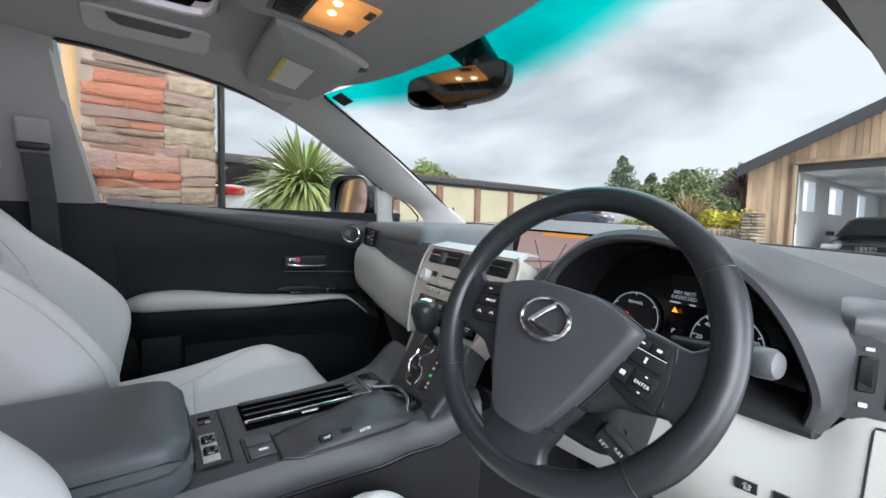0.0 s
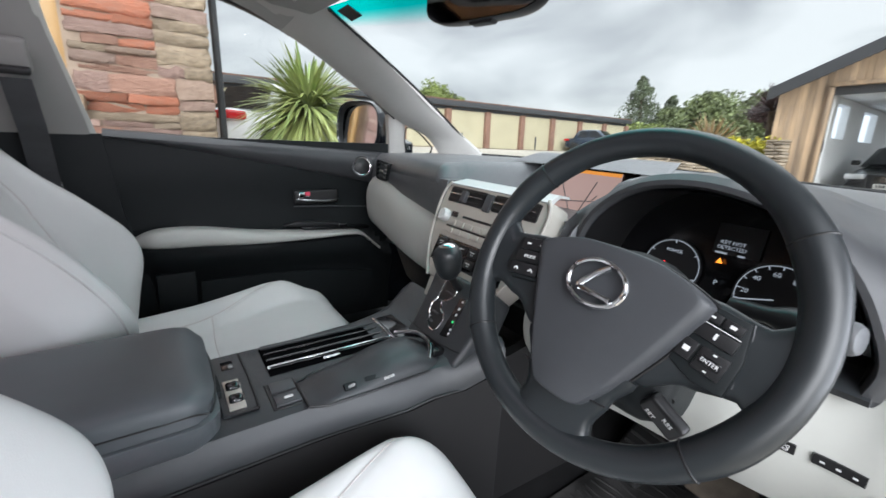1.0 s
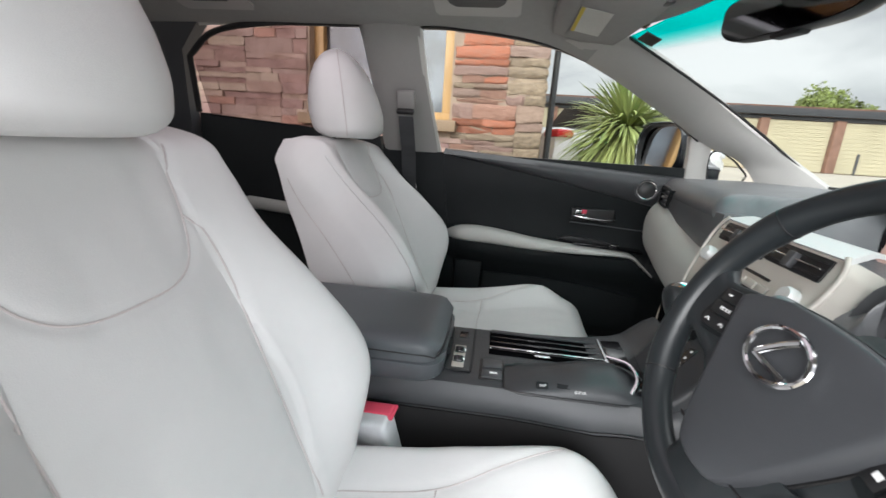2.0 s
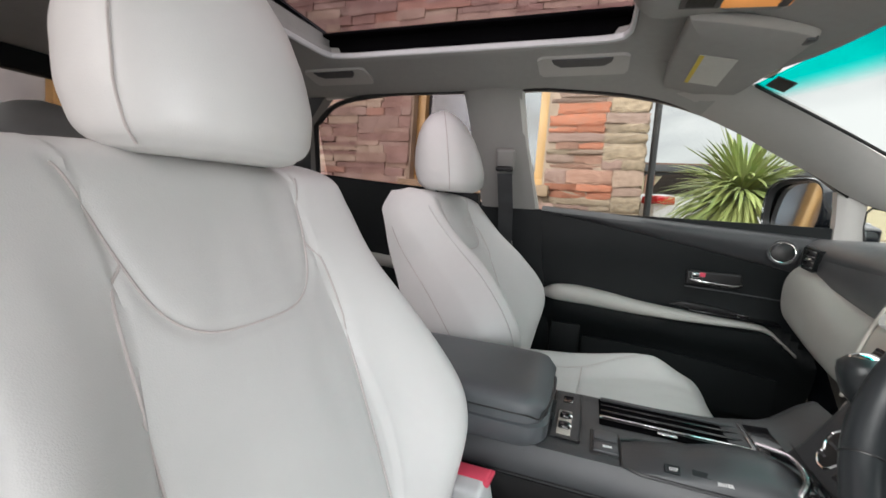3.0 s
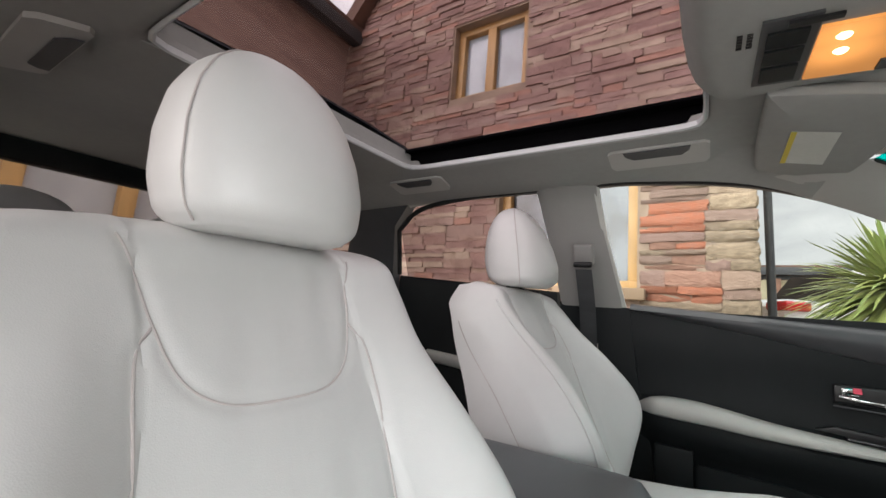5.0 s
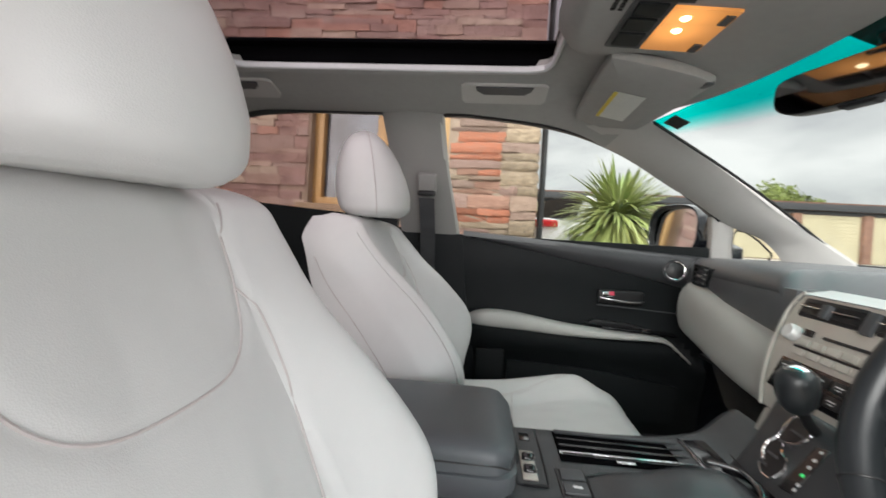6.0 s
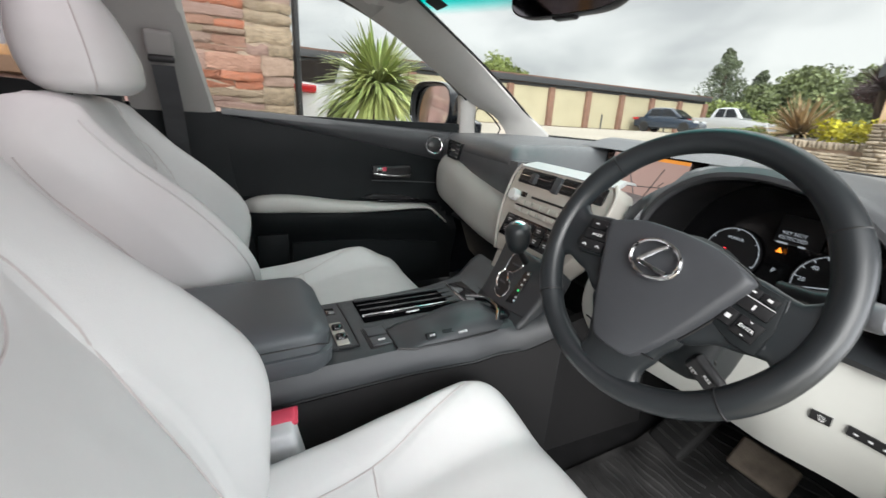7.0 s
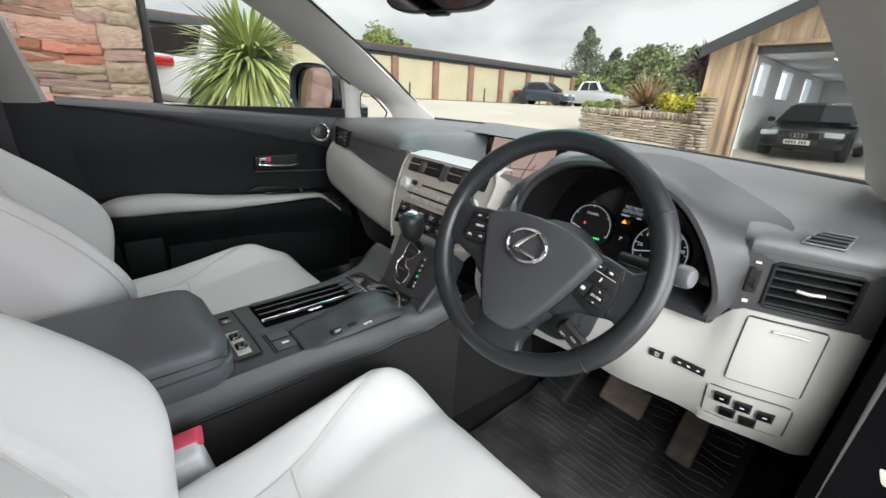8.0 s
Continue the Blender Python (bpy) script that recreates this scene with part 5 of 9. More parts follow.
def armrest():
    a = thing("armrest_lid", (0, -0.55, 0.82), "charcoal leather armrest lid on the centre console", "armrest")
    rows = []
    for i in range(31):
        t = i / 30
        y = lerp(-0.80, -0.306, t)
        e = max(0, (t - 0.80) / 0.20)
        e0 = max(0, (0.12 - t) / 0.12)
        hw = 0.118 * math.sqrt(max(0.02, 1 - 0.26 * e ** 9 - 0.2 * e0 ** 2))
        top = 0.884 - 0.020 * e ** 8
        yy = y
        row = []
        for k in range(29):
            ang = math.pi * k / 28
            c, s = math.cos(ang), math.sin(ang)
            row.append(V((hw * math.copysign(abs(c) ** 0.30, c), yy - 0.010 * e * abs(c) ** 3, 0.842 + (top - 0.842) * abs(s) ** 0.35)))
        row += [V((hw * k / 3, yy, 0.842)) for k in (-2, 0, 2)]
        # Panes and back door emit, standing in for daylight from behind.
        rows.append(row)
    part("padded_top", sheet(rows, around=True, caps=True), LID_LEATHER, a)
    rows = []
    for z, g in ((0.800, -0.006), (0.812, 0.002), (0.838, 0.003), (0.843, -0.004)):
        out = []
        rad = 0.036
        out = [V((0.116 + g, -0.80, z))]
        for sx in (1, -1):
            for k in range(9):
                q = radians(90) * (k / 8 if sx > 0 else 1 - k / 8)
                out.append(V((sx * (0.116 + g - rad + rad * math.cos(q)), -0.306 + g - rad + rad * math.sin(q), z)))
        out.append(V((-0.116 - g, -0.80, z)))
        rows.append(out)
    part("lid_base", sheet(rows, around=True, caps=True), LID_LEATHER, a, "charcoal lower lid")
    part("stitched_seam", tube(spline([(0.1185, -0.79, 0.857), (0.1185, -0.50, 0.857), (0.117, -0.345, 0.856), (0.108, -0.312, 0.855), (0.0, -0.303, 0.855), (-0.10, -0.312, 0.855)], 8), 0.0013, 6), BLACK, a, "dark seam round the lid")
    part("latch", box((0.02, -0.302, 0.828), (0.05, 0.012, 0.014), 0.004, 2), DARK_PLASTIC, a, "dark lid latch")
    return a


armrest()


def gear_selector():
    g = thing("gear_selector", (0.05, 0.09, 0.85), "gear lever with chrome-topped black knob in a zigzag gate", "gear lever")
    up = V((0, 0.62, 0.785)).normalized()
    m = facing((0.045, 0.085, 0.875), (1, 0, 0.0), up)
    def flat(x0, x1, y0, y1, z, t, b=0.002):
        bm = box(((x0 + x1) / 2, (y0 + y1) / 2, z), (x1 - x0, y1 - y0, t), b, 2)
        bm.transform(m)
        return bm
    part("plinth", prism([m @ V((a, b, -0.06)) for a, b in ((-0.100, 0.075), (-0.086, 0.036), (-0.066, -0.045), (-0.070, -0.075), (0.092, -0.075), (0.098, 0.0), (0.085, 0.075))], m.to_3x3() @ V((0, 0, 0.06)), 0.010, 3), CONSOLE_PLASTIC, g, "charcoal plinth")
    part("plinth_seam", tube([m @ V((a, b, 0.0005)) for a, b in ((-0.072, -0.052), (-0.02, -0.056), (0.04, -0.054), (0.09, -0.046))], 0.0012, 6), BLACK, g, "dark seam across the plinth")
    zig = [(-0.041, 0.056), (-0.026, 0.065), (-0.003, 0.060), (0.003, 0.037), (-0.006, 0.022), (-0.021, 0.014), (-0.011, 0.0), (0.004, -0.004), (0.013, -0.017), (0.010, -0.033), (0.004, -0.041), (-0.011, -0.041), (-0.026, -0.032), (-0.026, -0.022), (-0.037, -0.014), (-0.043, 0.002), (-0.036, 0.015), (-0.040, 0.036)]
    zig = [V((a, b, 0)).lerp(V((c2, d2, 0)), k) for (a, b), (c2, d2) in zip(zig, zig[1:] + zig[:1]) for k in (0.12, 0.5, 0.88)]
    gate = part("gate_slot", prism([m @ V((p.x, p.y, 0.0006)) for p in zig], m.to_3x3() @ V((0, 0, 0.0012)), 0), BLACK, g, "black zigzag slot")
    part("gate_trim", tube([m @ V((p.x, p.y, 0.0016)) for p in zig], 0.0019, 6, closed=True), CHROME, g, "bright gate trim")
    for y in (0.034, 0.012, -0.012, -0.030):
        part("gate_blade", flat(-0.030 + 0.1 * abs(y), 0.0 - 0.2 * abs(y - 0.03), y, y + 0.004, 0.003, 0.002, 0.0006), GREY_PLASTIC, gate, "grey brush blade in the slot")
    part("position_strip", prism([m @ V((a, b, 0.0004)) for a, b in ((0.020, 0.036), (0.038, 0.041), (0.045, -0.037), (0.024, -0.041))], m.to_3x3() @ V((0, 0, 0.002)), 0.0008, 1), GLOSS_BLACK, g, "black position strip")
    for k, y in enumerate((-0.032, -0.024, -0.010, 0.004, 0.016, 0.030)):
        x = 0.030 + 0.010 * (0.040 - y) / 0.075 + (0.004 if k < 2 else 0)
        part("position_mark", flat(x - 0.0022, x + 0.0022, y, y + 0.0045, 0.0026, 0.0005, 0), GREEN_GLOW if k == 2 else WHITE_MARK, g, "unreadable gear mark")
    part("stem", tube([(0.042, 0.125, 0.908), (0.053, 0.095, 0.940), (0.059, 0.080, 0.965)], [0.008, 0.007, 0.010], 12), BLACK, g, "black stem")
    ax = V((0.0, -0.16, 0.987)).normalized()
    knob = part("knob", lathe([(0.0, 0), (0.014, 0.001), (0.022, 0.012), (0.025, 0.026), (0.0265, 0.040), (0.0245, 0.052), (0.016, 0.060), (0, 0.063)], (0.061, 0.080, 0.950), ax), BLACK_LEATHER, g, "black rounded knob")
    part("knob_cap", lathe([(0.0275, -0.003), (0.0272, 0.007), (0.0240, 0.017), (0.0160, 0.0245), (0.0, 0.0275)], (0.0605, 0.077, 0.986), V((-0.80, -0.20, 0.55))), CHROME, knob, "chrome cap on the knob")
    return g


gear_selector()


# ---------- passenger door ----------
def door_x(z):
    """Inner face of the side of the car at height z."""
    return table(z, [(0.45, -0.785), (1.0, -0.782), (1.16, -0.775)]) if z < 1.16 else -0.775 + (z - 1.16) * 0.36


TOP_EDGE = [(-0.535, 1.535), (-0.40, 1.532), (-0.13, 1.498), (0.10, 1.402), (0.28, 1.302), (0.385, 1.232)]


def passenger_door():
    d = thing("passenger_door", (-0.80, 0.0, 0.45), "black front passenger door panel with pale armrest and chrome handle", "car door")
    # main panel
    rows = []
    for i in range(41):
        y = lerp(-0.445, 0.40, i / 40)
        row = []
        for j in range(31):
            z = lerp(0.50, 1.158, j / 30)
            x = -0.790
            arm = table(y, [(-0.44, 0.862), (-0.1, 0.842), (0.25, 0.828), (0.40, 0.74)])
            x += 0.062 * ease(arm - 0.14, arm - 0.02, z) * (1 - ease(arm + 0.002, arm + 0.028, z)) * (0.25 + 0.75 * ease(-0.45, -0.36, y)) * (1 - 0.6 * ease(0.28, 0.42, y))
            x += 0.016 * ease(0.93, 1.08, z)
            yy = y + 0.06 * max(0, (0.95 - z)) * (1 - i / 40)
            row.append(V((x, yy, z)))
        rows.append(row)
    part("panel", slab(rows, (-0.03, 0, 0)), DARK_PLASTIC, d, "black padded door panel")
    # belt-line roll, a wedge that thickens to the front
    rows = []
    for i in range(33):
        y = lerp(-0.440, 0.395, i / 32)
        zt = lerp(1.172, 1.128, i / 32)
        h = lerp(0.018, 0.122, (i / 32) ** 1.15)
        out = lerp(0.010, 0.034, i / 32)
        row = [V((-0.800, y, zt - 0.004)), V((-0.785, y, zt)), V((-0.768, y, zt - 0.004)), V((-0.760 + out * 0.5, y, zt - 0.018))]
        row += [V((-0.768 + out * math.sin(math.pi * (0.35 + 0.65 * k / 6)), y, lerp(zt - 0.020, zt - h, k / 6))) for k in range(1, 7)]
        row += [V((-0.775, y, zt - h - 0.004)), V((-0.800, y, zt - h))]
        rows.append(row)
    part("belt_roll", sheet(rows, around=True, caps=True), GREY_PLASTIC, d, "charcoal belt-line roll")
    part("weather_strip", tube([(-0.792, y, lerp(1.166, 1.122, i / 10)) for i, y in enumerate([-0.44 + 0.083 * k for k in range(11)])], 0.006, 8), RUBBER, d, "black weather strip")
    # tweeter
    part("tweeter_ring", ring((-0.734, 0.260, 1.080), (0.97, -0.25, 0.1), 0.034, 0.004), GREY_PLASTIC, d, "grey tweeter ring")
    part("tweeter_grille", lathe([(0, 0.006), (0.02, 0.004), (0.032, 0.0), (0.032, -0.01), (0, -0.01)], (-0.738, 0.260, 1.080), (0.97, -0.25, 0.1)), BLACK, d, "black tweeter grille")
    part("tweeter_rim", ring((-0.732, 0.260, 1.080), (0.97, -0.25, 0.1), 0.029, 0.0018), CHROME, d, "thin silver tweeter rim")
    # handle in its recess
    part("handle_recess", box((-0.768, 0.106, 0.975), (0.014, 0.150, 0.046), 0.006, 3), BLACK, d, "black handle recess")
    part("door_handle", tube(spline([(-0.757, 0.040, 0.970), (-0.748, 0.070, 0.966), (-0.745, 0.120, 0.962), (-0.748, 0.160, 0.962), (-0.757, 0.180, 0.966)], 5), [0.004] * 3 + [0.006] * 15 + [0.004] * 3, 10, flat=0.7), CHROME, d, "chrome inner handle")
    part("lock_lever", box((-0.757, 0.060, 0.984), (0.012, 0.034, 0.018), 0.004, 3), CHROME, d, "small chrome lock lever")
    part("lock_mark", box((-0.750, 0.072, 0.988), (0.004, 0.016, 0.014), 0.001, 1), RED_PLASTIC, d, "red unlocked mark")
    part("trim_line", tube([(-0.764, 0.030, 0.945), (-0.764, 0.15, 0.940), (-0.764, 0.33, 0.930)], 0.0022, 6), GREY_PLASTIC, d, "thin grey trim line")
    # pale armrest pad
    rows = []
    for i in range(45):
        t = i / 44
        y = lerp(-0.415, 0.335, t)
        ztop = flow(y, [(-0.415, 0.876), (-0.385, 0.896), (-0.34, 0.907), (-0.25, 0.905), (-0.08, 0.880), (0.10, 0.864), (0.21, 0.858), (0.255, 0.848), (0.295, 0.815), (0.335, 0.780)])
        h = flow(y, [(-0.415, 0.014), (-0.39, 0.040), (-0.34, 0.056), (-0.25, 0.056), (-0.05, 0.037), (0.12, 0.023), (0.25, 0.016), (0.335, 0.010)])
        w = flow(y, [(-0.415, 0.02), (-0.36, 0.060), (-0.05, 0.066), (0.2, 0.05), (0.335, 0.028)])
        row = []
        for k in range(14):
            a = 2 * math.pi * k / 14
            c, s = math.cos(a), math.sin(a)
            row.append(V((-0.765 + w * 0.5 + w * 0.62 * math.copysign(abs(c) ** 0.7, c), y, ztop - h / 2 + h / 2 * math.copysign(abs(s) ** 0.8, s))))
        rows.append(row)
    part("armrest_pad", sheet(rows, around=True, caps=True), LIGHT_PLASTIC, d, "pale grey padded armrest")
    sw = part("window_switch_panel", box((-0.748, 0.165, 0.868), (0.040, 0.24, 0.008), 0.003, 2, pose(0, 0, 0, -3, 0, 0)), GLOSS_BLACK, d, "black window switch panel")
    part("window_switch", box((-0.745, 0.190, 0.875), (0.016, 0.030, 0.008), 0.002, 2), CHROME, sw, "silver-edged window switch")
    part("grab_hollow", prism([(-0.752, -0.01, 0.882), (-0.752, 0.07, 0.874), (-0.752, 0.20, 0.872), (-0.752, 0.14, 0.888), (-0.752, 0.03, 0.896)], (-0.02, 0, 0), 0.004, 2), BLACK, d, "dark grab hollow")
    # map pocket
    part("pocket_front", slab([[V((-0.735, lerp(-0.26, 0.30, i / 10), lerp(0.735, 0.690, i / 10) + 0.012 * math.sin(math.pi * i / 10))) for i in range(11)], [V((-0.745, lerp(-0.27, 0.30, i / 10), 0.56)) for i in range(11)]], (-0.012, 0, 0)), DARK_PLASTIC, d, "black map pocket")
    part("lower_block", box((-0.772, -0.322, 0.69), (0.04, 0.10, 0.15), 0.006, 2), DARK_PLASTIC, d, "black lower door block")
    # upper frame and window
    top = spline([(0, y, z) for y, z in TOP_EDGE], 6)
    inner = [V((door_x(p.z) - 0.006, p.y + 0.010 * ease(-0.2, 0.15, p.y), p.z + 0.016 * ease(-0.2, 0.15, p.y))) for p in top]
    outer = [p + V((-0.006, 0.003, 0.008)) for p in inner]
    part("window_frame", slab([inner, outer], (-0.03, 0, 0)), BLACK, d, "black window frame")
    part("window_seal", tube(inner, 0.0035, 8), RUBBER, d, "black window seal")
    rear = [V((door_x(z) - 0.012, -0.47 - (z - 1.16) * 0.20, z)) for z in (1.16, 1.28, 1.40, 1.53)]
    part("rear_seal", tube(rear, 0.005, 8), RUBBER, d, "black rear window seal")
    glass_rows = []
    for j in range(9):
        z0 = j / 8
        row = []
        for p in inner:
            bot = lerp(1.172, 1.128, (p.y + 0.44) / 0.84)
            z = lerp(bot, p.z, z0)
            row.append(V((door_x(z) - 0.018, p.y if z0 else p.y, z)))
        glass_rows.append(row)
    gl = part("window_glass", slab(glass_rows, (-0.004, 0, 0)), GLASS, d, "clear side window glass")
    gl.visible_shadow = False
    # outer skin below the window
    part("outer_skin", slab([[V((-0.93 + 0.03 * abs(z - 0.85), y, z)) for z in (0.42, 0.6, 0.85, 1.0, 1.085)] for y in (-0.46, -0.2, 0.1, 0.42)], (0.02, 0, 0)), CAR_PAINT, d, "dark painted outer skin")
    return d


passenger_door()


def door_mirror():
    m = thing("door_mirror", (-0.95, 0.45, 1.08), "dark door mirror reflecting the orange-framed stone house", "wing mirror")
    hc = V((-1.020, 0.370, 1.216))
    T = Matrix.Translation(hc) @ pose(0, 0, 0, -3, 0, 18)
    def loop(a, b, y, n=40):
        return [T @ V((a * math.copysign(abs(math.cos(q)) ** 0.6, math.cos(q)) , y, b * math.copysign(abs(math.sin(q)) ** 0.65, math.sin(q)))) for q in (2 * math.pi * k / n for k in range(n))]
    rows = [loop(0.128 * k, 0.102 * k, y) for y, k in ((-0.004, 0.95), (-0.010, 0.98), (-0.006, 1.0), (0.02, 1.02), (0.06, 0.98), (0.095, 0.85), (0.12, 0.6), (0.13, 0.3))]
    inner = [loop(0.118, 0.092, -0.006), loop(0.112, 0.086, 0.012)]
    part("housing", sheet(rows, around=True, caps=False), CAR_PAINT, m, "dark glossy housing")
    part("bezel", sheet([rows[0], *inner], around=True), BLACK, m, "black bezel")
    G = T @ Matrix.Translation((0, 0.008, 0)) @ pose(0, 0, 0, -4, 0, -5.4)
    glass = [G @ V((0.118 * math.copysign(abs(math.cos(q)) ** 0.6, math.cos(q)), 0, 0.090 * math.copysign(abs(math.sin(q)) ** 0.65, math.sin(q)))) for q in (2 * math.pi * k / 40 for k in range(40))]
    part("mirror_glass", prism(glass, T.to_3x3() @ V((0, 0.003, 0)), 0), MIRROR, m, "mirror glass")
    part("back_cap", prism(loop(0.10, 0.07, 0.10), T.to_3x3() @ V((0, 0.02, 0)), 0.005), CAR_PAINT, m, "dark back of the housing")
    part("arm", prism([(-0.985, 0.46, 1.130), (-0.90, 0.46, 1.095), (-0.82, 0.47, 1.115), (-0.82, 0.47, 1.165), (-0.93, 0.47, 1.19)], (0, 0.05, 0), 0.012, 3), CAR_PAINT, m, "dark mirror arm")
    part("sail_plate", prism([(-0.80, 0.400, 1.125), (-0.80, 0.450, 1.125), (-0.755, 0.445, 1.245), (-0.752, 0.402, 1.245)], (-0.05, 0, 0), 0.006, 2), BLACK, m, "black sail plate")
    return m


door_mirror()


# ---------- pillars, roof and windscreen ----------
def pillar_set():
    p = thing("front_pillar", (-0.75, 0.45, 1.12), "pale grey front pillar with a small quarter window", "car pillar", "front pillars")
    # one rounded beam from the roof to the dashboard: side edge and windscreen edge
    a = spline([(-0.665, -0.13, 1.512), (-0.685, 0.07, 1.422), (-0.715, 0.199, 1.356), (-0.735, 0.309, 1.300), (-0.745, 0.369, 1.264), (-0.752, 0.440, 1.228), (-0.752, 0.495, 1.210), (-0.750, 0.538, 1.187), (-0.745, 0.576, 1.147), (-0.745, 0.603, 1.105)], 5)
    c = spline([(-0.492, 0.055, 1.492), (-0.550, 0.154, 1.462), (-0.580, 0.233, 1.428), (-0.620, 0.354, 1.368), (-0.638, 0.424, 1.327), (-0.655, 0.494, 1.285), (-0.672, 0.575, 1.241), (-0.690, 0.659, 1.195), (-0.702, 0.715, 1.166), (-0.718, 0.800, 1.120)], 5)
    beam = []
    for k in range(11):
        t = k / 10
        bow = 0.020 * (1 - abs(2 * t - 1) ** 2.4)
        beam.append([q.lerp(r, t) + V((0.75, -0.6, -0.15)) * bow for q, r in zip(a, c)])
    part("upper_trim", slab(beam, (-0.02, 0.02, 0.008)), PILLAR, p, "pale rounded pillar trim")
    # leg between the door and the quarter window
    leg = []
    for z, y0, y1 in ((1.262, 0.374, 0.410), (1.235, 0.377, 0.446), (1.205, 0.380, 0.445), (1.165, 0.382, 0.444), (1.125, 0.383, 0.450), (1.092, 0.382, 0.456)):
        leg.append([V((-0.764 + 0.012 * (1 - abs(2 * k / 6 - 1) ** 2.2), lerp(y0, y1, k / 6), z)) for k in range(7)])
    part("rear_leg", slab(leg, (-0.025, 0.0, 0.0)), PILLAR, p, "pale rear leg of the pillar")
    part("lower_trim", slab([[V((-0.762, 0.44, 1.121)), V((-0.755, 0.66, 1.117))], [V((-0.765, 0.43, 1.090)), V((-0.765, 0.66, 1.090))]], (-0.02, 0, 0)), PILLAR, p, "pale trim below the quarter window")
    tri = [V((-0.766, y, z)) for y, z in ((0.446, 1.206), (0.458, 1.222), (0.484, 1.219), (0.528, 1.191), (0.573, 1.149), (0.560, 1.120), (0.456, 1.124), (0.446, 1.165))]
    tri = [p.lerp(q, k) for p, q in zip(tri, tri[1:] + tri[:1]) for k in (0.10, 0.5, 0.90)]
    part("quarter_seal", tube(tri, 0.0032, 8, closed=True), RUBBER, p, "black quarter window seal")
    g = part("quarter_glass", prism(tri, (-0.004, 0, 0), 0), GLASS, p, "clear quarter glass")
    g.visible_shadow = False
    return p


pillar_set()


def driver_pillar():
    p = thing("front_pillar", (0.75, 0.45, 1.12), "grey front pillar beside the open driver's door", "car pillar", "front pillars")
    a = spline([(0.665, -0.13, 1.520), (0.690, 0.10, 1.425), (0.735, 0.28, 1.315), (0.765, 0.40, 1.205), (0.775, 0.45, 1.12)], 6)
    c = spline([(0.520, 0.055, 1.492), (0.568, 0.26, 1.402), (0.618, 0.49, 1.290), (0.650, 0.64, 1.210), (0.668, 0.76, 1.14)], 6)
    part("upper_trim", slab([a, [(q * 0.5 + r * 0.5) + V((-0.014, -0.02, -0.004)) for q, r in zip(a, c)], c], (0.02, 0.02, 0.012)), PILLAR, p, "grey pillar trim")
    part("door_jamb", slab([[V((0.775, 0.40, 1.125)), V((0.83, 0.43, 1.12))], [V((0.770, 0.345, 0.95)), V((0.85, 0.40, 0.95))], [V((0.765, 0.300, 0.72)), V((0.86, 0.38, 0.72))], [V((0.76, 0.30, 0.46)), V((0.86, 0.38, 0.46))]], (0, 0.05, 0)), JAMB_BLACK, p, "black door jamb, shadow in its colour")
    part("dash_end_cap", slab([[V((0.766, 0.30, 1.10)), V((0.772, 0.44, 1.12))], [V((0.764, 0.275, 0.98)), V((0.772, 0.40, 0.98))], [V((0.758, 0.28, 0.72)), V((0.768, 0.38, 0.72))]], (0.012, 0, 0)), JAMB_BLACK, p, "dark end cap of the dashboard")
    part("door_seal", tube(spline([(0.790, 0.42, 1.16), (0.785, 0.375, 1.05), (0.778, 0.335, 0.90), (0.772, 0.31, 0.72), (0.77, 0.30, 0.50)], 6), 0.011, 10), RUBBER, p, "black rubber door seal")
    part("kick_panel", slab([[V((0.764, 0.30, 1.10)), V((0.764, 0.62, 1.12)), V((0.764, 0.96, 1.12))], [V((0.764, 0.29, 0.74)), V((0.764, 0.62, 0.74)), V((0.764, 0.96, 0.74))], [V((0.764, 0.28, 0.40)), V((0.764, 0.62, 0.40)), V((0.764, 0.96, 0.40))]], (0.015, 0, 0)), JAMB_BLACK, p, "black kick panel")
    part("check_strap", box((0.815, 0.365, 0.775), (0.075, 0.012, 0.022), 0.004, 2, pose(0, 0, 0, 0, 25, 20)), SILVER, p, "steel check strap")
    return p


driver_pillar()


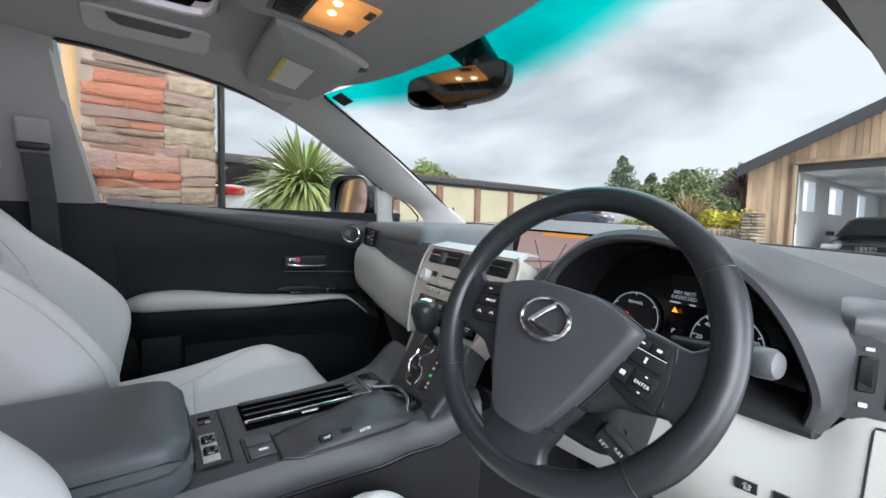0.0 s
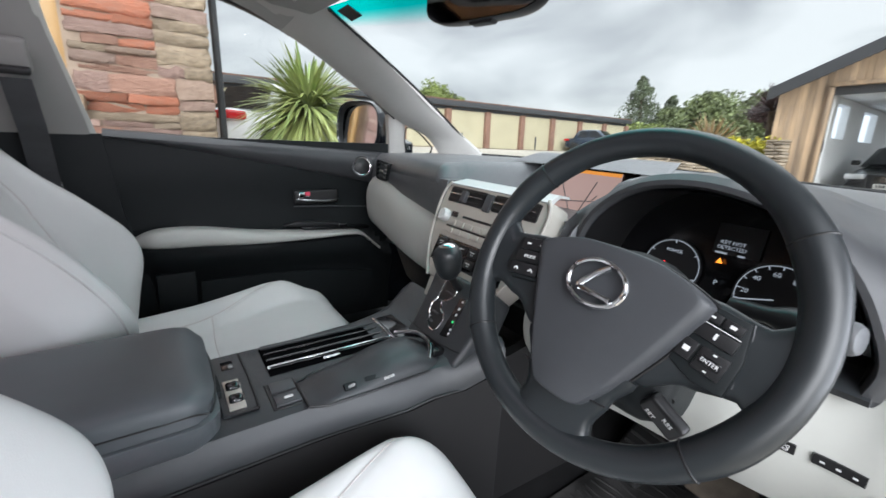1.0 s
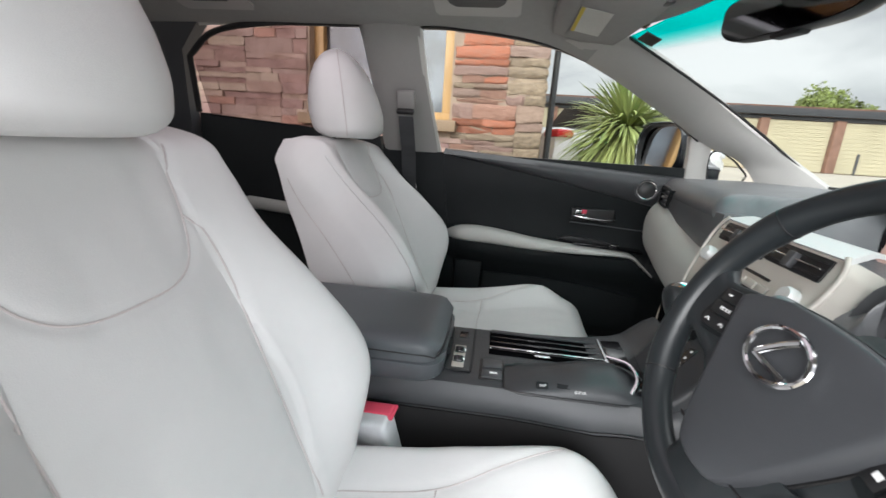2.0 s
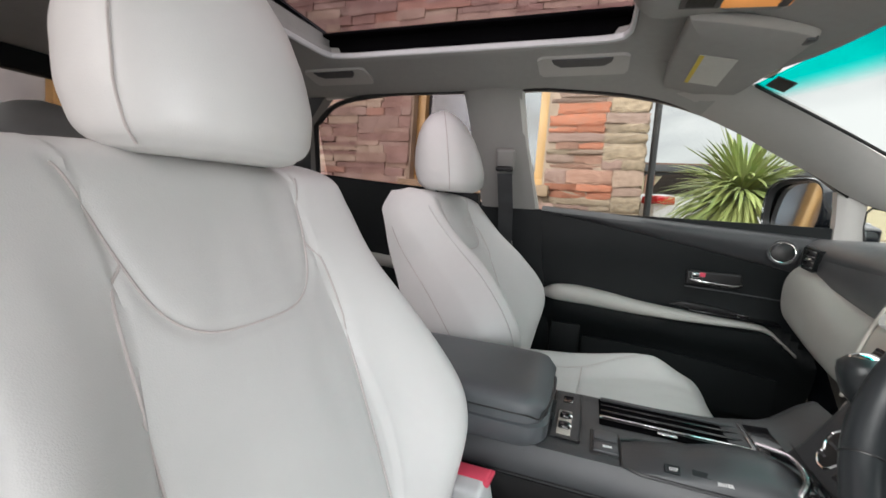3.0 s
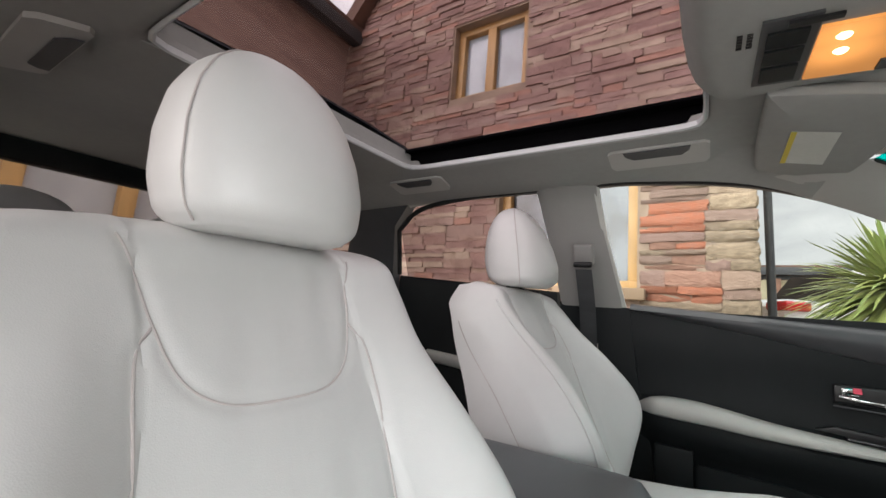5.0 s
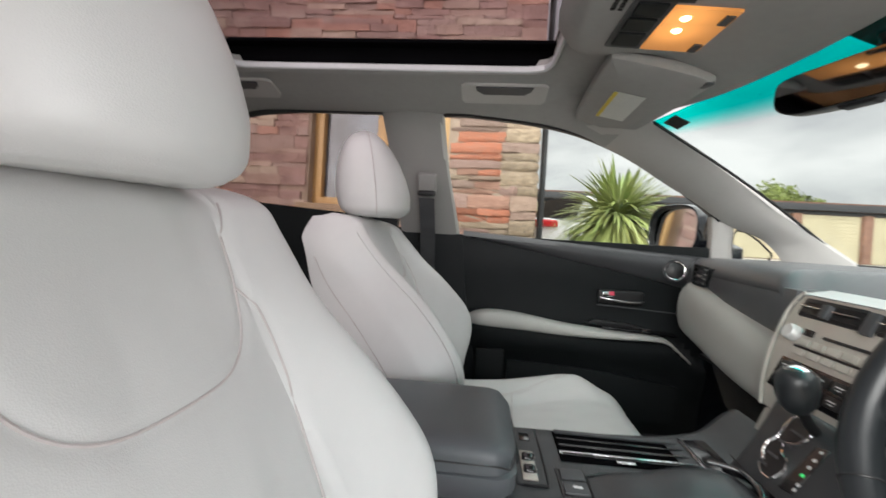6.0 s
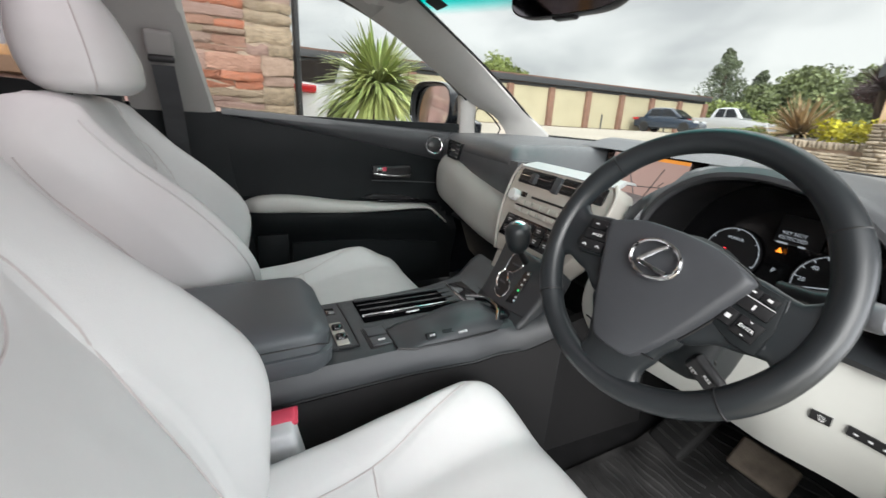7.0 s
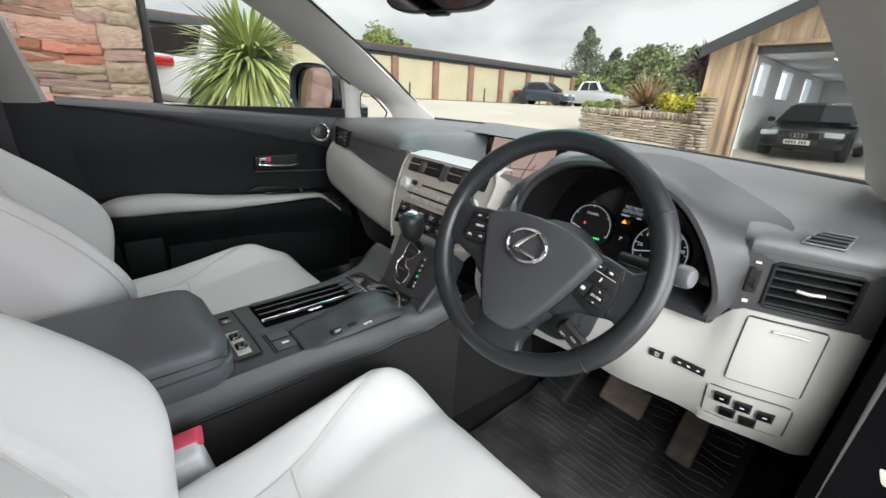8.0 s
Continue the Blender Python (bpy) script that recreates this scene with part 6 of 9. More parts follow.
def mid_pillar(sx):
    p = thing("middle_pillar", (sx * 0.76, -0.55, 0.45), "pale grey middle pillar, dark below the belt line" if sx < 0 else "pale grey middle pillar behind the open driver's door", "car pillar", "middle pillars")
    rows = []
    for z, x, y0, y1 in ((1.155, -0.772, -0.462, -0.660), (1.25, -0.738, -0.480, -0.672), (1.38, -0.692, -0.505, -0.690), (1.48, -0.655, -0.520, -0.705), (1.535, -0.632, -0.520, -0.715), (1.560, -0.590, -0.49, -0.75)):
        row = []
        for k in range(9):
            t = k / 8
            y = lerp(y0, y1, t)
            row.append(V((sx * -(x + 0.014 * math.sin(math.pi * t) ** 0.6) * 1.0, y, z)) if sx > 0 else V((x + 0.016 * math.sin(math.pi * t) ** 0.6, y, z)))
        rows.append(row)
    # Shade on the upper trim comes from its darker base colour.
    part("upper_trim", slab(rows, (sx * 0.03, 0, 0)), MID_PILLAR, p, "pale upper pillar trim, greyed for shade")
    part("edge_strip", slab([[V((sx * 0.775, -0.452, 1.155)), V((sx * 0.770, -0.468, 1.155))], [V((sx * 0.695, -0.498, 1.38)), V((sx * 0.690, -0.512, 1.38))], [V((sx * 0.640, -0.515, 1.53)), V((sx * 0.632, -0.530, 1.53))]], (sx * 0.012, 0, 0)), LIGHT_PLASTIC, p, "pale door-edge strip")
    part("lower_trim", slab([[V((sx * 0.770, -0.443, 1.158)), V((sx * 0.768, -0.665, 1.158))], [V((sx * 0.775, -0.422, 0.95)), V((sx * 0.775, -0.67, 0.95))], [V((sx * 0.778, -0.38, 0.72)), V((sx * 0.778, -0.68, 0.72))], [V((sx * 0.778, -0.36, 0.45)), V((sx * 0.778, -0.70, 0.45))]], (sx * 0.05, 0, 0)), DARK_PLASTIC, p, "black lower pillar trim")
    return p


mid_pillar(-1)
mid_pillar(1)


def rear_side(sx, label):
    d = thing("rear_door", (sx * 0.80, -1.0, 0.45), label, "car door", "rear doors")
    part("panel", slab([[V((sx * 0.785, y, 0.45)), V((sx * 0.77, y, 0.90)), V((sx * 0.780, y, lerp(1.20, 1.245, (-y - 0.68) / 0.70)))] for y in (-0.68, -0.95, -1.2, -1.40)], (sx * 0.04, 0, 0)), DARK_PLASTIC, d, "black rear door panel")
    part("armrest_pad", tube(spline([(sx * 0.75, -0.72, 0.90), (sx * 0.745, -0.95, 0.905), (sx * 0.75, -1.2, 0.92)], 5), 0.028, 12, flat=0.8), LIGHT_PLASTIC, d, "pale rear armrest")
    top = spline([(0, -0.70, 1.540), (0, -1.0, 1.535), (0, -1.22, 1.505), (0, -1.34, 1.43)], 5)
    edge = [V((sx * (0.775 - (p.z - 1.16) * 0.36), p.y, p.z)) for p in top]
    part("window_seal", tube(edge + [V((sx * 0.745, -1.375, 1.25))], 0.010, 8), RUBBER, d, "black window seal")
    rows = []
    for j in range(5):
        row = []
        for p in top:
            z = lerp(1.205 - 0.05 * (p.y + 0.7), p.z, j / 4)
            row.append(V((sx * (0.79 - (z - 1.16) * 0.36), p.y, z)))
        rows.append(row)
    part("window_glass", slab(rows, (sx * 0.004, 0, 0)), PRIVACY, d, "dark privacy window glass")
    part("rear_pillar", slab([[V((sx * 0.64, -1.25, 1.56)), V((sx * 0.60, -1.95, 1.53))], [V((sx * 0.67, -1.36, 1.45)), V((sx * 0.67, -1.62, 1.42))], [V((sx * 0.74, -1.41, 1.24)), V((sx * 0.74, -1.72, 1.24))], [V((sx * 0.78, -1.42, 0.9)), V((sx * 0.78, -2.2, 0.9))], [V((sx * 0.78, -1.42, 0.45)), V((sx * 0.78, -2.2, 0.45))]], (sx * 0.05, 0, 0)), GREY_PLASTIC, d, "grey rear pillar trim")
    part("outer_skin", slab([[V((sx * (0.94 - 0.03 * abs(z - 0.85)), y, z)) for z in (0.42, 0.6, 0.85, 1.05, 1.17)] for y in (-0.48, -0.9, -1.3, -2.25)], (sx * -0.02, 0, 0)), CAR_PAINT, d, "dark painted outer skin")
    return d


rear_side(-1, "black rear door with dark-framed window and pale armrest")
rear_side(1, "black rear door panel behind the driver's seat")


def tailgate():
    t = thing("tailgate", (0, -2.2, 0.9), "tailgate with wide rear window in dark trim", "tailgate")
    part("lower_panel", slab([[V((x, -2.20, z)) for x in (-0.78, 0, 0.78)] for z in (0.45, 0.9, 1.20)], (0, -0.05, 0)), DARK_PLASTIC, t, "dark tailgate trim")
    part("header", slab([[V((x, -1.92, 1.545)) for x in (-0.6, 0, 0.6)], [V((x, -1.99, 1.49)) for x in (-0.62, 0, 0.62)]], (0, -0.04, 0)), DARK_PLASTIC, t, "dark header")
    part("rear_glass", slab([[V((x, -2.21, 1.20)) for x in (-0.72, 0, 0.72)], [V((x, -1.98, 1.50)) for x in (-0.62, 0, 0.62)]], (0, -0.004, 0.002)), PRIVACY, t, "dark privacy rear window glass")
    for sx in (-1, 1):
        part("side_trim", slab([[V((sx * 0.70, -2.20, 1.20)), V((sx * 0.78, -2.1, 1.20))], [V((sx * 0.60, -1.97, 1.51)), V((sx * 0.64, -1.9, 1.51))]], (0, -0.04, 0)), DARK_PLASTIC, t, "dark side trim")
    return t


tailgate()

SUNROOF = (-0.405, 0.405, -1.085, -0.225)


def head_z(x, y):
    """Height of the headliner."""
    z = 1.578 - 0.046 * ease(0.40, 0.66, abs(x))
    z -= 0.085 * ease(-0.20, 0.20, y) + 0.03 * ease(-1.2, -2.0, y)
    return z


def header_y(x):
    return 0.150 - 0.095 * (abs(x) / 0.49) ** 2


def roof():
    r = thing("headliner", (0, -0.9, 1.5), "grey cloth headliner with a rounded sunroof opening", "headliner", kind="structure")
    x0, x1, y0, y1 = SUNROOF
    # from the rounded opening outwards to the edges
    def opening(k, n, grow=0.0, rad=0.07):
        a = 2 * math.pi * k / n
        c, s = math.cos(a), math.sin(a)
        hx, hy = (x1 - x0) / 2 + grow, (y1 - y0) / 2 + grow
        e = 22
        q = (abs(c / 1) ** e + abs(s / 1) ** e) ** (-1 / e)
        return V(((x0 + x1) / 2 + hx * q * c, (y0 + y1) / 2 + hy * q * s, 0))
    n = 120
    rows = []
    for ring_i in range(15):
        t = ring_i / 14
        row = []
        for k in range(n):
            p = opening(k, n)
            a = 2 * math.pi * k / n
            c, s = math.cos(a), math.sin(a)
            q = max(abs(c), abs(s))
            ex, ey = c / q, s / q
            ox = ex * 0.66
            oy = (header_y(ox * 0.74) if ey > 0 else -1.95)
            cy = (y0 + y1) / 2
            out = V((ox * (1 - 0.25 * max(0, ey) * max(0, (abs(ex) - 0.0))), cy + (oy - cy) * abs(ey), 0))
            pt = p.lerp(out, t ** 1.1)
            z = head_z(pt.x, pt.y) + (0.010 * (1 - min(1, t / 0.03)) if t < 0.03 else 0)
            row.append(V((pt.x, pt.y, z)))
        rows.append(row)
    lip = [[V((p.x, p.y, head_z(p.x, p.y) + 0.035)) for p in (opening(k, n, 0.004) for k in range(n))]]
    bm = sheet(lip + rows, around=True)
    part("cloth", bm, HEADLINER, r)
    trim = []
    for g, dz in ((0.0025, 0.005), (-0.003, 0.0), (-0.007, 0.003), (-0.007, 0.014), (0.004, 0.022)):
        trim.append([V((p.x, p.y, head_z(p.x, p.y) + dz)) for p in (opening(k, n, g) for k in range(n))])
    part("opening_trim", sheet(trim, around=True), WHITE_TRIM, r, "pale trim round the sunroof opening")
    for sx in (-1, 1):
        part("sunroof_frame", join(box((sx * 0.414, (y0 + y1) / 2, 1.622), (0.020, y1 - y0 + 0.01, 0.058), 0.002, 1), box((sx * 0.392, (y0 + y1) / 2, 1.642), (0.042, y1 - y0 + 0.01, 0.010), 0.002, 1)), JAMB_BLACK, r, "black sunroof frame")
    for yy in (y0 - 0.010, y1 + 0.010):
        part("sunroof_end", box((0, yy, 1.616), (x1 - x0 + 0.03, 0.012, 0.066), 0.002, 1), HEADLINER, r, "grey end of the sunroof opening")
    part("sunroof_glass", slab([[V((lerp(x0, x1, i / 8) * 0.98, lerp(y0, y1, j / 8), 1.650 + 0.012 * (1 - (i / 4 - 1) ** 2))) for i in range(9)] for j in range(9)], (0, 0, 0.005)), SUNROOF_GLASS, r, "tinted sunroof glass")
    # outer roof skin round the glass, domed a little
    def skin_z(x, y):
        return 1.662 - 0.05 * (x / 0.70) ** 2 - 0.05 * ease(-0.25, 0.16, y) - 0.05 * ease(-1.3, -2.15, y)
    for xa, xb, ya, yb in ((-0.70, 0.70, y1, 0.16), (-0.70, 0.70, -2.15, y0), (-0.70, x0, y0, y1), (x1, 0.70, y0, y1)):
        part("outer_skin", slab([[V((lerp(xa, xb, i / 8), lerp(ya, yb, j / 8), skin_z(lerp(xa, xb, i / 8), lerp(ya, yb, j / 8)))) for i in range(9)] for j in range(9)], (0, 0, 0.006)), CAR_PAINT, r, "dark painted roof skin")
    # cloth between the headliner and the side window frame
    for sx in (-1,):
        edge = [p for p in spline([(0, y, z) for y, z in TOP_EDGE[:5]], 6) if p.y < 0.0]
        part("side_cloth", slab([[V((sx * -(door_x(p.z) + 0.004), p.y, p.z + 0.002)) for p in edge], [V((sx * 0.60, p.y + 0.01, p.z + 0.016)) for p in edge], [V((sx * 0.50, p.y + 0.03, min(head_z(0.5, p.y) + 0.004, p.z + 0.05))) for p in edge]], (0, 0, 0.012)), HEADLINER, r, "grey cloth above the door")
    # rails along the door openings
    for sx in (-1, 1):
        pts = spline([(0, 0.02, 1.482), (0, -0.13, 1.515), (0, -0.40, 1.545), (0, -0.8, 1.552), (0, -1.2, 1.535), (0, -1.9, 1.50)], 6)
        part("side_rail", slab([[V((sx * 0.645, p.y, p.z + 0.004)) for p in pts], [V((sx * 0.668, p.y, p.z - 0.006)) for p in pts], [V((sx * 0.690, p.y, p.z + 0.02)) for p in pts]], (0, 0, 0.03)), PILLAR, r, "grey roof side rail")
    return r


roof()


def windscreen():
    w = thing("windscreen", (0, 0.45, 1.05), "clear windscreen with a teal shade band along the top", "windscreen")
    rows = []
    for j in range(13):
        t = j / 12
        row = []
        for i in range(17):
            u = 2 * i / 16 - 1
            top = V((u * 0.50, header_y(u * 0.49) + 0.01, 1.515 - 0.022 * u * u))
            bot = V((u * 0.745, 0.905 - 0.11 * u * u, 1.128 - 0.005 * u * u))
            p = bot.lerp(top, t)
            p += V((0, 0.035, 0.045)) * math.sin(math.pi * t) * (1 - (0.5 if u > 0 else 0.72) * u * u)
            row.append(p)
        rows.append(row)
    g = part("glass", slab(rows, (0, 0.003, 0.004)), SCREEN_GLASS, w, "clear windscreen glass")
    g.visible_shadow = False
    for u0, lab in ((-0.425, "small black square mark"), (0.425, "small black square mark")):
        part("corner_mark", slab([[V((u0 - 0.022, 0.070, 1.478)), V((u0 + 0.022, 0.078, 1.484))], [V((u0 - 0.024, 0.108, 1.462)), V((u0 + 0.020, 0.116, 1.468))]], (0, 0.002, 0.002)), BLACK, w, lab)
    edge = [rows[0][i] + V((0, 0.0, 0.004)) for i in range(17)]
    part("lower_seal", tube(edge, 0.007, 8), RUBBER, w, "black lower seal")
    for sx, col in ((-1, 0), (1, 16)):
        part("side_seal", tube([r[col] for r in rows], 0.004 if sx < 0 else 0.008, 8), RUBBER, w, "black side seal")
    part("cowl", slab([[V((x, 0.93 - 0.11 * (x / 0.745) ** 2, 1.118)) for x in (-0.74, -0.4, 0, 0.4, 0.74)], [V((x, 1.10 - 0.11 * (x / 0.745) ** 2, 1.06)) for x in (-0.74, -0.4, 0, 0.4, 0.74)]], (0, 0, -0.02)), BLACK, w, "black cowl panel")
    return w


windscreen()


def rear_view_mirror():
    m = thing("rear_view_mirror", (0.0, 0.17, 1.48), "black rear-view mirror on a stem below the roof", "mirror")
    T = Matrix.Translation((0.0, 0.170, 1.434)) @ pose(0, 0, 0, -2.0, 0, 14.5)
    shape = [(0.128 * math.copysign(abs(math.cos(a)) ** 0.45, math.cos(a)), 0.035 * math.copysign(abs(math.sin(a)) ** 0.55, math.sin(a)) + 0.004 * math.cos(2 * a)) for a in (2 * math.pi * j / 48 for j in range(48))]
    rows = []
    for y, k in ((-0.0165, 0.955), (-0.018, 0.98), (-0.015, 1.0), (0.004, 1.0), (0.020, 0.90), (0.030, 0.62), (0.033, 0.3)):
        rows.append([T @ V((a * k, y, b * k)) for a, b in shape])
    part("housing", sheet(rows, around=True, caps=True), BLACK, m, "black housing")
    part("mirror_glass", prism([T @ V((a * 0.958, -0.0187, b * 0.945)) for a, b in shape], T.to_3x3() @ V((0, 0.0015, 0)), 0), DIM_MIRROR, m, "dimmed mirror glass")
    part("button_bar", prism([T @ V((a, -0.012, b)) for a, b in ((-0.03, -0.034), (0.03, -0.034), (0.022, -0.044), (-0.022, -0.044))], T.to_3x3() @ V((0, 0.02, 0)), 0.003, 2), BLACK, m, "small button bar")
    part("stem", tube(spline([(0.0, 0.195, 1.450), (-0.010, 0.215, 1.485), (-0.02, 0.215, 1.515)], 5), [0.012] * 6 + [0.018] * 5, 14), BLACK, m, "black stem")
    part("sensor_cover", prism([(-0.06, 0.175, 1.520), (0.05, 0.175, 1.520), (0.035, 0.245, 1.482), (-0.045, 0.245, 1.482)], (0, 0.012, 0.016), 0.008, 3), BLACK, m, "black sensor cover")
    return m


rear_view_mirror()


def overhead_console():
    o = thing("overhead_console", (0, -0.06, 1.55), "grey overhead console with lit amber map lamps", "overhead console")
    def z_at(y):
        return 1.548 - 0.10 * (y + 0.16) * 0.55
    out = [(-0.185, -0.215), (-0.195, -0.10), (-0.185, 0.02), (-0.150, 0.085), (0.150, 0.085), (0.185, 0.02), (0.195, -0.10), (0.185, -0.215)]
    rows = []
    for g, dz in ((0.03, 0.045), (0.015, 0.016), (0.004, 0.002), (-0.010, -0.003)):
        rows.append([V((p.x * (1 + g * 4), p.y + g * (1 if p.y > -0.06 else -1), z_at(p.y) + dz)) for p in spline([(a, b, 0) for a, b in out], 5, closed=True)])
    part("housing", sheet(rows, around=True, caps=True), HEADLINER, o, "grey housing")
    def strip(x0, x1, y0, y1, t, mat, name, lab, par, dz=0.0):
        return part(name, slab([[V((lerp(x0, x1, i / 4), lerp(y0, y1, j / 4), z_at(lerp(y0, y1, j / 4)) - 0.003 - dz)) for i in range(5)] for j in range(5)], (0, 0, -t)), mat, par, lab)
    sp = strip(-0.160, 0.022, -0.163, -0.100, 0.004, GREY_PLASTIC, "switch_strip", "dark grey switch strip", o)
    strip(-0.145, -0.100, -0.155, -0.110, 0.004, DARK_PLASTIC, "sunroof_switch", "dark sunroof switch", sp, 0.004)
    strip(-0.088, -0.050, -0.155, -0.110, 0.004, DARK_PLASTIC, "lamp_switch", "dark lamp switch", sp, 0.004)
    strip(-0.040, -0.004, -0.155, -0.110, 0.004, DARK_PLASTIC, "lamp_switch", "dark lamp switch", sp, 0.004)
    strip(0.006, 0.016, -0.135, -0.080, 0.004, BLACK, "sensor_slot", "black sensor slot", sp, 0.004)
    lamp = strip(-0.158, -0.014, -0.097, 0.002, 0.005, LAMP_GLOW, "lamp_lens", "lit amber lamp lens", o)
    for x, y in ((-0.082, -0.066), (-0.042, -0.070)):
        part("bulb", lathe([(0, 0), (0.009, 0.0), (0.006, 0.003), (0, 0.004)], (x, y, z_at(y) - 0.008), (0, 0, -1), 16), BULB_GLOW, lamp, "bright bulb behind the lens")
    # the lens glows strongest round its two bulbs
    n, l = LAMP_GLOW.node_tree.nodes, LAMP_GLOW.node_tree.links
    spot = n.new("ShaderNodeNewGeometry").outputs["Position"]
    near = []
    for x, y in ((-0.082, -0.066), (-0.042, -0.070)):
        gap = n.new("ShaderNodeVectorMath")
        gap.operation = "DISTANCE"
        gap.inputs[1].default_value = CAR @ V((x, y, z_at(y) - 0.006))
        l.new(spot, gap.inputs[0])
        near.append(gap.outputs["Value"])
    low = n.new("ShaderNodeMath")
    low.operation = "MINIMUM"
    l.new(near[0], low.inputs[0])
    l.new(near[1], low.inputs[1])
    fall = n.new("ShaderNodeMapRange")
    fall.interpolation_type = "SMOOTHERSTEP"
    for key, val in (("From Min", 0.0), ("From Max", 0.075), ("To Min", 0.62), ("To Max", 0.26)):
        fall.inputs[key].default_value = val
    l.new(low.outputs[0], fall.inputs["Value"])
    l.new(fall.outputs["Result"], n["Principled BSDF"].inputs["Emission Strength"])
    for x in (-0.040, -0.138):
        strip(x - 0.014, x + 0.014, -0.016, -0.002, 0.003, GREY_PLASTIC, "lamp_button", "grey lamp button", lamp, 0.005)
    part("visor_clip", lathe([(0, 0), (0.012, 0), (0.010, 0.008), (0, 0.010)], (-0.172, 0.040, z_at(0.04) - 0.003), (0, 0, -1), 16), GREY_PLASTIC, o, "grey visor pivot")
    for y in (-0.190, -0.178):
        for k in range(5):
            strip(-0.006 - 0.008 * k, -0.002 - 0.008 * k, y, y + 0.007, 0.002, BLACK, "microphone_slot", "tiny black slot", o)
    return o


overhead_console()


def sun_visor(sx, label):
    s = thing("sun_visor", (sx * 0.36, 0.0, 1.52), label, "sun visor", "sun visors")
    def z_at(x, y):
        return 1.545 - 0.20 * (y + 0.12) - 0.070 * (x - 0.25)
    pts = [(0.205, -0.118), (0.23, -0.136), (0.535, -0.130), (0.578, -0.100), (0.592, 0.005), (0.555, 0.038), (0.275, 0.072), (0.212, 0.055)]
    out = spline([(a, b, 0) for a, b in pts], 5, closed=True)
    rows = []
    for k, dz in ((0.97, 0.012), (1.0, 0.004), (1.0, -0.004), (0.985, -0.010), (0.94, -0.013), (0.6, -0.014), (0.2, -0.014)):
        ring_pts = [(0.41 + (p.x - 0.41) * k, -0.03 + (p.y + 0.03) * k) for p in out]
        rows.append([V((sx * x, y, z_at(x, y) + dz)) for x, y in ring_pts])
    part("pad", sheet(rows, around=True, caps=True), HEADLINER, s, "grey padded visor")
    if sx < 0:
        part("label", slab([[V((sx * x, y, z_at(x, y) - 0.0155)) for x in (0.335, 0.415, 0.495)] for y in (-0.088, -0.052, -0.016)], (0, 0, -0.0008)), PAPER, s, "white warning label")
        part("label_stripe", slab([[V((sx * x, y, z_at(x, y) - 0.0168)) for x in (0.335, 0.415, 0.495)] for y in (-0.088, -0.079)], (0, 0, -0.0006)), YELLOW_MARK, s, "yellow stripe with unreadable print")
    part("clip", box((sx * 0.235, 0.065, z_at(0.235, 0.065) - 0.006), (0.03, 0.018, 0.016), 0.005, 2), GREY_PLASTIC, s, "grey visor clip")
    return s


sun_visor(-1, "grey cloth sun visor with a white warning label")
sun_visor(1, "grey cloth sun visor over the driver's place")


def grab_handle(y0, y1, sx=-1):
    g = thing("grab_handle", (sx * 0.49, (y0 + y1) / 2, 1.53), "grey folded grab handle on the roof edge", "grab handle", "grab handles")
    def zz(x, y):
        return head_z(x, y)
    part("cover", slab([[V((sx * x, lerp(y0 + k, y1 - k, i / 8), zz(x, y0) - 0.007)) for i in range(9)] for x, k in ((0.458, 0.012), (0.468, 0.0), (0.53, 0.0), (0.545, 0.010))], (0, 0, 0.012)), PILLAR, g, "grey folded grip")
    # Slot's shade is a thin darker sheet laid on the grip.
    part("finger_slot", slab([[V((sx * x, lerp(y0 + k, y1 - k, i / 8), zz(x, y0) - 0.0105)) for i in range(9)] for x, k in ((0.462, 0.040), (0.480, 0.044), (0.497, 0.062))], (0, 0, 0.003)), GREY_PLASTIC, g, "finger slot, its shade as a grey sheet")
    return g


grab_handle(-0.455, -0.220)
grab_handle(-1.23, -1.0)
grab_handle(-1.38, -1.10, 1)


# ---------- floor, mats and pedals ----------
def car_floor():
    f = thing("car_floor", (0, -0.4, 0.36), "black carpeted car floor with raised toe board", "car floor", kind="structure")
    rows = [[V((x, y, z)) for x in (-0.79, -0.4, 0, 0.4, 0.79)] for y, z in ((-2.2, 0.56), (-1.45, 0.55), (-1.40, 0.40), (0.50, 0.40), (0.72, 0.50), (0.93, 0.74), (0.95, 1.10))]
    part("carpet", slab(rows, (0, 0, -0.04)), CARPET, f)
    for sx in (-1, 1):
        part("sill", slab([[V((sx * 0.76, y, 0.40)), V((sx * 0.775, y, 0.47)), V((sx * 0.90, y, 0.47)), V((sx * 0.92, y, 0.33))] for y in (-2.2, -0.5, 0.5, 0.9)], (0, 0, -0.02)), DARK_PLASTIC, f, "dark door sill")
    return f


car_floor()


def floor_mat(cx, label):
    m = thing("floor_mat", (cx, 0.25, 0.405), label, "floor mat", "floor mats")
    prof = [(-0.05, 0.404), (0.48, 0.404), (0.60, 0.448), (0.70, 0.500)]
    part("mat", slab([[V((cx + x, y, z + 0.004)) for x in (-0.26, 0, 0.26)] for y, z in prof], (0, 0, -0.003)), MAT_RUBBER, m)
    rng = random.Random(int(cx * 100) + 77)
    for k in range(34):
        y = -0.035 + 0.0212 * k
        for x0, x1 in ((-0.240, -0.085), (-0.070, 0.085), (0.100, 0.240)):
            skew = rng.uniform(-0.010, 0.010)
            pts = []
            for i in range(7):
                yy = y + skew * (i / 6 - 0.5) + 0.004 * math.sin(i * 1.3 + k) + 0.010 * (1 if x0 > 0 else 0)
                z = line_at(yy, prof)
                pts.append(V((cx + lerp(x0, x1, i / 6), yy, z + 0.0045)))
            part("rib", tube(pts, rng.uniform(0.0026, 0.0040), 5), MAT_RUBBER, m)
    return m


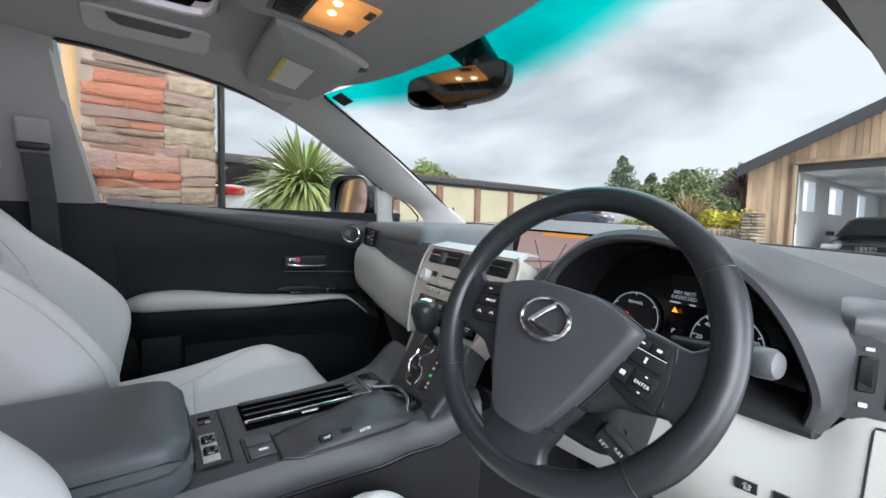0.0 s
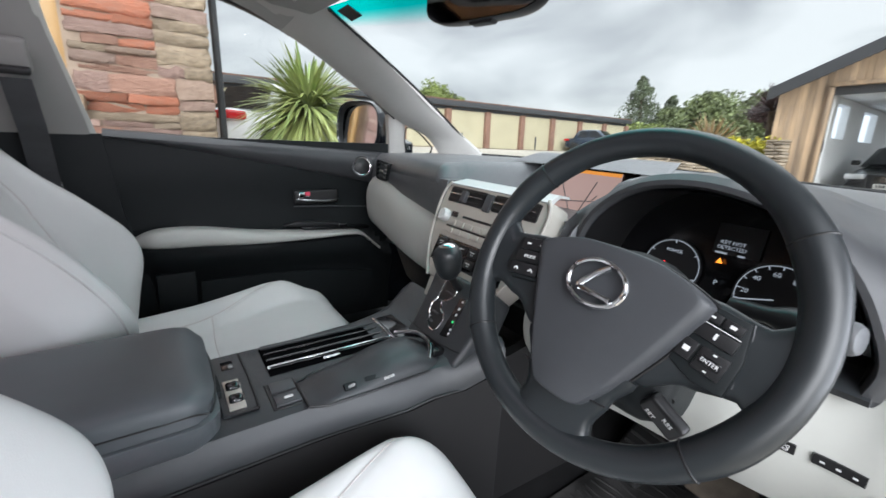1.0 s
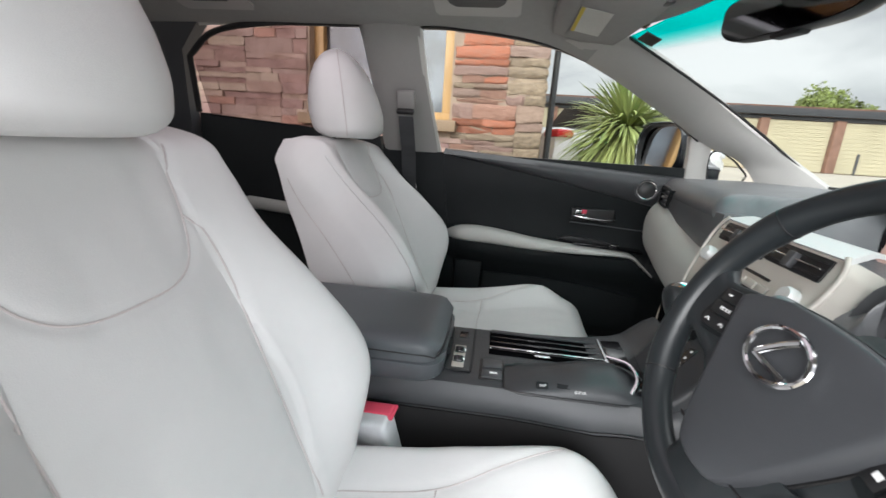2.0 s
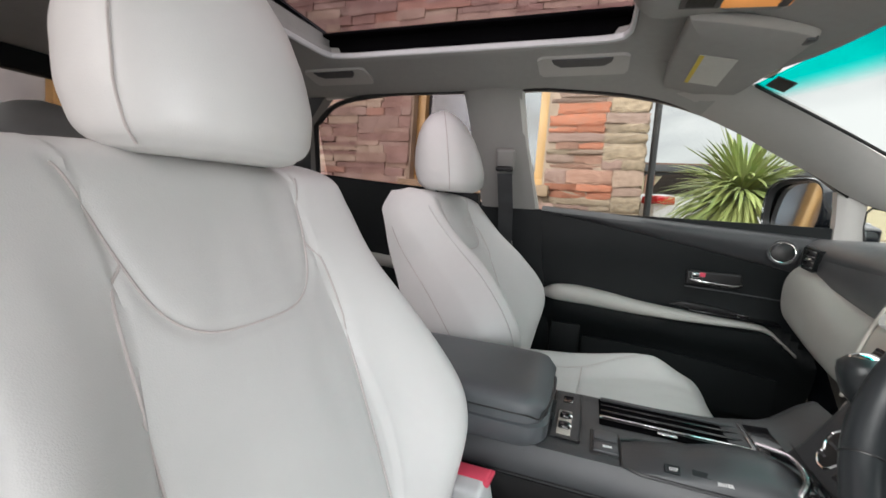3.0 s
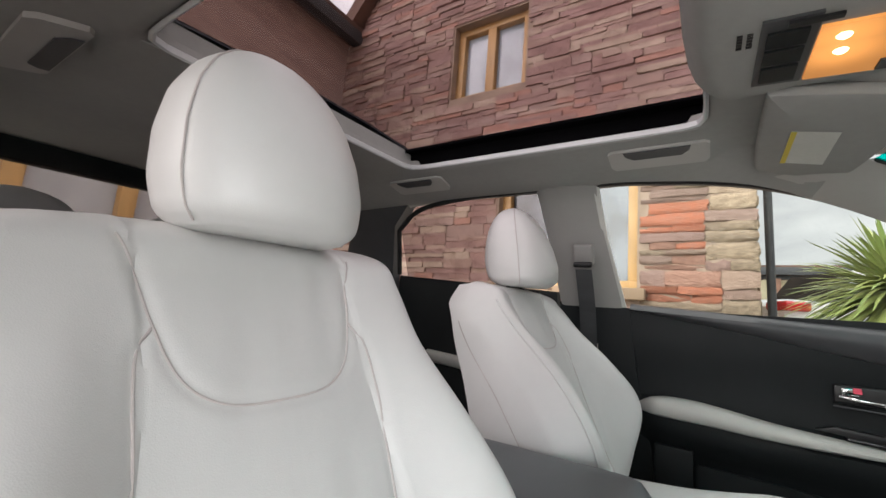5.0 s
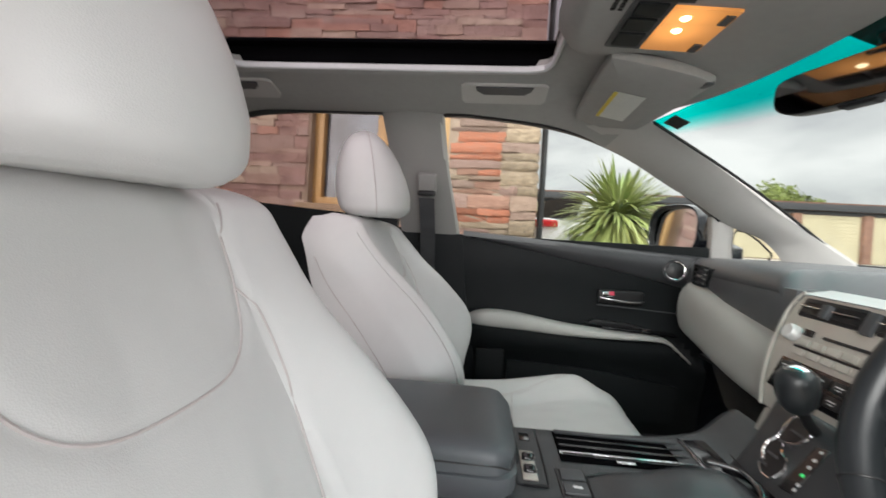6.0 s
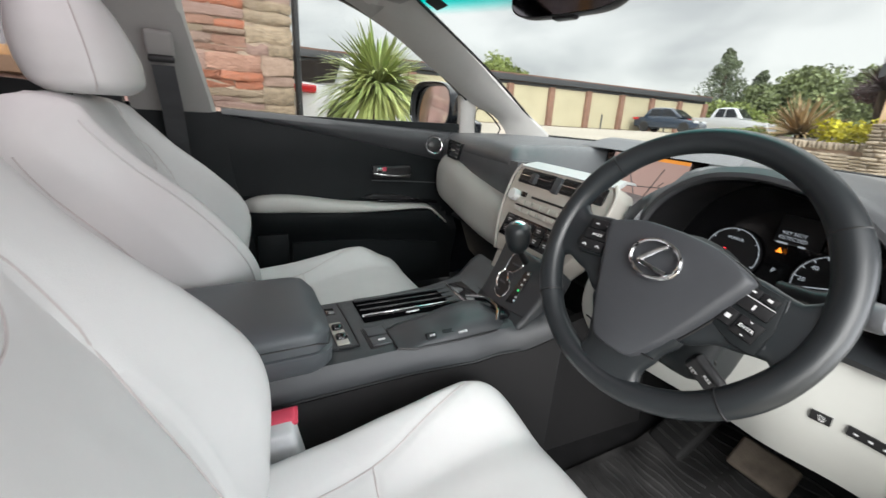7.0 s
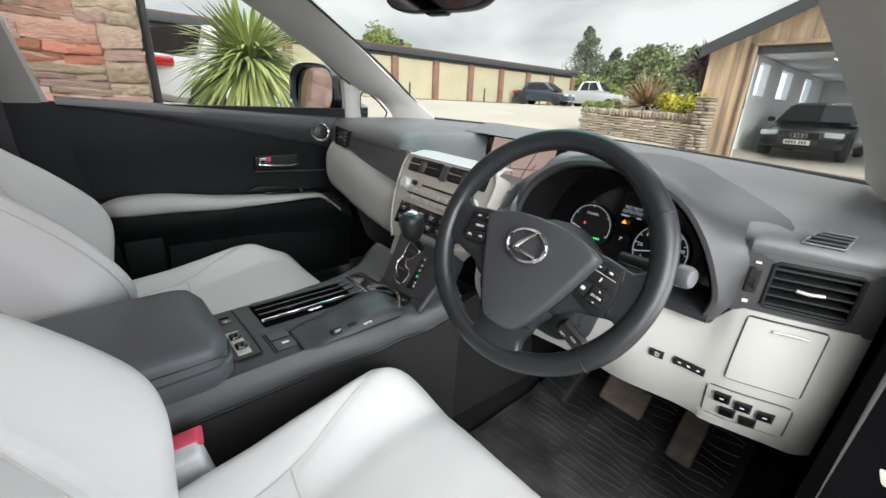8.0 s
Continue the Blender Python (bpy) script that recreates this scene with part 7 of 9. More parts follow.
floor_mat(0.43, "ribbed black rubber floor mat below the wheel")
floor_mat(-0.42, "ribbed black rubber floor mat in the passenger footwell")


def pedal(name, c, s, tilt, label):
    p = thing(name, tuple(c), label, "pedal")
    m = pose(0, 0, 0, tilt, 0, 0)
    part("pad", box(c, s, 0.012, 4, m), PEDAL, p, "dusty worn rubber pad")
    part("arm", tube([V(c) + V((0, 0.03, 0.02)), V(c) + V((0, 0.16, 0.14)), V(c) + V((0, 0.22, 0.30))], 0.010, 8), BLACK, p, "black steel arm")
    return p


pedal("brake_pedal", (0.412, 0.545, 0.525), (0.115, 0.075, 0.022), 48, "wide dusty rubber brake pedal")
pedal("accelerator_pedal", (0.572, 0.560, 0.500), (0.058, 0.130, 0.020), 50, "narrow dusty rubber accelerator pedal")


def footrest():
    f = thing("footrest", (0.22, 0.60, 0.45), "ribbed black rubber footrest beside the brake", "footrest")
    m = pose(0, 0, 0, 42, 0, -8)
    part("pad", box((0.235, 0.60, 0.495), (0.095, 0.24, 0.03), 0.012, 3, m), RUBBER, f)
    for k in range(8):
        part("rib", box(V((0.235, 0.60, 0.495)) + m.to_3x3() @ V((0, -0.09 + 0.026 * k, 0.017)), (0.075, 0.008, 0.006), 0.002, 1, m), MAT_RUBBER, f)
    return f


footrest()


def under_dash():
    u = thing("under_dash_panel", (0.05, 0.2, 0.6), "black panel with a diagnostic socket below the dashboard", "panel")
    part("side_panel", slab([[V((0.150, 0.10, 0.80)), V((0.155, 0.40, 0.86))], [V((0.125, 0.05, 0.45)), V((0.150, 0.50, 0.45))]], (-0.02, 0, 0)), KNEE_PLASTIC, u)
    part("net_hook", ring((0.150, 0.105, 0.640), (1, -0.3, 0.2), 0.012, 0.0025, 20, 6), CHROME, u, "small chrome ring")
    part("net_hook_base", lathe([(0, 0), (0.010, 0), (0.008, 0.004), (0, 0.005)], (0.146, 0.105, 0.640), (1, -0.3, 0.2), 16), BLACK, u, "black hook base")
    part("under_cover", slab([[V((x, y, 0.80 + 0.05 * (y > 0.4))) for x in (-0.74, -0.2, 0.2, 0.74)] for y in (0.36, 0.6, 0.9)], (0, 0, 0.01)), BLACK, u, "black cover under the dashboard")
    return u


under_dash()


def car_outside():
    b = thing("car_body", (0, 1.2, 0.3), "dark painted car front with bonnet and wings", "car body", kind="structure")
    rows = []
    for i in range(9):
        t = i / 8
        y = lerp(0.98, 1.95, t)
        rows.append([V((0.90 * k / 8 * (1 - 0.10 * t), y - 0.12 * abs(k / 8) ** 2, 1.03 - 0.10 * t - 0.14 * t ** 3 - 0.05 * abs(k / 8) ** 3)) for k in range(-8, 9)])
    part("bonnet", slab(rows, (0, 0, -0.02)), CAR_PAINT, b, "dark painted bonnet")
    for sx in (-1, 1):
        part("wing", slab([[V((sx * 0.93, y, 0.42)), V((sx * 0.945, y, 0.80)), V((sx * 0.90, y, 0.99 - 0.18 * ease(0.5, 1.95, y)))] for y in (0.46, 0.9, 1.4, 1.9)], (sx * -0.02, 0, 0)), CAR_PAINT, b, "dark painted wing")
    part("front_end", slab([[V((0.90 * k / 6, 1.93 - 0.10 * (k / 6) ** 2, z)) for k in range(-6, 7)] for z in (0.30, 0.55, 0.80)], (0, -0.03, 0)), CAR_PAINT, b, "dark painted front end")
    part("underbody", box((0, -0.15, 0.33), (1.80, 4.2, 0.06), 0.02, 2), BLACK, b, "black underbody")
    part("firewall", slab([[V((-0.9, 1.0, 0.4)), V((0.9, 1.0, 0.4))], [V((-0.9, 1.0, 1.05)), V((0.9, 1.0, 1.05))]], (0, 0.02, 0)), BLACK, b, "black bulkhead")
    for x in (-0.80, 0.80):
        for y in (1.35, -1.39):
            wl2 = part("wheel", lathe([(0.22, -0.11), (0.34, -0.11), (0.365, -0.08), (0.365, 0.08), (0.34, 0.11), (0.22, 0.11)], (x, y, 0.365), (1, 0, 0), 36), RUBBER, b, "black tyre")
            part("rim", lathe([(0, 0.07), (0.06, 0.075), (0.22, 0.10), (0.23, 0.0), (0, 0.0)], (x, y, 0.365), (math.copysign(1, x), 0, 0), 24), SILVER, wl2, "silver wheel rim")
    return b


car_outside()


# ---------- outdoors ----------
STONE = material("rubble_sandstone", (0.36, 0.25, 0.165), 0.9, var=0.18, scale=5, bump=0.6, bump_scale=60, fine=0.2)
MORTAR = material("sandy_mortar", (0.40, 0.30, 0.23), 0.95, var=0.15, scale=6, bump=0.5, bump_scale=80)
OAK = material("honey_oak_frame", (0.60, 0.36, 0.14), 0.45, var=0.12, scale=3, stretch=(6, 6, 1), bump=0.1, bump_scale=120)
# Panes carry the sky's reflection in their colours, the lower ones dimmer.
LOW_GLASS = material("dim_sky_toned_glass", (0.16, 0.185, 0.22), 0.05, var=0.35, scale=2.2, fine=0.02, base2=(0.05, 0.045, 0.05))
HOUSE_GLASS = material("sky_toned_house_glass", (0.50, 0.57, 0.63), 0.06, var=0.2, scale=1.2, fine=0.02)
CURTAIN = material("pale_curtain", (0.55, 0.56, 0.58), 0.9, var=0.1, scale=4, stretch=(1, 8, 1))
SLATE = material("brown_roof_tile", (0.16, 0.085, 0.06), 0.8, var=0.2, scale=2, bump=0.4, bump_scale=30)
FASCIA = material("dark_grey_fascia", (0.045, 0.047, 0.052), 0.5, var=0.08)
ASPHALT = material("pale_gravel_tarmac", (0.40, 0.36, 0.295), 0.95, var=0.14, scale=0.35, bump=0.5, bump_scale=120, fine=0.16, base2=(0.33, 0.30, 0.25))
BEIGE_DOOR = material("beige_garage_door", (0.49, 0.44, 0.30), 0.6, var=0.06, scale=1.5)
BRICK = material("red_brick_pier", (0.34, 0.19, 0.135), 0.9, var=0.15, scale=4, bump=0.4, bump_scale=60, by="island")
CLADDING = material("weathered_larch", (0.53, 0.375, 0.24), 0.8, var=0.3, scale=2.4, stretch=(3.0, 3.0, 0.45), bump=0.4, bump_scale=60, by="object", base2=(0.29, 0.215, 0.155), fine=0.2)
WHITE_WALL = material("white_painted_wall", (0.80, 0.80, 0.80), 0.8, var=0.04, scale=1)
WHITE_PAINT = material("white_car_paint", (0.74, 0.75, 0.76), 0.22, var=0.02, coat=0.8, fine=0.01)
SILVER_PAINT = material("silver_car_paint", (0.55, 0.56, 0.57), 0.25, 0.3, var=0.03, coat=0.8, fine=0.01)
NAVY_PAINT = material("navy_car_paint", (0.018, 0.032, 0.055), 0.2, var=0.05, coat=0.8, fine=0.01)
BLACK_PAINT = material("black_car_paint", (0.005, 0.005, 0.006), 0.25, spec=0.35, var=0.05, coat=0.25, fine=0.01)
CAR_GLASS = material("dark_car_glass", (0.02, 0.022, 0.025), 0.06, spec=0.35, var=0.1)
LAMP_WHITE = material("clear_headlamp", (0.75, 0.77, 0.8), 0.1, 0.3)
LEAF = material("yucca_leaf", (0.22, 0.30, 0.095), 0.42, var=0.3, scale=3, by="island", base2=(0.36, 0.37, 0.13))
LEAF_DARK = material("tree_foliage", (0.225, 0.27, 0.115), 0.7, var=0.3, scale=1.2, by="island")
LEAF_CONIFER = material("conifer_foliage", (0.145, 0.175, 0.10), 0.8, var=0.3, scale=1.2, by="island")
LEAF_FRESH = material("fresh_foliage", (0.26, 0.32, 0.09), 0.7, var=0.3, scale=1.2, by="island")
LEAF_YELLOW = material("yellow_foliage", (0.60, 0.55, 0.03), 0.6, var=0.3, scale=3, by="island")
LEAF_BROWN = material("bronze_strap_leaf", (0.42, 0.29, 0.14), 0.6, var=0.3, scale=3, by="island")
LEAF_PURPLE = material("purple_strap_leaf", (0.055, 0.022, 0.022), 0.6, var=0.3, scale=3, by="island")
BARK = material("grey_brown_bark", (0.11, 0.08, 0.055), 0.9, var=0.3, scale=6, bump=0.6, bump_scale=40, stretch=(3, 3, 0.6))
SPOT_GLOW = glow_material("lit_ceiling_spot", (1.0, 0.98, 0.95), 5.0)
WINDOW_GLOW = glow_material("glowing_daylight_pane", (0.85, 0.90, 0.95), 0.75)
PLATE = material("number_plate", (0.72, 0.72, 0.70), 0.4, var=0.03)


def stone_material(name, by, cols):
    """Sandstone whose colour runs from buff through red to purple-brown, stone by stone."""
    m = material(name, (0.36, 0.25, 0.165), 0.9, var=0.16, scale=6, bump=0.8, bump_scale=70, fine=0.24, crease=0.9, crease_scale=14 if by == "object" else 9, crease_depth=0.03)
    n, l = m.node_tree.nodes, m.node_tree.links
    mix = [k for k in n if k.bl_idname == "ShaderNodeMixRGB"][0]
    rnd = n.new("ShaderNodeObjectInfo").outputs["Random"] if by == "object" else n.new("ShaderNodeNewGeometry").outputs["Random Per Island"]
    ramp = n.new("ShaderNodeValToRGB")
    ramp.color_ramp.interpolation = "CONSTANT"
    els = ramp.color_ramp.elements
    els[0].position, els[0].color = cols[0][0], (*cols[0][1], 1)
    els[1].position, els[1].color = cols[1][0], (*cols[1][1], 1)
    for pos, col in cols[2:]:
        e = els.new(pos)
        e.color = (*col, 1)
    l.new(rnd, ramp.inputs[0])
    dark = n.new("ShaderNodeMixRGB")
    dark.blend_type = "MULTIPLY"
    dark.inputs[0].default_value, dark.inputs[2].default_value = 1.0, (0.74, 0.71, 0.70, 1)
    l.new(ramp.outputs[0], dark.inputs[1])
    l.new(ramp.outputs[0], mix.inputs[1])
    l.new(dark.outputs[0], mix.inputs[2])
    return m


GREY_STONE = material("grey_buff_walling", (0.38, 0.32, 0.24), 0.95, var=0.15, scale=5, bump=0.6, bump_scale=60, fine=0.2, by="object", base2=(0.24, 0.19, 0.145))
RED_STONE = material("fiery_red_sandstone", (0.56, 0.20, 0.115), 0.9, var=0.16, scale=6, bump=0.8, bump_scale=70, fine=0.22, by="object", base2=(0.46, 0.22, 0.15), crease=0.9, crease_scale=14, crease_depth=0.03)
QUOIN = material("buff_corner_stone", (0.53, 0.405, 0.285), 0.9, var=0.2, scale=5, bump=0.8, bump_scale=60, fine=0.22, by="object", crease=0.9, crease_scale=14, crease_depth=0.03)
STONE_COLOURS = [(0.0, (0.455, 0.315, 0.255)), (0.14, (0.405, 0.275, 0.230)), (0.28, (0.470, 0.335, 0.260)), (0.40, (0.430, 0.285, 0.240)), (0.54, (0.480, 0.275, 0.205)), (0.63, (0.440, 0.310, 0.255)), (0.78, (0.480, 0.370, 0.270)), (0.90, (0.385, 0.255, 0.215))]
UPPER_COLOURS = [(0.0, (0.425, 0.292, 0.246)), (0.14, (0.380, 0.240, 0.211)), (0.28, (0.471, 0.339, 0.281)), (0.40, (0.345, 0.216, 0.193)), (0.54, (0.460, 0.257, 0.205)), (0.62, (0.402, 0.281, 0.246)), (0.78, (0.506, 0.392, 0.316)), (0.88, (0.368, 0.234, 0.211))]
STONE_PIECE = stone_material("sandstone_piece", "object", STONE_COLOURS)
STONE_REST = stone_material("sandstone_rest", "island", UPPER_COLOURS)
WING_STONE = material("coursed_wing_stone", (0.38, 0.26, 0.22), 0.95, var=0.2, scale=3, bump=1.0, bump_scale=9, stretch=(1, 1, 5), fine=0.25, base2=(0.28, 0.18, 0.155))

GROUND = [(-3, 0.10), (0, 0.0), (0.95, 0.04), (2.0, 0.25), (3.5, 0.48), (5.3, 0.62), (7, 0.71), (10, 0.92), (16, 1.25), (20, 1.30)]


def ground_z(x, y=0):
    u = -x
    if u <= GROUND[0][0]:
        return -0.10
    for (a, p), (b, q) in zip(GROUND, GROUND[1:]):
        if u <= b:
            return lerp(p if a >= 0 else -0.10, q, (u - a) / (b - a))
    return 1.30


def ground():
    xs = [-400, -120, -60, -30, -20, -16, -13, -10, -7, -5.3, -3.5, -2, -0.95, 0, 1.5, 3, 10, 40, 120, 400]
    ys = [-400, -100, -40, -20, -10, -5, 0, 5, 10, 20, 40, 100, 400]
    bm = sheet([[V((x, y, ground_z(x))) for x in xs] for y in ys])
    ob = new("ground", finish(bm, "ground", ASPHALT))
    tagged(ob, "pale gravelly tarmac yard sloping gently up", "ground", kind="structure")


ground()


def free_part(name, bm, mat, parent, label="", smooth=40):
    return part(name, bm, mat, parent, label, smooth)


# --- stone house beside the car ---
HX = -3.2


def house():
    h = thing("stone_house", (HX - 2, -4, 0.4), "rubble sandstone house with honey oak window frames", "house", car=False)
    holes = [(-2.09, -0.74, 1.46, 2.62), (-2.83, -1.87, 3.68, 4.66)]
    y_min, y_max, z_max = -4.85, 0.085, 4.8
    # backing wall in strips round the openings
    def slabwall(y0, y1, z0, z1):
        return box((HX - 0.194, (y0 + y1) / 2, (z0 + z1) / 2), (0.45, y1 - y0, z1 - z0), 0)
    strips = []
    cuts = sorted({y_min, y_max, *[v for hh in holes for v in hh[:2]]})
    for y0, y1 in zip(cuts, cuts[1:]):
        gaps = sorted((z0, z1) for a, b, z0, z1 in holes if a < (y0 + y1) / 2 < b)
        z = 0.0
        for z0, z1 in gaps:
            strips.append(slabwall(y0, y1, z, z0))
            z = z1
        strips.append(slabwall(y0, y1, z, z_max))
    strips.append(prism([V((HX + 0.02, -4.85, 4.8)), V((HX + 0.02, y_max, 4.8)), V((HX + 0.02, -2.32, 7.8))], (-0.45, 0, 0), 0))
    strips.append(box((HX - 4, y_max - 0.25, z_max / 2), (7.6, 0.4, z_max), 0))
    wall = free_part("wall", join(*strips), MORTAR, h, "sandy mortar wall")
    # roof: the wall beside the car is a gable
    def verge(y):
        return 5.05 + 1.2 * (y + 4.70) if y < -2.32 else 7.9 - 1.2 * (y + 2.32)
    free_part("roof", slab([[V((x, -4.75, 5.0)) for x in (HX + 0.2, HX - 8)], [V((x, -2.32, 7.95)) for x in (HX + 0.2, HX - 8)], [V((x, 0.25, 4.9)) for x in (HX + 0.2, HX - 8)]], (0, 0, 0.12)), SLATE, h, "brown tiled roof")
    # windows
    for (y0, y1, z0, z1), mull in zip(holes, ((-1.40,), (-2.37,))):
        w = free_part("window", box((HX - 0.16, (y0 + y1) / 2, (z0 + z1) / 2), (0.012, y1 - y0 - 0.05, z1 - z0 - 0.05), 0), HOUSE_GLASS if z0 > 3 else LOW_GLASS, h, "window glass, sky reflection in its colour")
        bars = [((y0 + y1) / 2, z0 + 0.04, y1 - y0, 0.08), ((y0 + y1) / 2, z1 - 0.04, y1 - y0, 0.08)]
        for y, z, a, b in bars:
            free_part("frame_bar", box((HX - 0.12, y, z), (0.09, a, b), 0.006), OAK, w, "honey oak frame bar")
        for y in (y0 + 0.045, y1 - 0.045):
            free_part("frame_post", box((HX - 0.12, y, (z0 + z1) / 2), (0.094, 0.09, z1 - z0 - 0.16), 0.006), OAK, w, "honey oak frame post")
        for y in mull:
            free_part("mullion", box((HX - 0.12, y, (z0 + z1) / 2), (0.088, 0.11, z1 - z0 - 0.16), 0.006), OAK, w, "honey oak mullion")
        if z0 < 3:
            free_part("sill", box((HX + 0.03, (y0 + y1) / 2, z0 - 0.05), (0.24, y1 - y0 + 0.14, 0.10), 0.012), STONE, w, "sandstone sill")
    # wing across the yard behind the car, its glazed bay framed in oak
    free_part("rear_wing", box((-0.9, -5.25, 2.5), (4.5, 1.0, 5.0), 0), WING_STONE, h, "rubble stone rear wing")
    free_part("wing_roof", slab([[V((-3.3, -4.5, 5.10)), V((1.4, -4.5, 5.10))], [V((-3.3, -7.4, 6.0)), V((1.4, -7.4, 6.0))]], (0, 0, 0.10)), SLATE, h, "brown tiled wing roof")
    free_part("wing_gutter", box((-0.95, -4.56, 5.03), (4.7, 0.16, 0.20), 0.03), FASCIA, h, "dark gutter")
    bay = free_part("glazed_bay", box((-0.85, -4.72, 1.75), (4.0, 0.06, 2.7), 0), CURTAIN, h, "pale glazed bay")
    for k in range(5):
        free_part("oak_post", box((-2.24 + 0.74 * k, -4.66, 1.75), (0.13, 0.16, 2.7), 0.01), OAK, bay, "honey oak post")
    free_part("oak_beam", box((-0.85, -4.64, 3.2), (4.2, 0.2, 0.24), 0.01), OAK, bay, "honey oak beam")
    # verge of the gable above the valley
    free_part("verge_board", slab([[V((HX + 0.24, -4.72, 5.0)), V((HX + 0.24, -2.32, 7.88))], [V((HX + 0.24, -4.95, 5.05)), V((HX + 0.24, -2.55, 7.93))]], (-0.25, 0, 0)), SLATE, h, "brown verge of the gable")
    # stones
    rng = random.Random(5)
    def variant(seed, mat=None):
        bm = bmesh.new()
        bmesh.ops.create_cube(bm, size=1)
        bmesh.ops.subdivide_edges(bm, edges=bm.edges[:], cuts=2, use_grid_fill=True)
        r = random.Random(seed)
        for v in bm.verts:
            k = sum(abs(c) > 0.4 for c in v.co)
            f = {3: 0.80, 2: 0.90, 1: 1.0, 0: 1.0}[k]
            v.co = V((v.co.x * (f if k > 1 else 1.0), v.co.y * (0.96 if k > 1 else 1), v.co.z * (0.88 if k > 1 else 1))) + V((r.uniform(-0.10, 0.10), r.uniform(-0.03, 0.03), r.uniform(-0.09, 0.09)))
        return finish(bm, "stone", mat or STONE_PIECE, 80)
    variants = [variant(s) for s in range(10)]
    rest_v, rest_f = [], []
    count = 0
    quoin = [variant(40 + k, QUOIN) for k in range(4)]
    red = [variant(50 + k, RED_STONE) for k in range(3)]
    # patches of fiery red stone, and paler stone at the corner and high up
    red_patches = [(-0.63, -0.26, 1.94, 2.19), (-0.44, -0.19, 1.82, 1.91), (-0.67, -0.19, 1.39, 1.49), (-0.76, -0.73, 1.9, 1.97)]
    def lay(y0, y1, zz, hh, corner=False):
        nonlocal count
        for a, b, c, d in holes:
            if y1 > a - 0.02 and y0 < b + 0.02 and zz + hh > c - 0.10 and zz < d + 0.01:
                if y0 < a - 0.10 and y1 > a - 0.02:
                    y1 = a - 0.02
                elif y1 > b + 0.10 and y0 < b + 0.02:
                    y0 = b + 0.02
                else:
                    return
        lo, hi = (-4.85 + (zz - 4.8) / 1.2, y_max - (zz - 4.8) / 1.2) if zz > 4.8 else (-4.85, 1.0)
        y0, y1 = max(y0, lo), min(y1, hi)
        if y1 - y0 < 0.04:
            return
        c = V((HX + rng.uniform(-0.012, 0.016), (y0 + y1) / 2, zz + hh / 2))
        s = V((0.10, y1 - y0 + 0.004, hh + 0.003))
        if y0 > -1.0 and 1.15 < zz < 2.75 and count < 298:
            count += 1
            ym, zm = (y0 + y1) / 2, zz + hh / 2
            if any(a - 0.03 < ym < b + 0.03 and c2 - 0.02 < zm < d2 + 0.02 for a, b, c2, d2 in red_patches):
                kind = red
            else:
                kind = quoin if corner or (zm > 2.22 and rng.random() < 0.35) else variants
            ob = new("stone", rng.choice(kind))
            ob.parent = wall
            ob.location = c - BASES[wall.name]
            ob.scale = s
            ob.rotation_euler = (rng.uniform(-0.02, 0.02), 0, rng.uniform(-0.015, 0.015))
            return
        k = len(rest_v)
        for sx in (-0.5, 0.5):
            for sy, sz in ((-0.5, -0.42), (-0.42, -0.5), (0.42, -0.5), (0.5, -0.42), (0.5, 0.42), (0.42, 0.5), (-0.42, 0.5), (-0.5, 0.42)):
                f = 0.97 if sx > 0 else 1.0
                rest_v.append((c.x + s.x * (sx + rng.uniform(-0.07, 0.07)), c.y + s.y * sy * f, c.z + s.z * (sz * f + rng.uniform(-0.04, 0.04))))
        rest_f.append([k + 8 + j for j in range(8)])
        for j in range(8):
            rest_f.append([k + j, k + (j + 1) % 8, k + 8 + (j + 1) % 8, k + 8 + j])
    z = 0.30
    while z < 7.6:
        band = rng.uniform(0.30, 0.50) if z < 3.0 else rng.uniform(0.22, 0.34)
        y = y_max + 0.02
        while y > y_min:
            wide = rng.uniform(0.55, 1.3) if y < y_max else rng.uniform(0.20, 0.42)
            zz = z
            while zz < z + band - 0.02:
                hh = rng.choice((0.075, 0.09, 0.11, 0.14) if y > y_max else (0.045, 0.055, 0.065, 0.08, 0.095) if z < 3.0 else (0.035, 0.05, 0.06, 0.075))
                if z + band - zz - hh < 0.04:
                    hh = z + band - zz
                yy = y
                at_corner = y > y_max
                while yy > y - wide + 0.02:
                    ln = min(rng.uniform(0.16, 0.62), yy - (y - wide))
                    if yy - ln - (y - wide) < 0.09:
                        ln = yy - (y - wide)
                    lay(yy - ln, yy, zz, hh, at_corner and rng.random() < (0.62 if yy == y else 0.2))
                    yy -= ln
                zz += hh
            y -= wide
        z += band
    me = bpy.data.meshes.new("stonework")
    me.from_pydata([tuple(V(v) - BASES[wall.name]) for v in rest_v], [], rest_f)
    me.materials.append(STONE_REST)
    ob = new("stonework", me)
    ob.parent = wall
    tagged(ob, "upper rubble stonework", kind="stuff")
    return h


def post():
    p = thing("dark_post", (-3.75, 0.225, 0.5), "slim dark metal post beside the stone house", "post", car=False)
    free_part("shaft", lathe([(0.032, 0), (0.032, 4.2), (0.026, 4.25)], (-3.75, 0.225, 0.5), n=18), FASCIA, p)
    free_part("collar", lathe([(0.048, 0), (0.048, 0.10), (0.032, 0.12)], (-3.75, 0.225, 0.5), n=18), FASCIA, p)
    return p


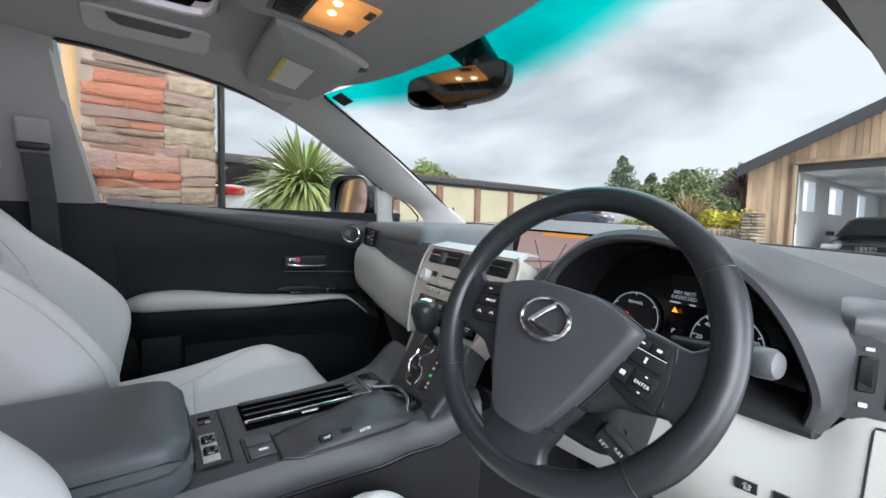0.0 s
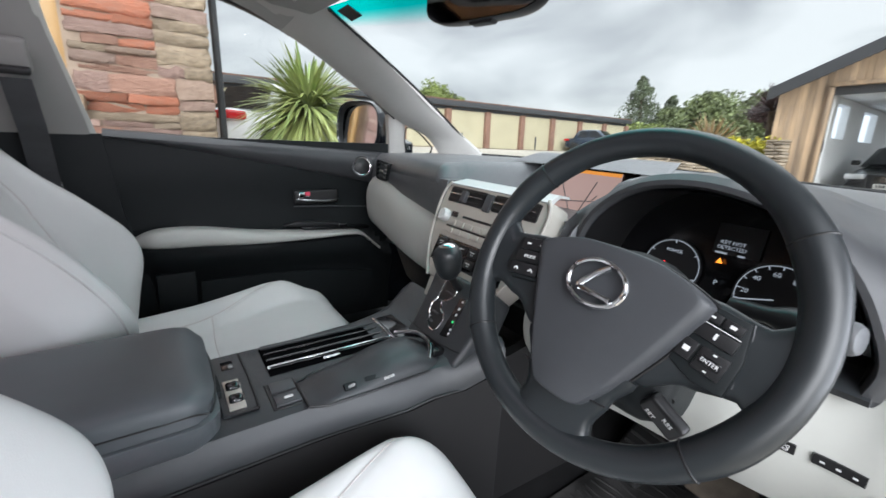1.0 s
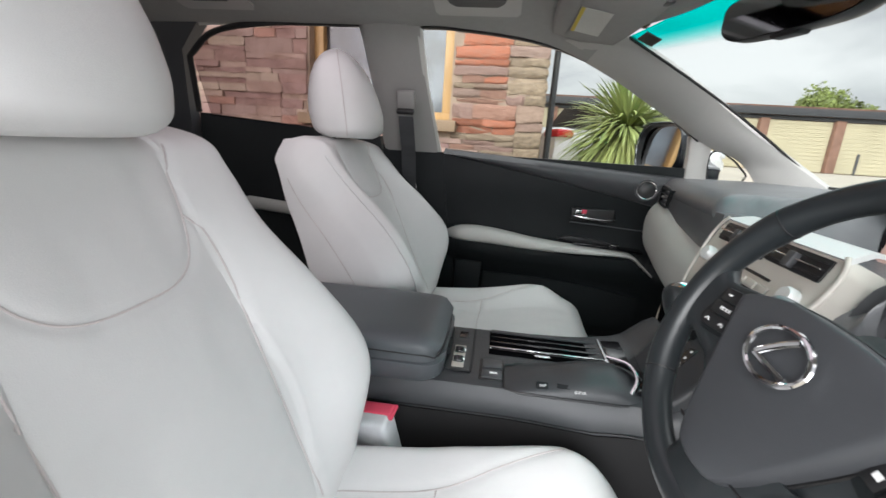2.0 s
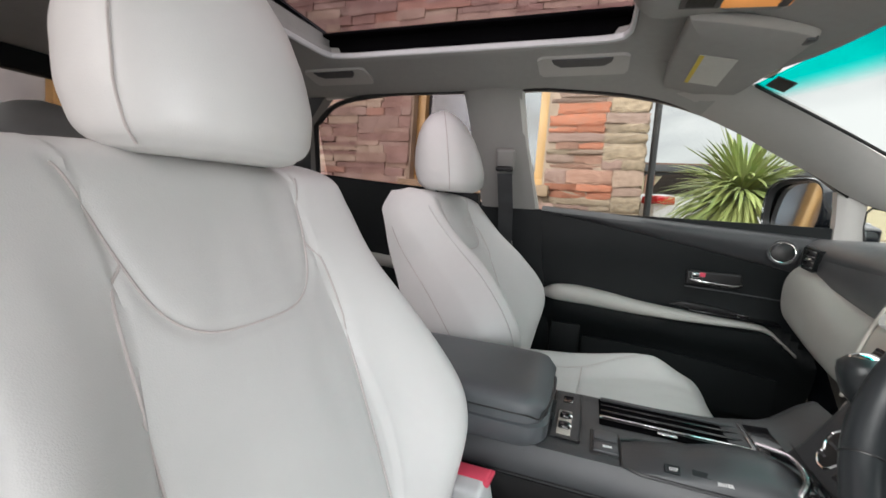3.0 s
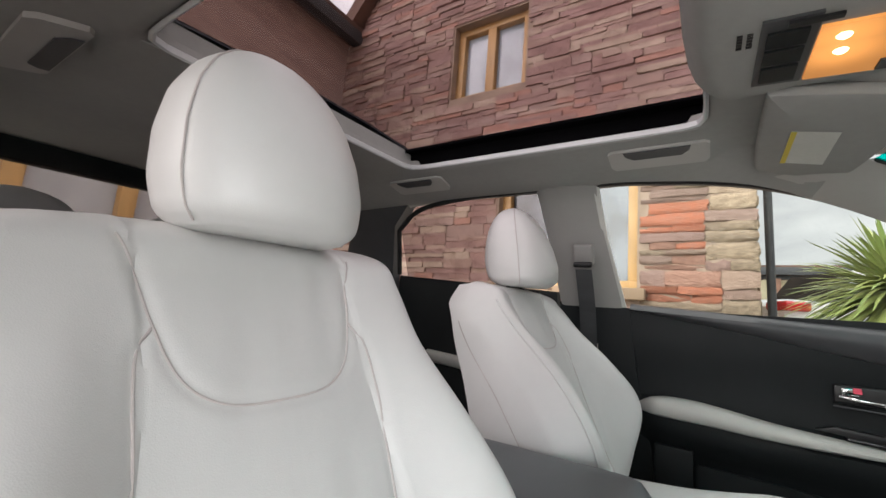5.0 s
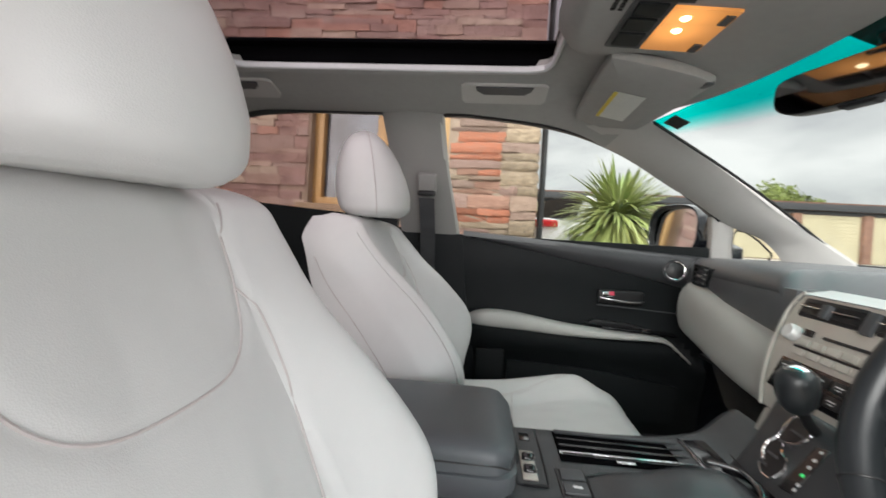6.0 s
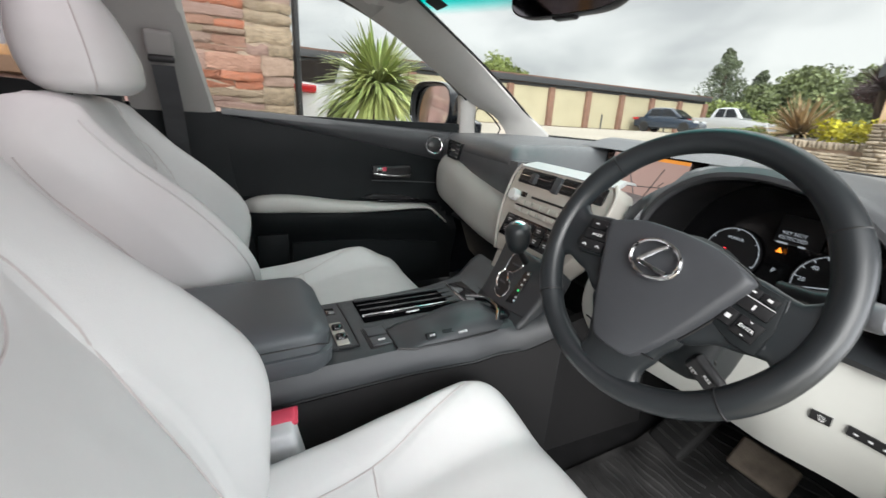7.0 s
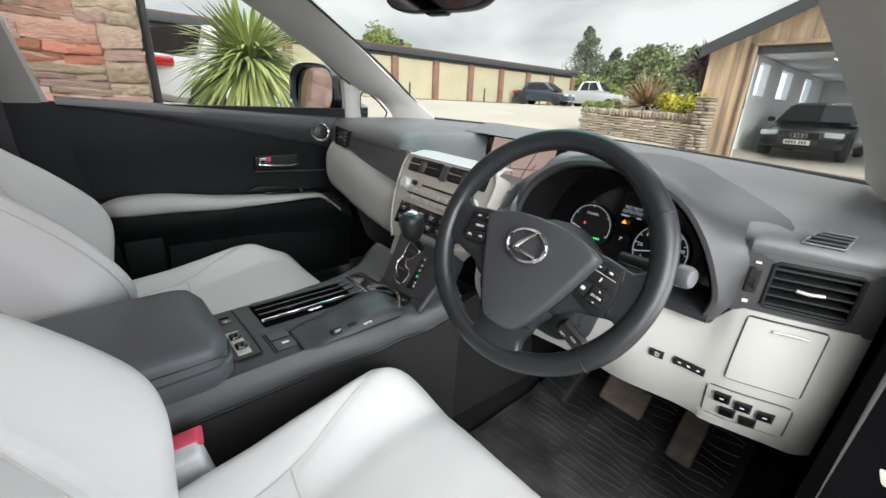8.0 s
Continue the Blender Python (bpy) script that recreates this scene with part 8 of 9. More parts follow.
def strap_plant(name, c, n, length, mat, label, width=0.035, droop=0.9, trunk=0.0, spread=1.0, seed=1, up=0.15):
    """A crown of long narrow leaves on a short trunk."""
    p = thing(name, c, label, "plant", car=False)
    rng = random.Random(seed)
    base = V(c) + V((0, 0, trunk))
    if trunk:
        free_part("trunk", tube([V(c), V(c) + V((0.02, 0, trunk * 0.5)), base], [0.09, 0.075, 0.085], 12), BARK, p, "fibrous brown trunk")
    bm = bmesh.new()
    for i in range(n):
        az = rng.uniform(0, 2 * math.pi)
        el = math.asin(rng.uniform(-0.35 + up, 0.98))
        ln = length * rng.uniform(0.75, 1.1)
        d = V((math.cos(az) * math.cos(el), math.sin(az) * math.cos(el), math.sin(el)))
        side = V((-math.sin(az), math.cos(az), 0))
        prev = None
        bend = droop * rng.uniform(0.3, 1.0) * math.cos(el)
        for k in range(7):
            t = k / 6
            q = base + d * ln * t * spread + V((0, 0, -bend * ln * t * t * 0.55))
            w = width * (0.55 + 1.2 * t) * (1 - t) ** 0.55 + 0.001 if t < 1 else 0.001
            w = min(w, width)
            a, b, mid = bm.verts.new(q - side * w / 2), bm.verts.new(q + side * w / 2), bm.verts.new(q - d.cross(side) * w * -0.22)
            if prev:
                bm.faces.new((prev[0], prev[2], mid, a))
                bm.faces.new((prev[2], prev[1], b, mid))
            prev = (a, b, mid)
    crown = free_part("crown", bm, mat, p, "", 60)
    crown["kind"] = "stuff"
    return p


def leafy(bm, c, r, n, size, rng, squash=1.0, shell=0.55):
    """Many small leaf clumps in a rough ball."""
    for _ in range(n):
        d = V((rng.gauss(0, 1), rng.gauss(0, 1), rng.gauss(0, 1))).normalized()
        k = r * lerp(shell, 1.05, rng.random() ** 0.6)
        q = V(c) + V((d.x * k, d.y * k, d.z * k * squash))
        s = size * rng.uniform(0.6, 1.3)
        ax = V((rng.gauss(0, 1), rng.gauss(0, 1), rng.gauss(0, 1))).normalized()
        u = ax.orthogonal().normalized() * s
        w = ax.cross(u) * 0.7
        bm.faces.new([bm.verts.new(q + u), bm.verts.new(q + w), bm.verts.new(q - u * 0.9), bm.verts.new(q - w)])


def tree(c, height, clumps, mat, label, seed, leaf=0.22, trunk_r=0.2, n=260, name="tree"):
    t = thing(name, c, label, "tree", car=False)
    rng = random.Random(seed)
    c = V(c)
    part("trunk", tube([c, c + V((0.1, 0, height * 0.3)), c + V((0, 0.1, height * 0.62))], [trunk_r, trunk_r * 0.75, trunk_r * 0.35], 10), BARK, t)
    bm = bmesh.new()
    for i, (dx, dy, dz, r) in enumerate(clumps):
        q = c + V((dx, dy, dz))
        part("limb", tube([c + V((0, 0, height * 0.28)), c + V((dx * 0.45, dy * 0.45, height * 0.28 + (dz - height * 0.28) * 0.6)), q], [trunk_r * 0.5, trunk_r * 0.3, trunk_r * 0.1], 6), BARK, t)
        for j in range(9):
            o = V((rng.uniform(-0.6, 0.6), rng.uniform(-0.6, 0.6), rng.uniform(-0.45, 0.4))) * r
            leafy(bm, q + o, r * rng.uniform(0.35, 0.7), n // 9, leaf, rng, 0.85, 0.2)
    cr = part("crown", bm, mat, t, "", 0)
    cr["kind"] = "stuff"
    return t


def conifer(c, height, r, label, seed):
    t = thing("conifer", c, label, "tree", car=False)
    rng = random.Random(seed)
    c = V(c)
    part("trunk", tube([c, c + V((0, 0, height * 0.97))], [0.22, 0.03], 8), BARK, t)
    bm = bmesh.new()
    for k in range(16):
        z = height * lerp(0.10, 0.98, k / 15)
        rr = r * (1 - (k / 15) ** 1.3) * rng.uniform(0.8, 1.15) + 0.2
        for j in range(7):
            a = rng.uniform(0, 6.28)
            q = c + V((math.cos(a) * rr * 0.62, math.sin(a) * rr * 0.62, z + rng.uniform(-0.25, 0.25)))
            leafy(bm, q, rr * 0.42 + 0.12, 70, 0.10, rng, 0.7)
    cr = part("crown", bm, LEAF_CONIFER, t, "", 0)
    cr["kind"] = "stuff"
    return t


def shrub(name, c, r, n, size, mat, label, seed, squash=0.6, wide=1.0):
    s = thing(name, c, label, "shrub", car=False)
    rng = random.Random(seed)
    bm = bmesh.new()
    for j in range(9):
        q = V(c) + V((rng.uniform(-1, 1) * r * wide, rng.uniform(-1, 1) * r * 0.6, r * squash * rng.uniform(0.3, 0.9)))
        leafy(bm, q, r * 0.5, n // 9, size, rng, 0.8, 0.3)
    cr = part("foliage", bm, mat, s, "", 0)
    cr["kind"] = "stuff"
    return s


# --- parked cars ---
def parked_car(name, c, turn, paint, label, length=4.2, width=1.78, height=1.48, roof=0.10, screen=(1.05, -1.35), truck=False, grille=False, plate=True, lift=0.0):
    """A plain parked car: x forward before turning. roof: front of the cabin top; screen: base of windscreen and rear window."""
    t = thing(name, c, label, "car", car=False, turn=turn)
    L, W = length / 2, width / 2
    o = V(c)
    belt = height * 0.62
    # lower body
    rows = []
    for i in range(25):
        u = -1 + 2 * i / 24
        x = L * u
        w = W * (1 - 0.16 * abs(u) ** 4.5)
        top = belt - (0.16 * max(0, u - 0.25) / 0.75 * height if u > 0.25 else 0.0) - 0.12 * max(0, abs(u) - 0.93) / 0.07
        if truck and u < -0.15:
            top = belt + 0.02
        low = 0.24 + 0.10 * max(0, abs(u) - 0.86) / 0.14 + lift
        rows.append([o + V((x, w * a, lerp(low, top, b))) for a, b in ((-0.86, 0), (-0.97, 0.12), (-1, 0.45), (-0.985, 0.75), (-0.93, 0.96), (-0.80, 1.0), (0, 1.03), (0.80, 1.0), (0.93, 0.96), (0.985, 0.75), (1, 0.45), (0.97, 0.12), (0.86, 0))])
    part("body", sheet(rows, around=True, caps=True), paint, t)
    rf = roof
    sf, sr = screen
    cab = []
    prof = [(sf, belt - 0.03, 0.90), (rf + 0.30, height - 0.10, 0.80), (rf, height - 0.02, 0.76), (rf - 0.5, height, 0.75), (sr + 0.55, height - 0.03, 0.75), (sr + 0.30, height - 0.09, 0.77), (sr, belt - 0.02, 0.88)]
    for x, z, k in prof:
        cab.append([o + V((x, -W * 0.93, belt - 0.03)), o + V((x, -W * k * 0.985, lerp(belt, z, 0.9))), o + V((x, -W * k * 0.88, z)), o + V((x, 0, z + 0.012)), o + V((x, W * k * 0.88, z)), o + V((x, W * k * 0.985, lerp(belt, z, 0.9))), o + V((x, W * 0.93, belt - 0.03))])
    part("cabin", sheet(cab, caps=True), paint, t)
    hz = height - 0.10
    part("windscreen", prism([o + V((sf - 0.02, -W * 0.80, belt + 0.03)), o + V((sf - 0.02, W * 0.80, belt + 0.03)), o + V((rf + 0.26, W * 0.68, hz)), o + V((rf + 0.26, -W * 0.68, hz))], (0.03, 0, 0.02), 0), CAR_GLASS, t, "dark windscreen")
    part("rear_window", prism([o + V((sr + 0.02, -W * 0.78, belt + 0.04)), o + V((sr + 0.02, W * 0.78, belt + 0.04)), o + V((sr + 0.29, W * 0.66, hz)), o + V((sr + 0.29, -W * 0.66, hz))], (-0.03, 0, 0.02), 0), CAR_GLASS, t, "dark rear window")
    mid = (sf + sr) / 2 - 0.1
    for s in (-1, 1):
        for x0, x1, x2, x3 in ((mid + 0.04, sf - 0.30, rf + 0.12, mid + 0.04), (sr + 0.30, mid - 0.04, mid - 0.04, sr + 0.48)):
            part("side_window", prism([o + V((x0, s * W * 0.925, belt + 0.05)), o + V((x1, s * W * 0.925, belt + 0.05)), o + V((x2, s * W * 0.80, hz)), o + V((x3, s * W * 0.80, hz))], (0, s * 0.02, 0.004), 0), CAR_GLASS, t, "dark side window")
        part("door_mirror", box(o + V((sf - 0.25, s * (W + 0.08), belt + 0.07)), (0.10, 0.17, 0.12), 0.03, 3), paint, t)
        part("headlamp", box(o + V((L * 0.93, s * W * 0.70, belt * 0.72)), (0.20, 0.36, 0.13), 0.04, 3), LAMP_WHITE, t, "clear headlamp")
        part("tail_lamp", box(o + V((-L * 0.945, s * W * 0.74, belt * 0.88)), (0.36, 0.42, 0.14), 0.05, 3), RED_LENS, t, "red tail lamp")
        for x in (L * 0.62, -L * 0.62):
            wh = part("wheel", lathe([(0.20, -0.10), (0.30, -0.10), (0.325, -0.07), (0.325, 0.07), (0.30, 0.10), (0.20, 0.10)], o + V((x, s * (W - 0.10), 0.325)), (0, 1, 0), 28), RUBBER, t, "black tyre")
            part("rim", lathe([(0, 0.06), (0.05, 0.07), (0.20, 0.095), (0.21, 0), (0, 0)], o + V((x, s * (W - 0.10), 0.325)), (0, s, 0), 20), SILVER, wh, "silver wheel rim")
    if grille:
        part("grille", box(o + V((L * 0.985, 0, 0.52 + lift)), (0.10, 0.85, 0.34), 0.04, 3), GLOSS_BLACK, t, "black grille")
        part("grille_badge", join(*[ring(o + V((L * 0.985 + 0.056, k * 0.075 - 0.11, 0.60)), (1, 0, 0), 0.05, 0.008, 20, 6) for k in range(4)]), CHROME, t, "plain chrome rings")
    if plate:
        pl = part("number_plate", box(o + V((L * 0.985 + 0.055, 0, 0.44)), (0.012, 0.52, 0.11), 0.004, 1), PLATE, t, "white number plate")
        part("plate_bars", join(*[box(o + V((L * 0.985 + 0.063, -0.20 + 0.057 * k + (0.03 if k > 3 else 0), 0.44)), (0.004, 0.036, 0.07), 0) for k in range(7)]), BLACK, pl, "dark plain bars")
    return t


# --- garages ---
def garages():
    x = -19.5
    g = thing("garage_row", (x - 3, 15, 1.3), "long row of beige garages between red brick piers", "garages", car=False)
    y0, n, step = -4.0, 12, 2.97
    end = y0 + n * step
    z0 = 1.30
    part("wall", box((x - 2.9, (y0 + end) / 2, z0 + 1.2), (5.6, end - y0, 2.4), 0), BRICK, g, "brick garage block")
    part("roof", slab([[V((x + 0.35, y, z0 + 2.58)) for y in (y0 - 0.2, end + 0.3)], [V((x - 3.2, y, z0 + 3.05)) for y in (y0 - 0.2, end + 0.3)], [V((x - 6.2, y, z0 + 2.6)) for y in (y0 - 0.2, end + 0.3)]], (0, 0, 0.08)), SLATE, g, "low brown roof")
    part("fascia", box((x + 0.33, (y0 + end) / 2, z0 + 2.44), (0.06, end - y0 + 0.5, 0.30), 0.01), FASCIA, g, "dark fascia")
    part("lintel", box((x + 0.02, (y0 + end) / 2, z0 + 2.22), (0.10, end - y0, 0.16), 0.01), FASCIA, g, "dark lintel")
    for k in range(n + 1):
        part("pier", box((x + 0.06, y0 + k * step, z0 + 1.08), (0.30, 0.36, 2.16), 0.01), BRICK, g, "red brick pier")
    for k in range(n):
        yc = y0 + (k + 0.5) * step
        dr = part("garage_door", box((x - 0.02, yc, z0 + 1.07), (0.06, step - 0.40, 2.10), 0.01), BEIGE_DOOR, g, "beige roller door")
        for j in range(13):
            part("door_slat", box((x + 0.018, yc, z0 + 0.12 + 0.16 * j), (0.014, step - 0.44, 0.145), 0.005, 1), BEIGE_DOOR, dr)
    for k in range(0, n, 2):
        part("bollard", lathe([(0.05, 0), (0.05, 0.8), (0.02, 0.83)], (x + 1.2, y0 + k * step + 0.2, z0), n=12), FASCIA, g, "dark bollard")
    return g


# --- timber barn with its garage ---
def barn():
    y = 11.1
    b = thing("timber_barn", (1.2, y + 6, 0.3), "larch-clad barn with a wide opening and white inside", "barn", car=False)
    xl, xr, zb, eave = -3.0, 5.6, 0.18, 2.475
    ridge_x = (xl + xr) / 2
    slope = 0.457
    ridge = eave + (ridge_x - xl) * slope
    ol, orr, oz = -2.10, 3.4, 2.62
    head = 2.67
    depth = 13.0
    # inner white shell
    def wallbox(x0, x1, y0, y1, z0, z1):
        return box(((x0 + x1) / 2, (y0 + y1) / 2, (z0 + z1) / 2), (x1 - x0, y1 - y0, z1 - z0), 0)
    wins = [(13.4, 14.5), (16.0, 17.6), (19.8, 21.1)]
    left = []
    cur = y + 0.2
    for a, c in wins:
        left.append(wallbox(xl + 0.3, xl + 0.5, cur, a, zb, head))
        left.append(wallbox(xl + 0.3, xl + 0.5, a, c, zb, 1.72))
        left.append(wallbox(xl + 0.3, xl + 0.5, a, c, 2.52, head))
        cur = c
    left.append(wallbox(xl + 0.3, xl + 0.5, cur, y + depth, zb, head))
    part("inner_wall", join(*left, wallbox(xr - 0.3, xr - 0.1, y + 0.2, y + depth, zb, head), wallbox(xl + 0.5, -1.1, y + depth - 0.2, y + depth, zb, head), wallbox(0.9, xr - 0.3, y + depth - 0.2, y + depth, zb, head), wallbox(-1.1, 0.9, y + depth - 0.2, y + depth, 2.3, head),
                                    wallbox(xl + 0.5, ol, y + 0.16, y + 0.26, zb, head)), WHITE_WALL, b, "white inner wall")
    part("inner_ceiling", wallbox(xl + 0.3, xr - 0.1, y + 0.2, y + depth, oz + 0.06, oz + 0.14), WHITE_WALL, b, "white ceiling")
    for a, c in wins:
        part("window_pane", box((xl + 0.32, (a + c) / 2, 2.12), (0.02, c - a, 0.80), 0), WINDOW_GLOW, b, "window pane glowing in place of daylight")
    part("back_door", box((-0.1, y + depth - 0.08, 1.25), (2.0, 0.04, 2.1), 0), WINDOW_GLOW, b, "glazed back door glowing in place of daylight")
    for k in range(5):
        for x in (-1.2, 0.2, 1.6):
            part("ceiling_spot", lathe([(0, 0), (0.06, 0), (0.06, -0.01), (0, -0.012)], (x, y + 1.6 + 2.2 * k, oz + 0.058), n=12), SPOT_GLOW, b, "lit ceiling spot")
    lamp = new("barn_spot_light", bpy.data.lights.new("barn_spot_light", "AREA"))
    lamp.data.shape, lamp.data.size, lamp.data.size_y, lamp.data.energy = "RECTANGLE", 3.0, 10.0, 34.0
    lamp.matrix_world = Matrix.Translation((0.2, y + 6.2, oz + 0.03))
    part("inner_floor", slab([[V((xl, y - 0.3, zb + 0.02)), V((xr, y - 0.3, zb + 0.02))], [V((xl, y + depth, zb + 0.02)), V((xr, y + depth, zb + 0.02))]], (0, 0, -0.2)), ASPHALT, b, "pale concrete floor")
    # opening trim
    part("opening_frame", box((ol - 0.03, y + 0.04, (zb + oz) / 2), (0.06, 0.20, oz - zb), 0.01), CLADDING, b, "timber door post")
    part("opening_frame", box(((ol + orr) / 2, y + 0.03, oz + 0.05), (orr - ol + 0.1, 0.18, 0.08), 0.01), CLADDING, b, "timber lintel")
    part("shutter_box", box(((ol + orr) / 2, y + 0.22, oz - 0.04), (orr - ol, 0.25, 0.16), 0.02), BEIGE_DOOR, b, "beige shutter box")
    part("key_box", box((ol + 0.005, y + 0.10, 1.45), (0.02, 0.10, 0.22), 0.004), FASCIA, b, "dark key box")
    # cladding boards
    rng = random.Random(3)
    x = xl
    boards = part("front_wall", join(wallbox(xl + 0.02, ol, y + 0.06, y + 0.15, zb, eave), wallbox(orr, xr, y + 0.06, y + 0.15, zb, eave), prism([V((xl + 0.05, y + 0.06, eave)), V((xr - 0.05, y + 0.06, eave)), V((ridge_x, y + 0.06, ridge - 0.05))], (0, 0.09, 0), 0)), FASCIA, b, "dark backing of the cladding")
    while x < xr:
        w = rng.uniform(0.085, 0.13)
        xm = x + w / 2
        top = eave + (min(xm - xl, xr - xm)) * slope + 0.07
        bot = oz + 0.10 if ol - 0.06 < xm < orr + 0.06 else zb - 0.2
        if top - bot > 0.04:
            part("board", box((xm, y + 0.03 + rng.uniform(-0.004, 0.004), (top + bot) / 2), (w - 0.004, 0.028, top - bot), 0.003, 1), CLADDING, boards, "")
        x += w
    part("side_wall", wallbox(xl, xl + 0.08, y + 0.06, y + depth, zb - 0.2, eave), CLADDING, b, "larch side wall")
    for s in (-1, 1):
        x0 = xl - 0.10 if s < 0 else xr + 0.10
        z0 = eave - 0.10 * slope
        part("roof_slope", slab([[V((x0, yy, z0 + 0.10)), V((ridge_x, yy, ridge + 0.10))] for yy in (y - 0.35, y + depth)], (0, 0, 0.10)), FASCIA, b, "dark roof slope")
        part("verge_board", slab([[V((x0, y - 0.37, z0 - 0.03)), V((ridge_x, y - 0.37, ridge - 0.03))], [V((x0, y - 0.37, z0 + 0.22)), V((ridge_x, y - 0.37, ridge + 0.22))]], (0, 0.03, 0)), FASCIA, b, "dark grey verge board")
    return b


def low_wall():
    w = thing("low_stone_wall", (-4, 10.3, 0.6), "low drystone bed wall with upright coping stones", "wall", car=False)
    a, b2 = V((-5.43, 10.1, 0.49)), V((-2.86, 10.6, 0.33))
    d = (b2 - a)
    ln = d.length
    d.normalize()
    ang = math.degrees(math.atan2(d.y, d.x))
    core = part("core", slab([[a + V((0, 0.06, -0.1)), b2 + V((0, 0.06, -0.1))], [a + V((0, 0.06, 0.55)), b2 + V((0, 0.06, 0.78))]], (0, 0.3, 0)), MORTAR, w, "earth core of the wall")
    rng = random.Random(8)
    s = 0.0
    me = [finish(box((0, 0, 0), (1, 1, 1), 0.10, 1), "stone", GREY_STONE, 50)]
    n = 0
    for r in range(10):
        z = 0.03 + 0.062 * r
        s = rng.uniform(-0.1, 0)
        while s < ln:
            l2 = rng.uniform(0.14, 0.42)
            q = a.lerp(b2, min(1, (s + l2 / 2) / ln))
            if n < 290:
                ob = new("stone", me[0])
                ob.parent = core
                ob.location = V((q.x, q.y + rng.uniform(-0.01, 0.01), q.z + z)) - BASES[core.name]
                ob.scale = (l2 - 0.004, 0.14 + rng.uniform(-0.02, 0.02), rng.uniform(0.048, 0.062))
                ob.rotation_euler = (0, 0, radians(ang))
                n += 1
            s += l2
    s = 0
    while s < ln:
        l2 = rng.uniform(0.05, 0.09)
        q = a.lerp(b2, s / ln)
        ob = new("coping_stone", me[0])
        ob.parent = core
        ob.location = V((q.x, q.y + 0.12, q.z + lerp(0.68, 0.78, s / ln))) - BASES[core.name]
        ob.scale = (l2, 0.30, rng.uniform(0.12, 0.18))
        ob.rotation_euler = (0, rng.uniform(-0.1, 0.1), radians(ang))
        s += l2 + 0.008
    pier = part("pier", box((-2.68, 10.62, 0.87), (0.28, 0.32, 1.34), 0.01, 1), MORTAR, w, "squat stone pier")
    z = 0.25
    while z < 1.53:
        hh = rng.uniform(0.05, 0.09)
        cut = rng.uniform(-0.08, 0.08)
        for x0, x1 in ((-0.18 + rng.uniform(-0.02, 0.02), cut), (cut, 0.18 + rng.uniform(-0.02, 0.02))):
            ob = new("stone", me[0])
            ob.parent = pier
            ob.location = V((-2.68 + (x0 + x1) / 2, 10.60 + rng.uniform(-0.02, 0.02), z + hh / 2)) - BASES[pier.name]
            ob.scale = (x1 - x0 - 0.008, 0.40, hh - 0.006)
            ob.rotation_euler = (0, rng.uniform(-0.05, 0.05), rng.uniform(-0.06, 0.06))
        z += hh
    part("bed_soil", slab([[V((-5.6, 10.5, 1.10)), V((-2.9, 11.0, 1.10))], [V((-5.9, 14, 1.3)), V((-3.2, 14, 1.2))]], (0, 0, -0.6)), BARK, w, "dark planted soil")
    return w


garages()
barn()
low_wall()
post()
parked_car("white_hatchback", (-8.54, 2.22, 0.80), 118, WHITE_PAINT, "white hatchback parked behind the palm, red tail lamp showing", 4.3, 1.8, 1.50, plate=False)
parked_car("navy_hatchback", (-17.2, 24.8, 1.27), 12, NAVY_PAINT, "dark navy hatchback parked before the garages", 3.9, 1.72, 1.50, plate=False)
parked_car("silver_pickup", (-17.0, 31.0, 1.28), 8, SILVER_PAINT, "silver pickup truck parked at the end of the garages", 5.1, 1.85, 1.85, roof=0.25, screen=(1.05, -1.05), truck=True, plate=False)
parked_car("black_saloon", (-1.14, 15.3, 0.20), -92, BLACK_PAINT, "black car parked nose out inside the barn", 4.6, 1.80, 1.42, grille=True)
strap_plant("yucca_palm", (-3.0, 0.78, 0.41), 560, 0.59, LEAF, "green yucca palm with sharp narrow leaves", 0.030, 1.25, trunk=1.05, seed=4, up=-0.15)
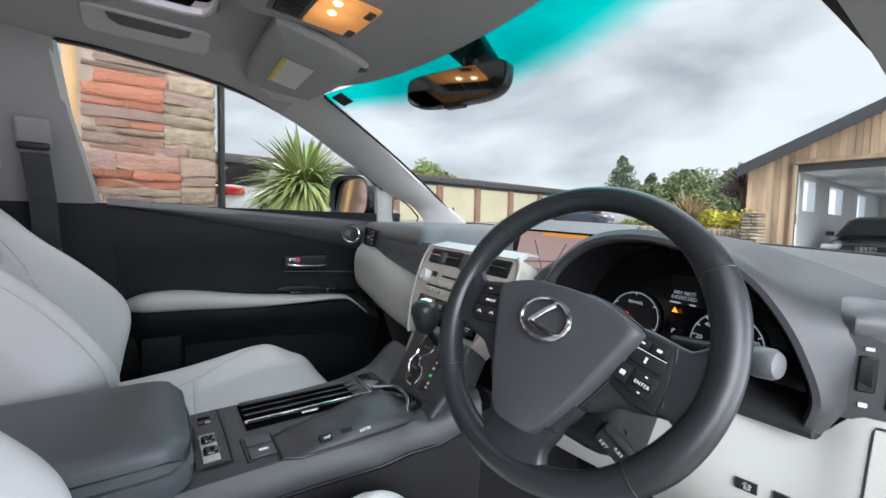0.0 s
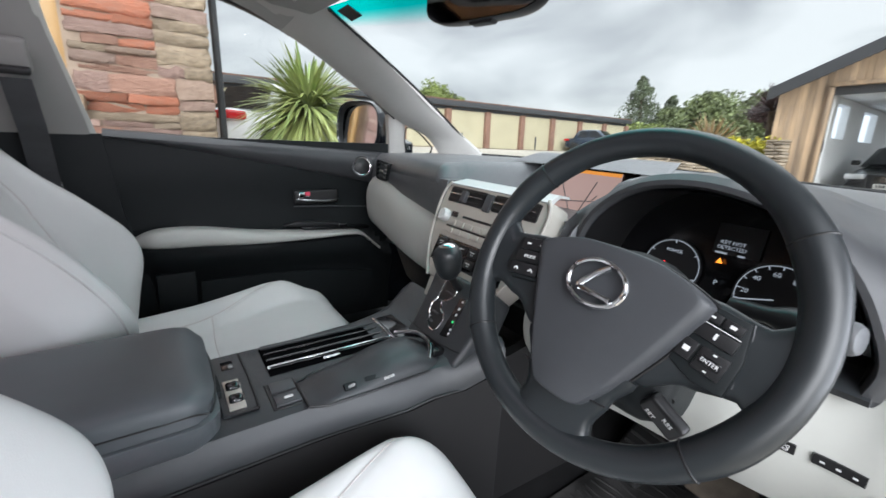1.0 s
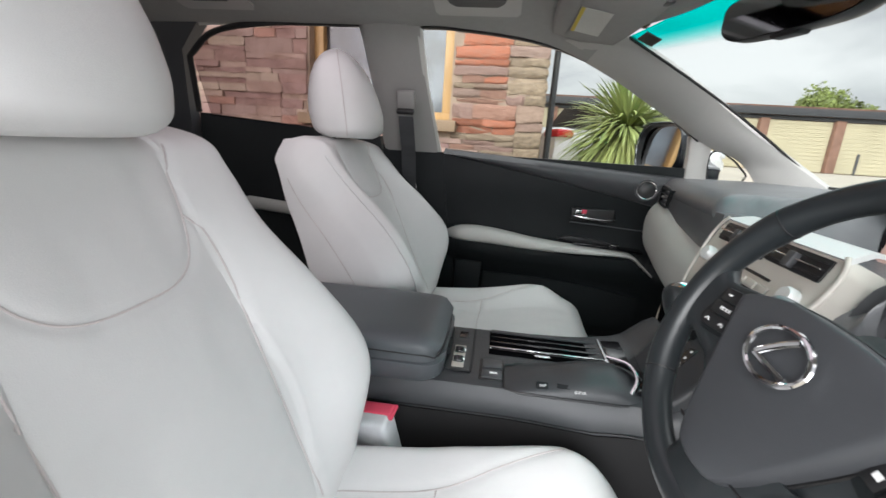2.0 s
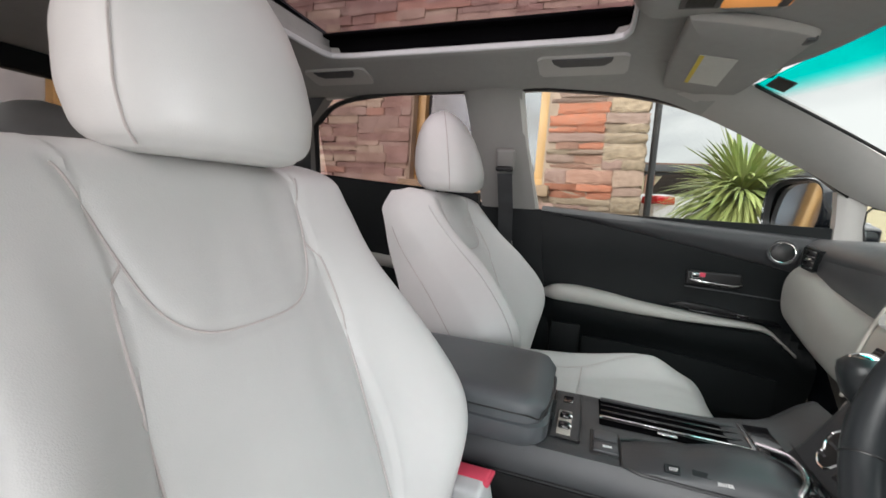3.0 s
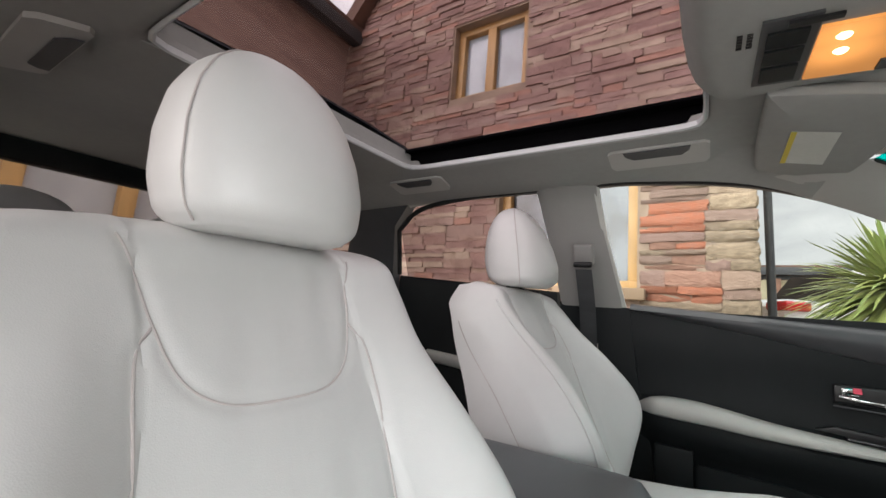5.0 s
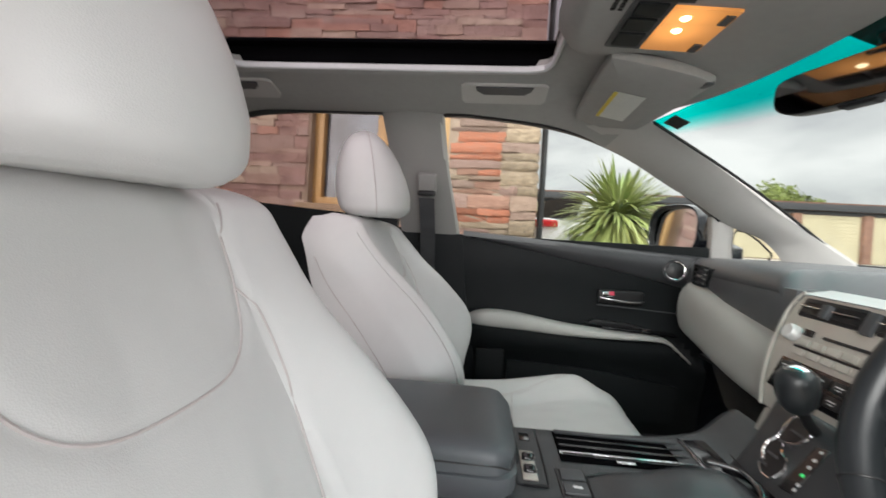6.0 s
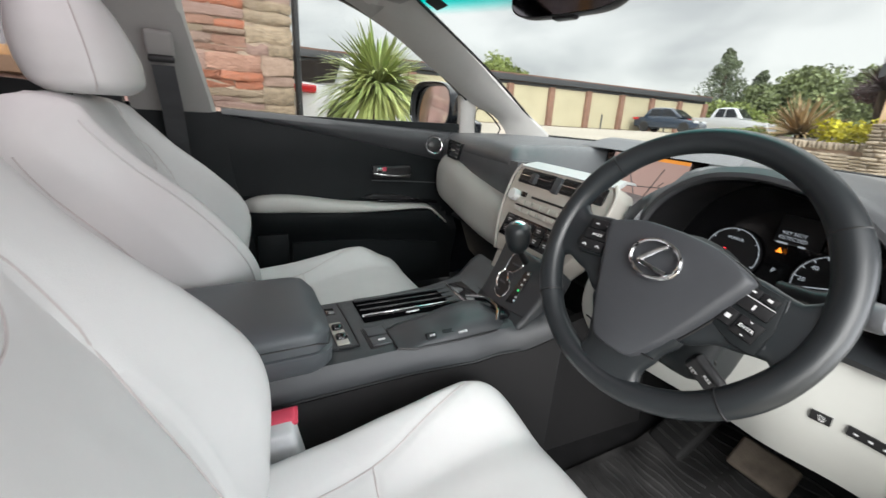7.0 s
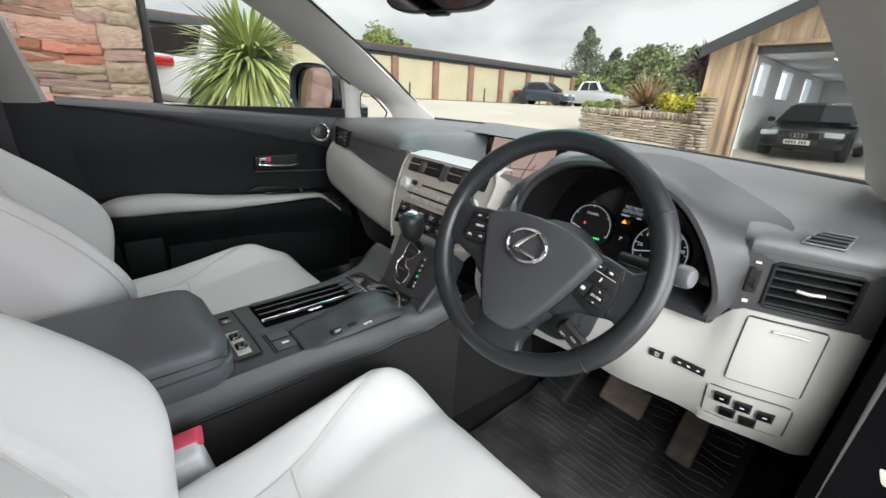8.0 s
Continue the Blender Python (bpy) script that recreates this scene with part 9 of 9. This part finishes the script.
strap_plant("bronze_cordyline", (-4.40, 11.45, 1.20), 240, 1.0, LEAF_BROWN, "bronze spiky cordyline in the planted bed", 0.05, 0.5, trunk=0.12, seed=5, up=0.4)
strap_plant("purple_cordyline", (-3.55, 12.6, 1.25), 150, 0.80, LEAF_PURPLE, "dark purple spiky cordyline beside the barn", 0.05, 0.5, trunk=1.1, seed=6, up=0.3)
shrub("yellow_shrub", (-3.46, 11.35, 1.14), 0.60, 1500, 0.045, LEAF_YELLOW, "bright yellow-leaved shrub in the planted bed", 7)
shrub("green_shrub", (-5.25, 11.0, 1.12), 0.5, 1100, 0.05, LEAF_FRESH, "low green shrub at the end of the bed wall", 9, 0.45, 1.3)
shrub("hedge", (-18.6, 34.4, 1.3), 2.3, 5200, 0.14, LEAF_FRESH, "clipped green hedge beyond the garages", 10, 1.0, 1.1)
conifer((-22.5, 38.5, 1.3), 7.0, 2.6, "dark conifer rising behind the hedge", 11)
conifer((-20.6, 40.5, 1.3), 5.2, 2.3, "dark conifer beside a taller one", 12)
tree((-14.6, 36.4, 1.3), 5.0, [(-3.4, 0, 2.9, 1.7), (-1.6, 0.5, 3.7, 1.7), (0.3, 0, 3.3, 1.9), (2.4, 0.3, 3.5, 1.8), (4.0, 0, 2.6, 1.6), (-2.2, 0, 2.0, 1.8), (1.4, -0.5, 2.2, 1.9), (-2.4, 0.5, 1.4, 1.6), (0, -0.6, 1.5, 1.8), (3.0, -0.4, 1.6, 1.6)], LEAF_DARK, "broad green tree behind the parked cars", 13, n=3000, leaf=0.14)
tree((-7.6, 27.0, 1.3), 3.6, [(0, 0, 2.6, 1.1), (-0.8, 0, 2.0, 0.9), (0.9, 0, 2.1, 0.9)], LEAF_PURPLE, "dark red-leaved small tree behind the bed", 14, n=1200, leaf=0.10)
tree((-37.0, 24.5, 1.3), 7.0, [(0, 0, 5.6, 1.5), (-1.6, 1.0, 4.8, 1.3), (1.5, -1.4, 4.9, 1.2), (0.4, 2.0, 4.6, 1.3)], LEAF_FRESH, "fresh green tree beyond the garage roofs", 15, n=1000, leaf=0.14)
house()
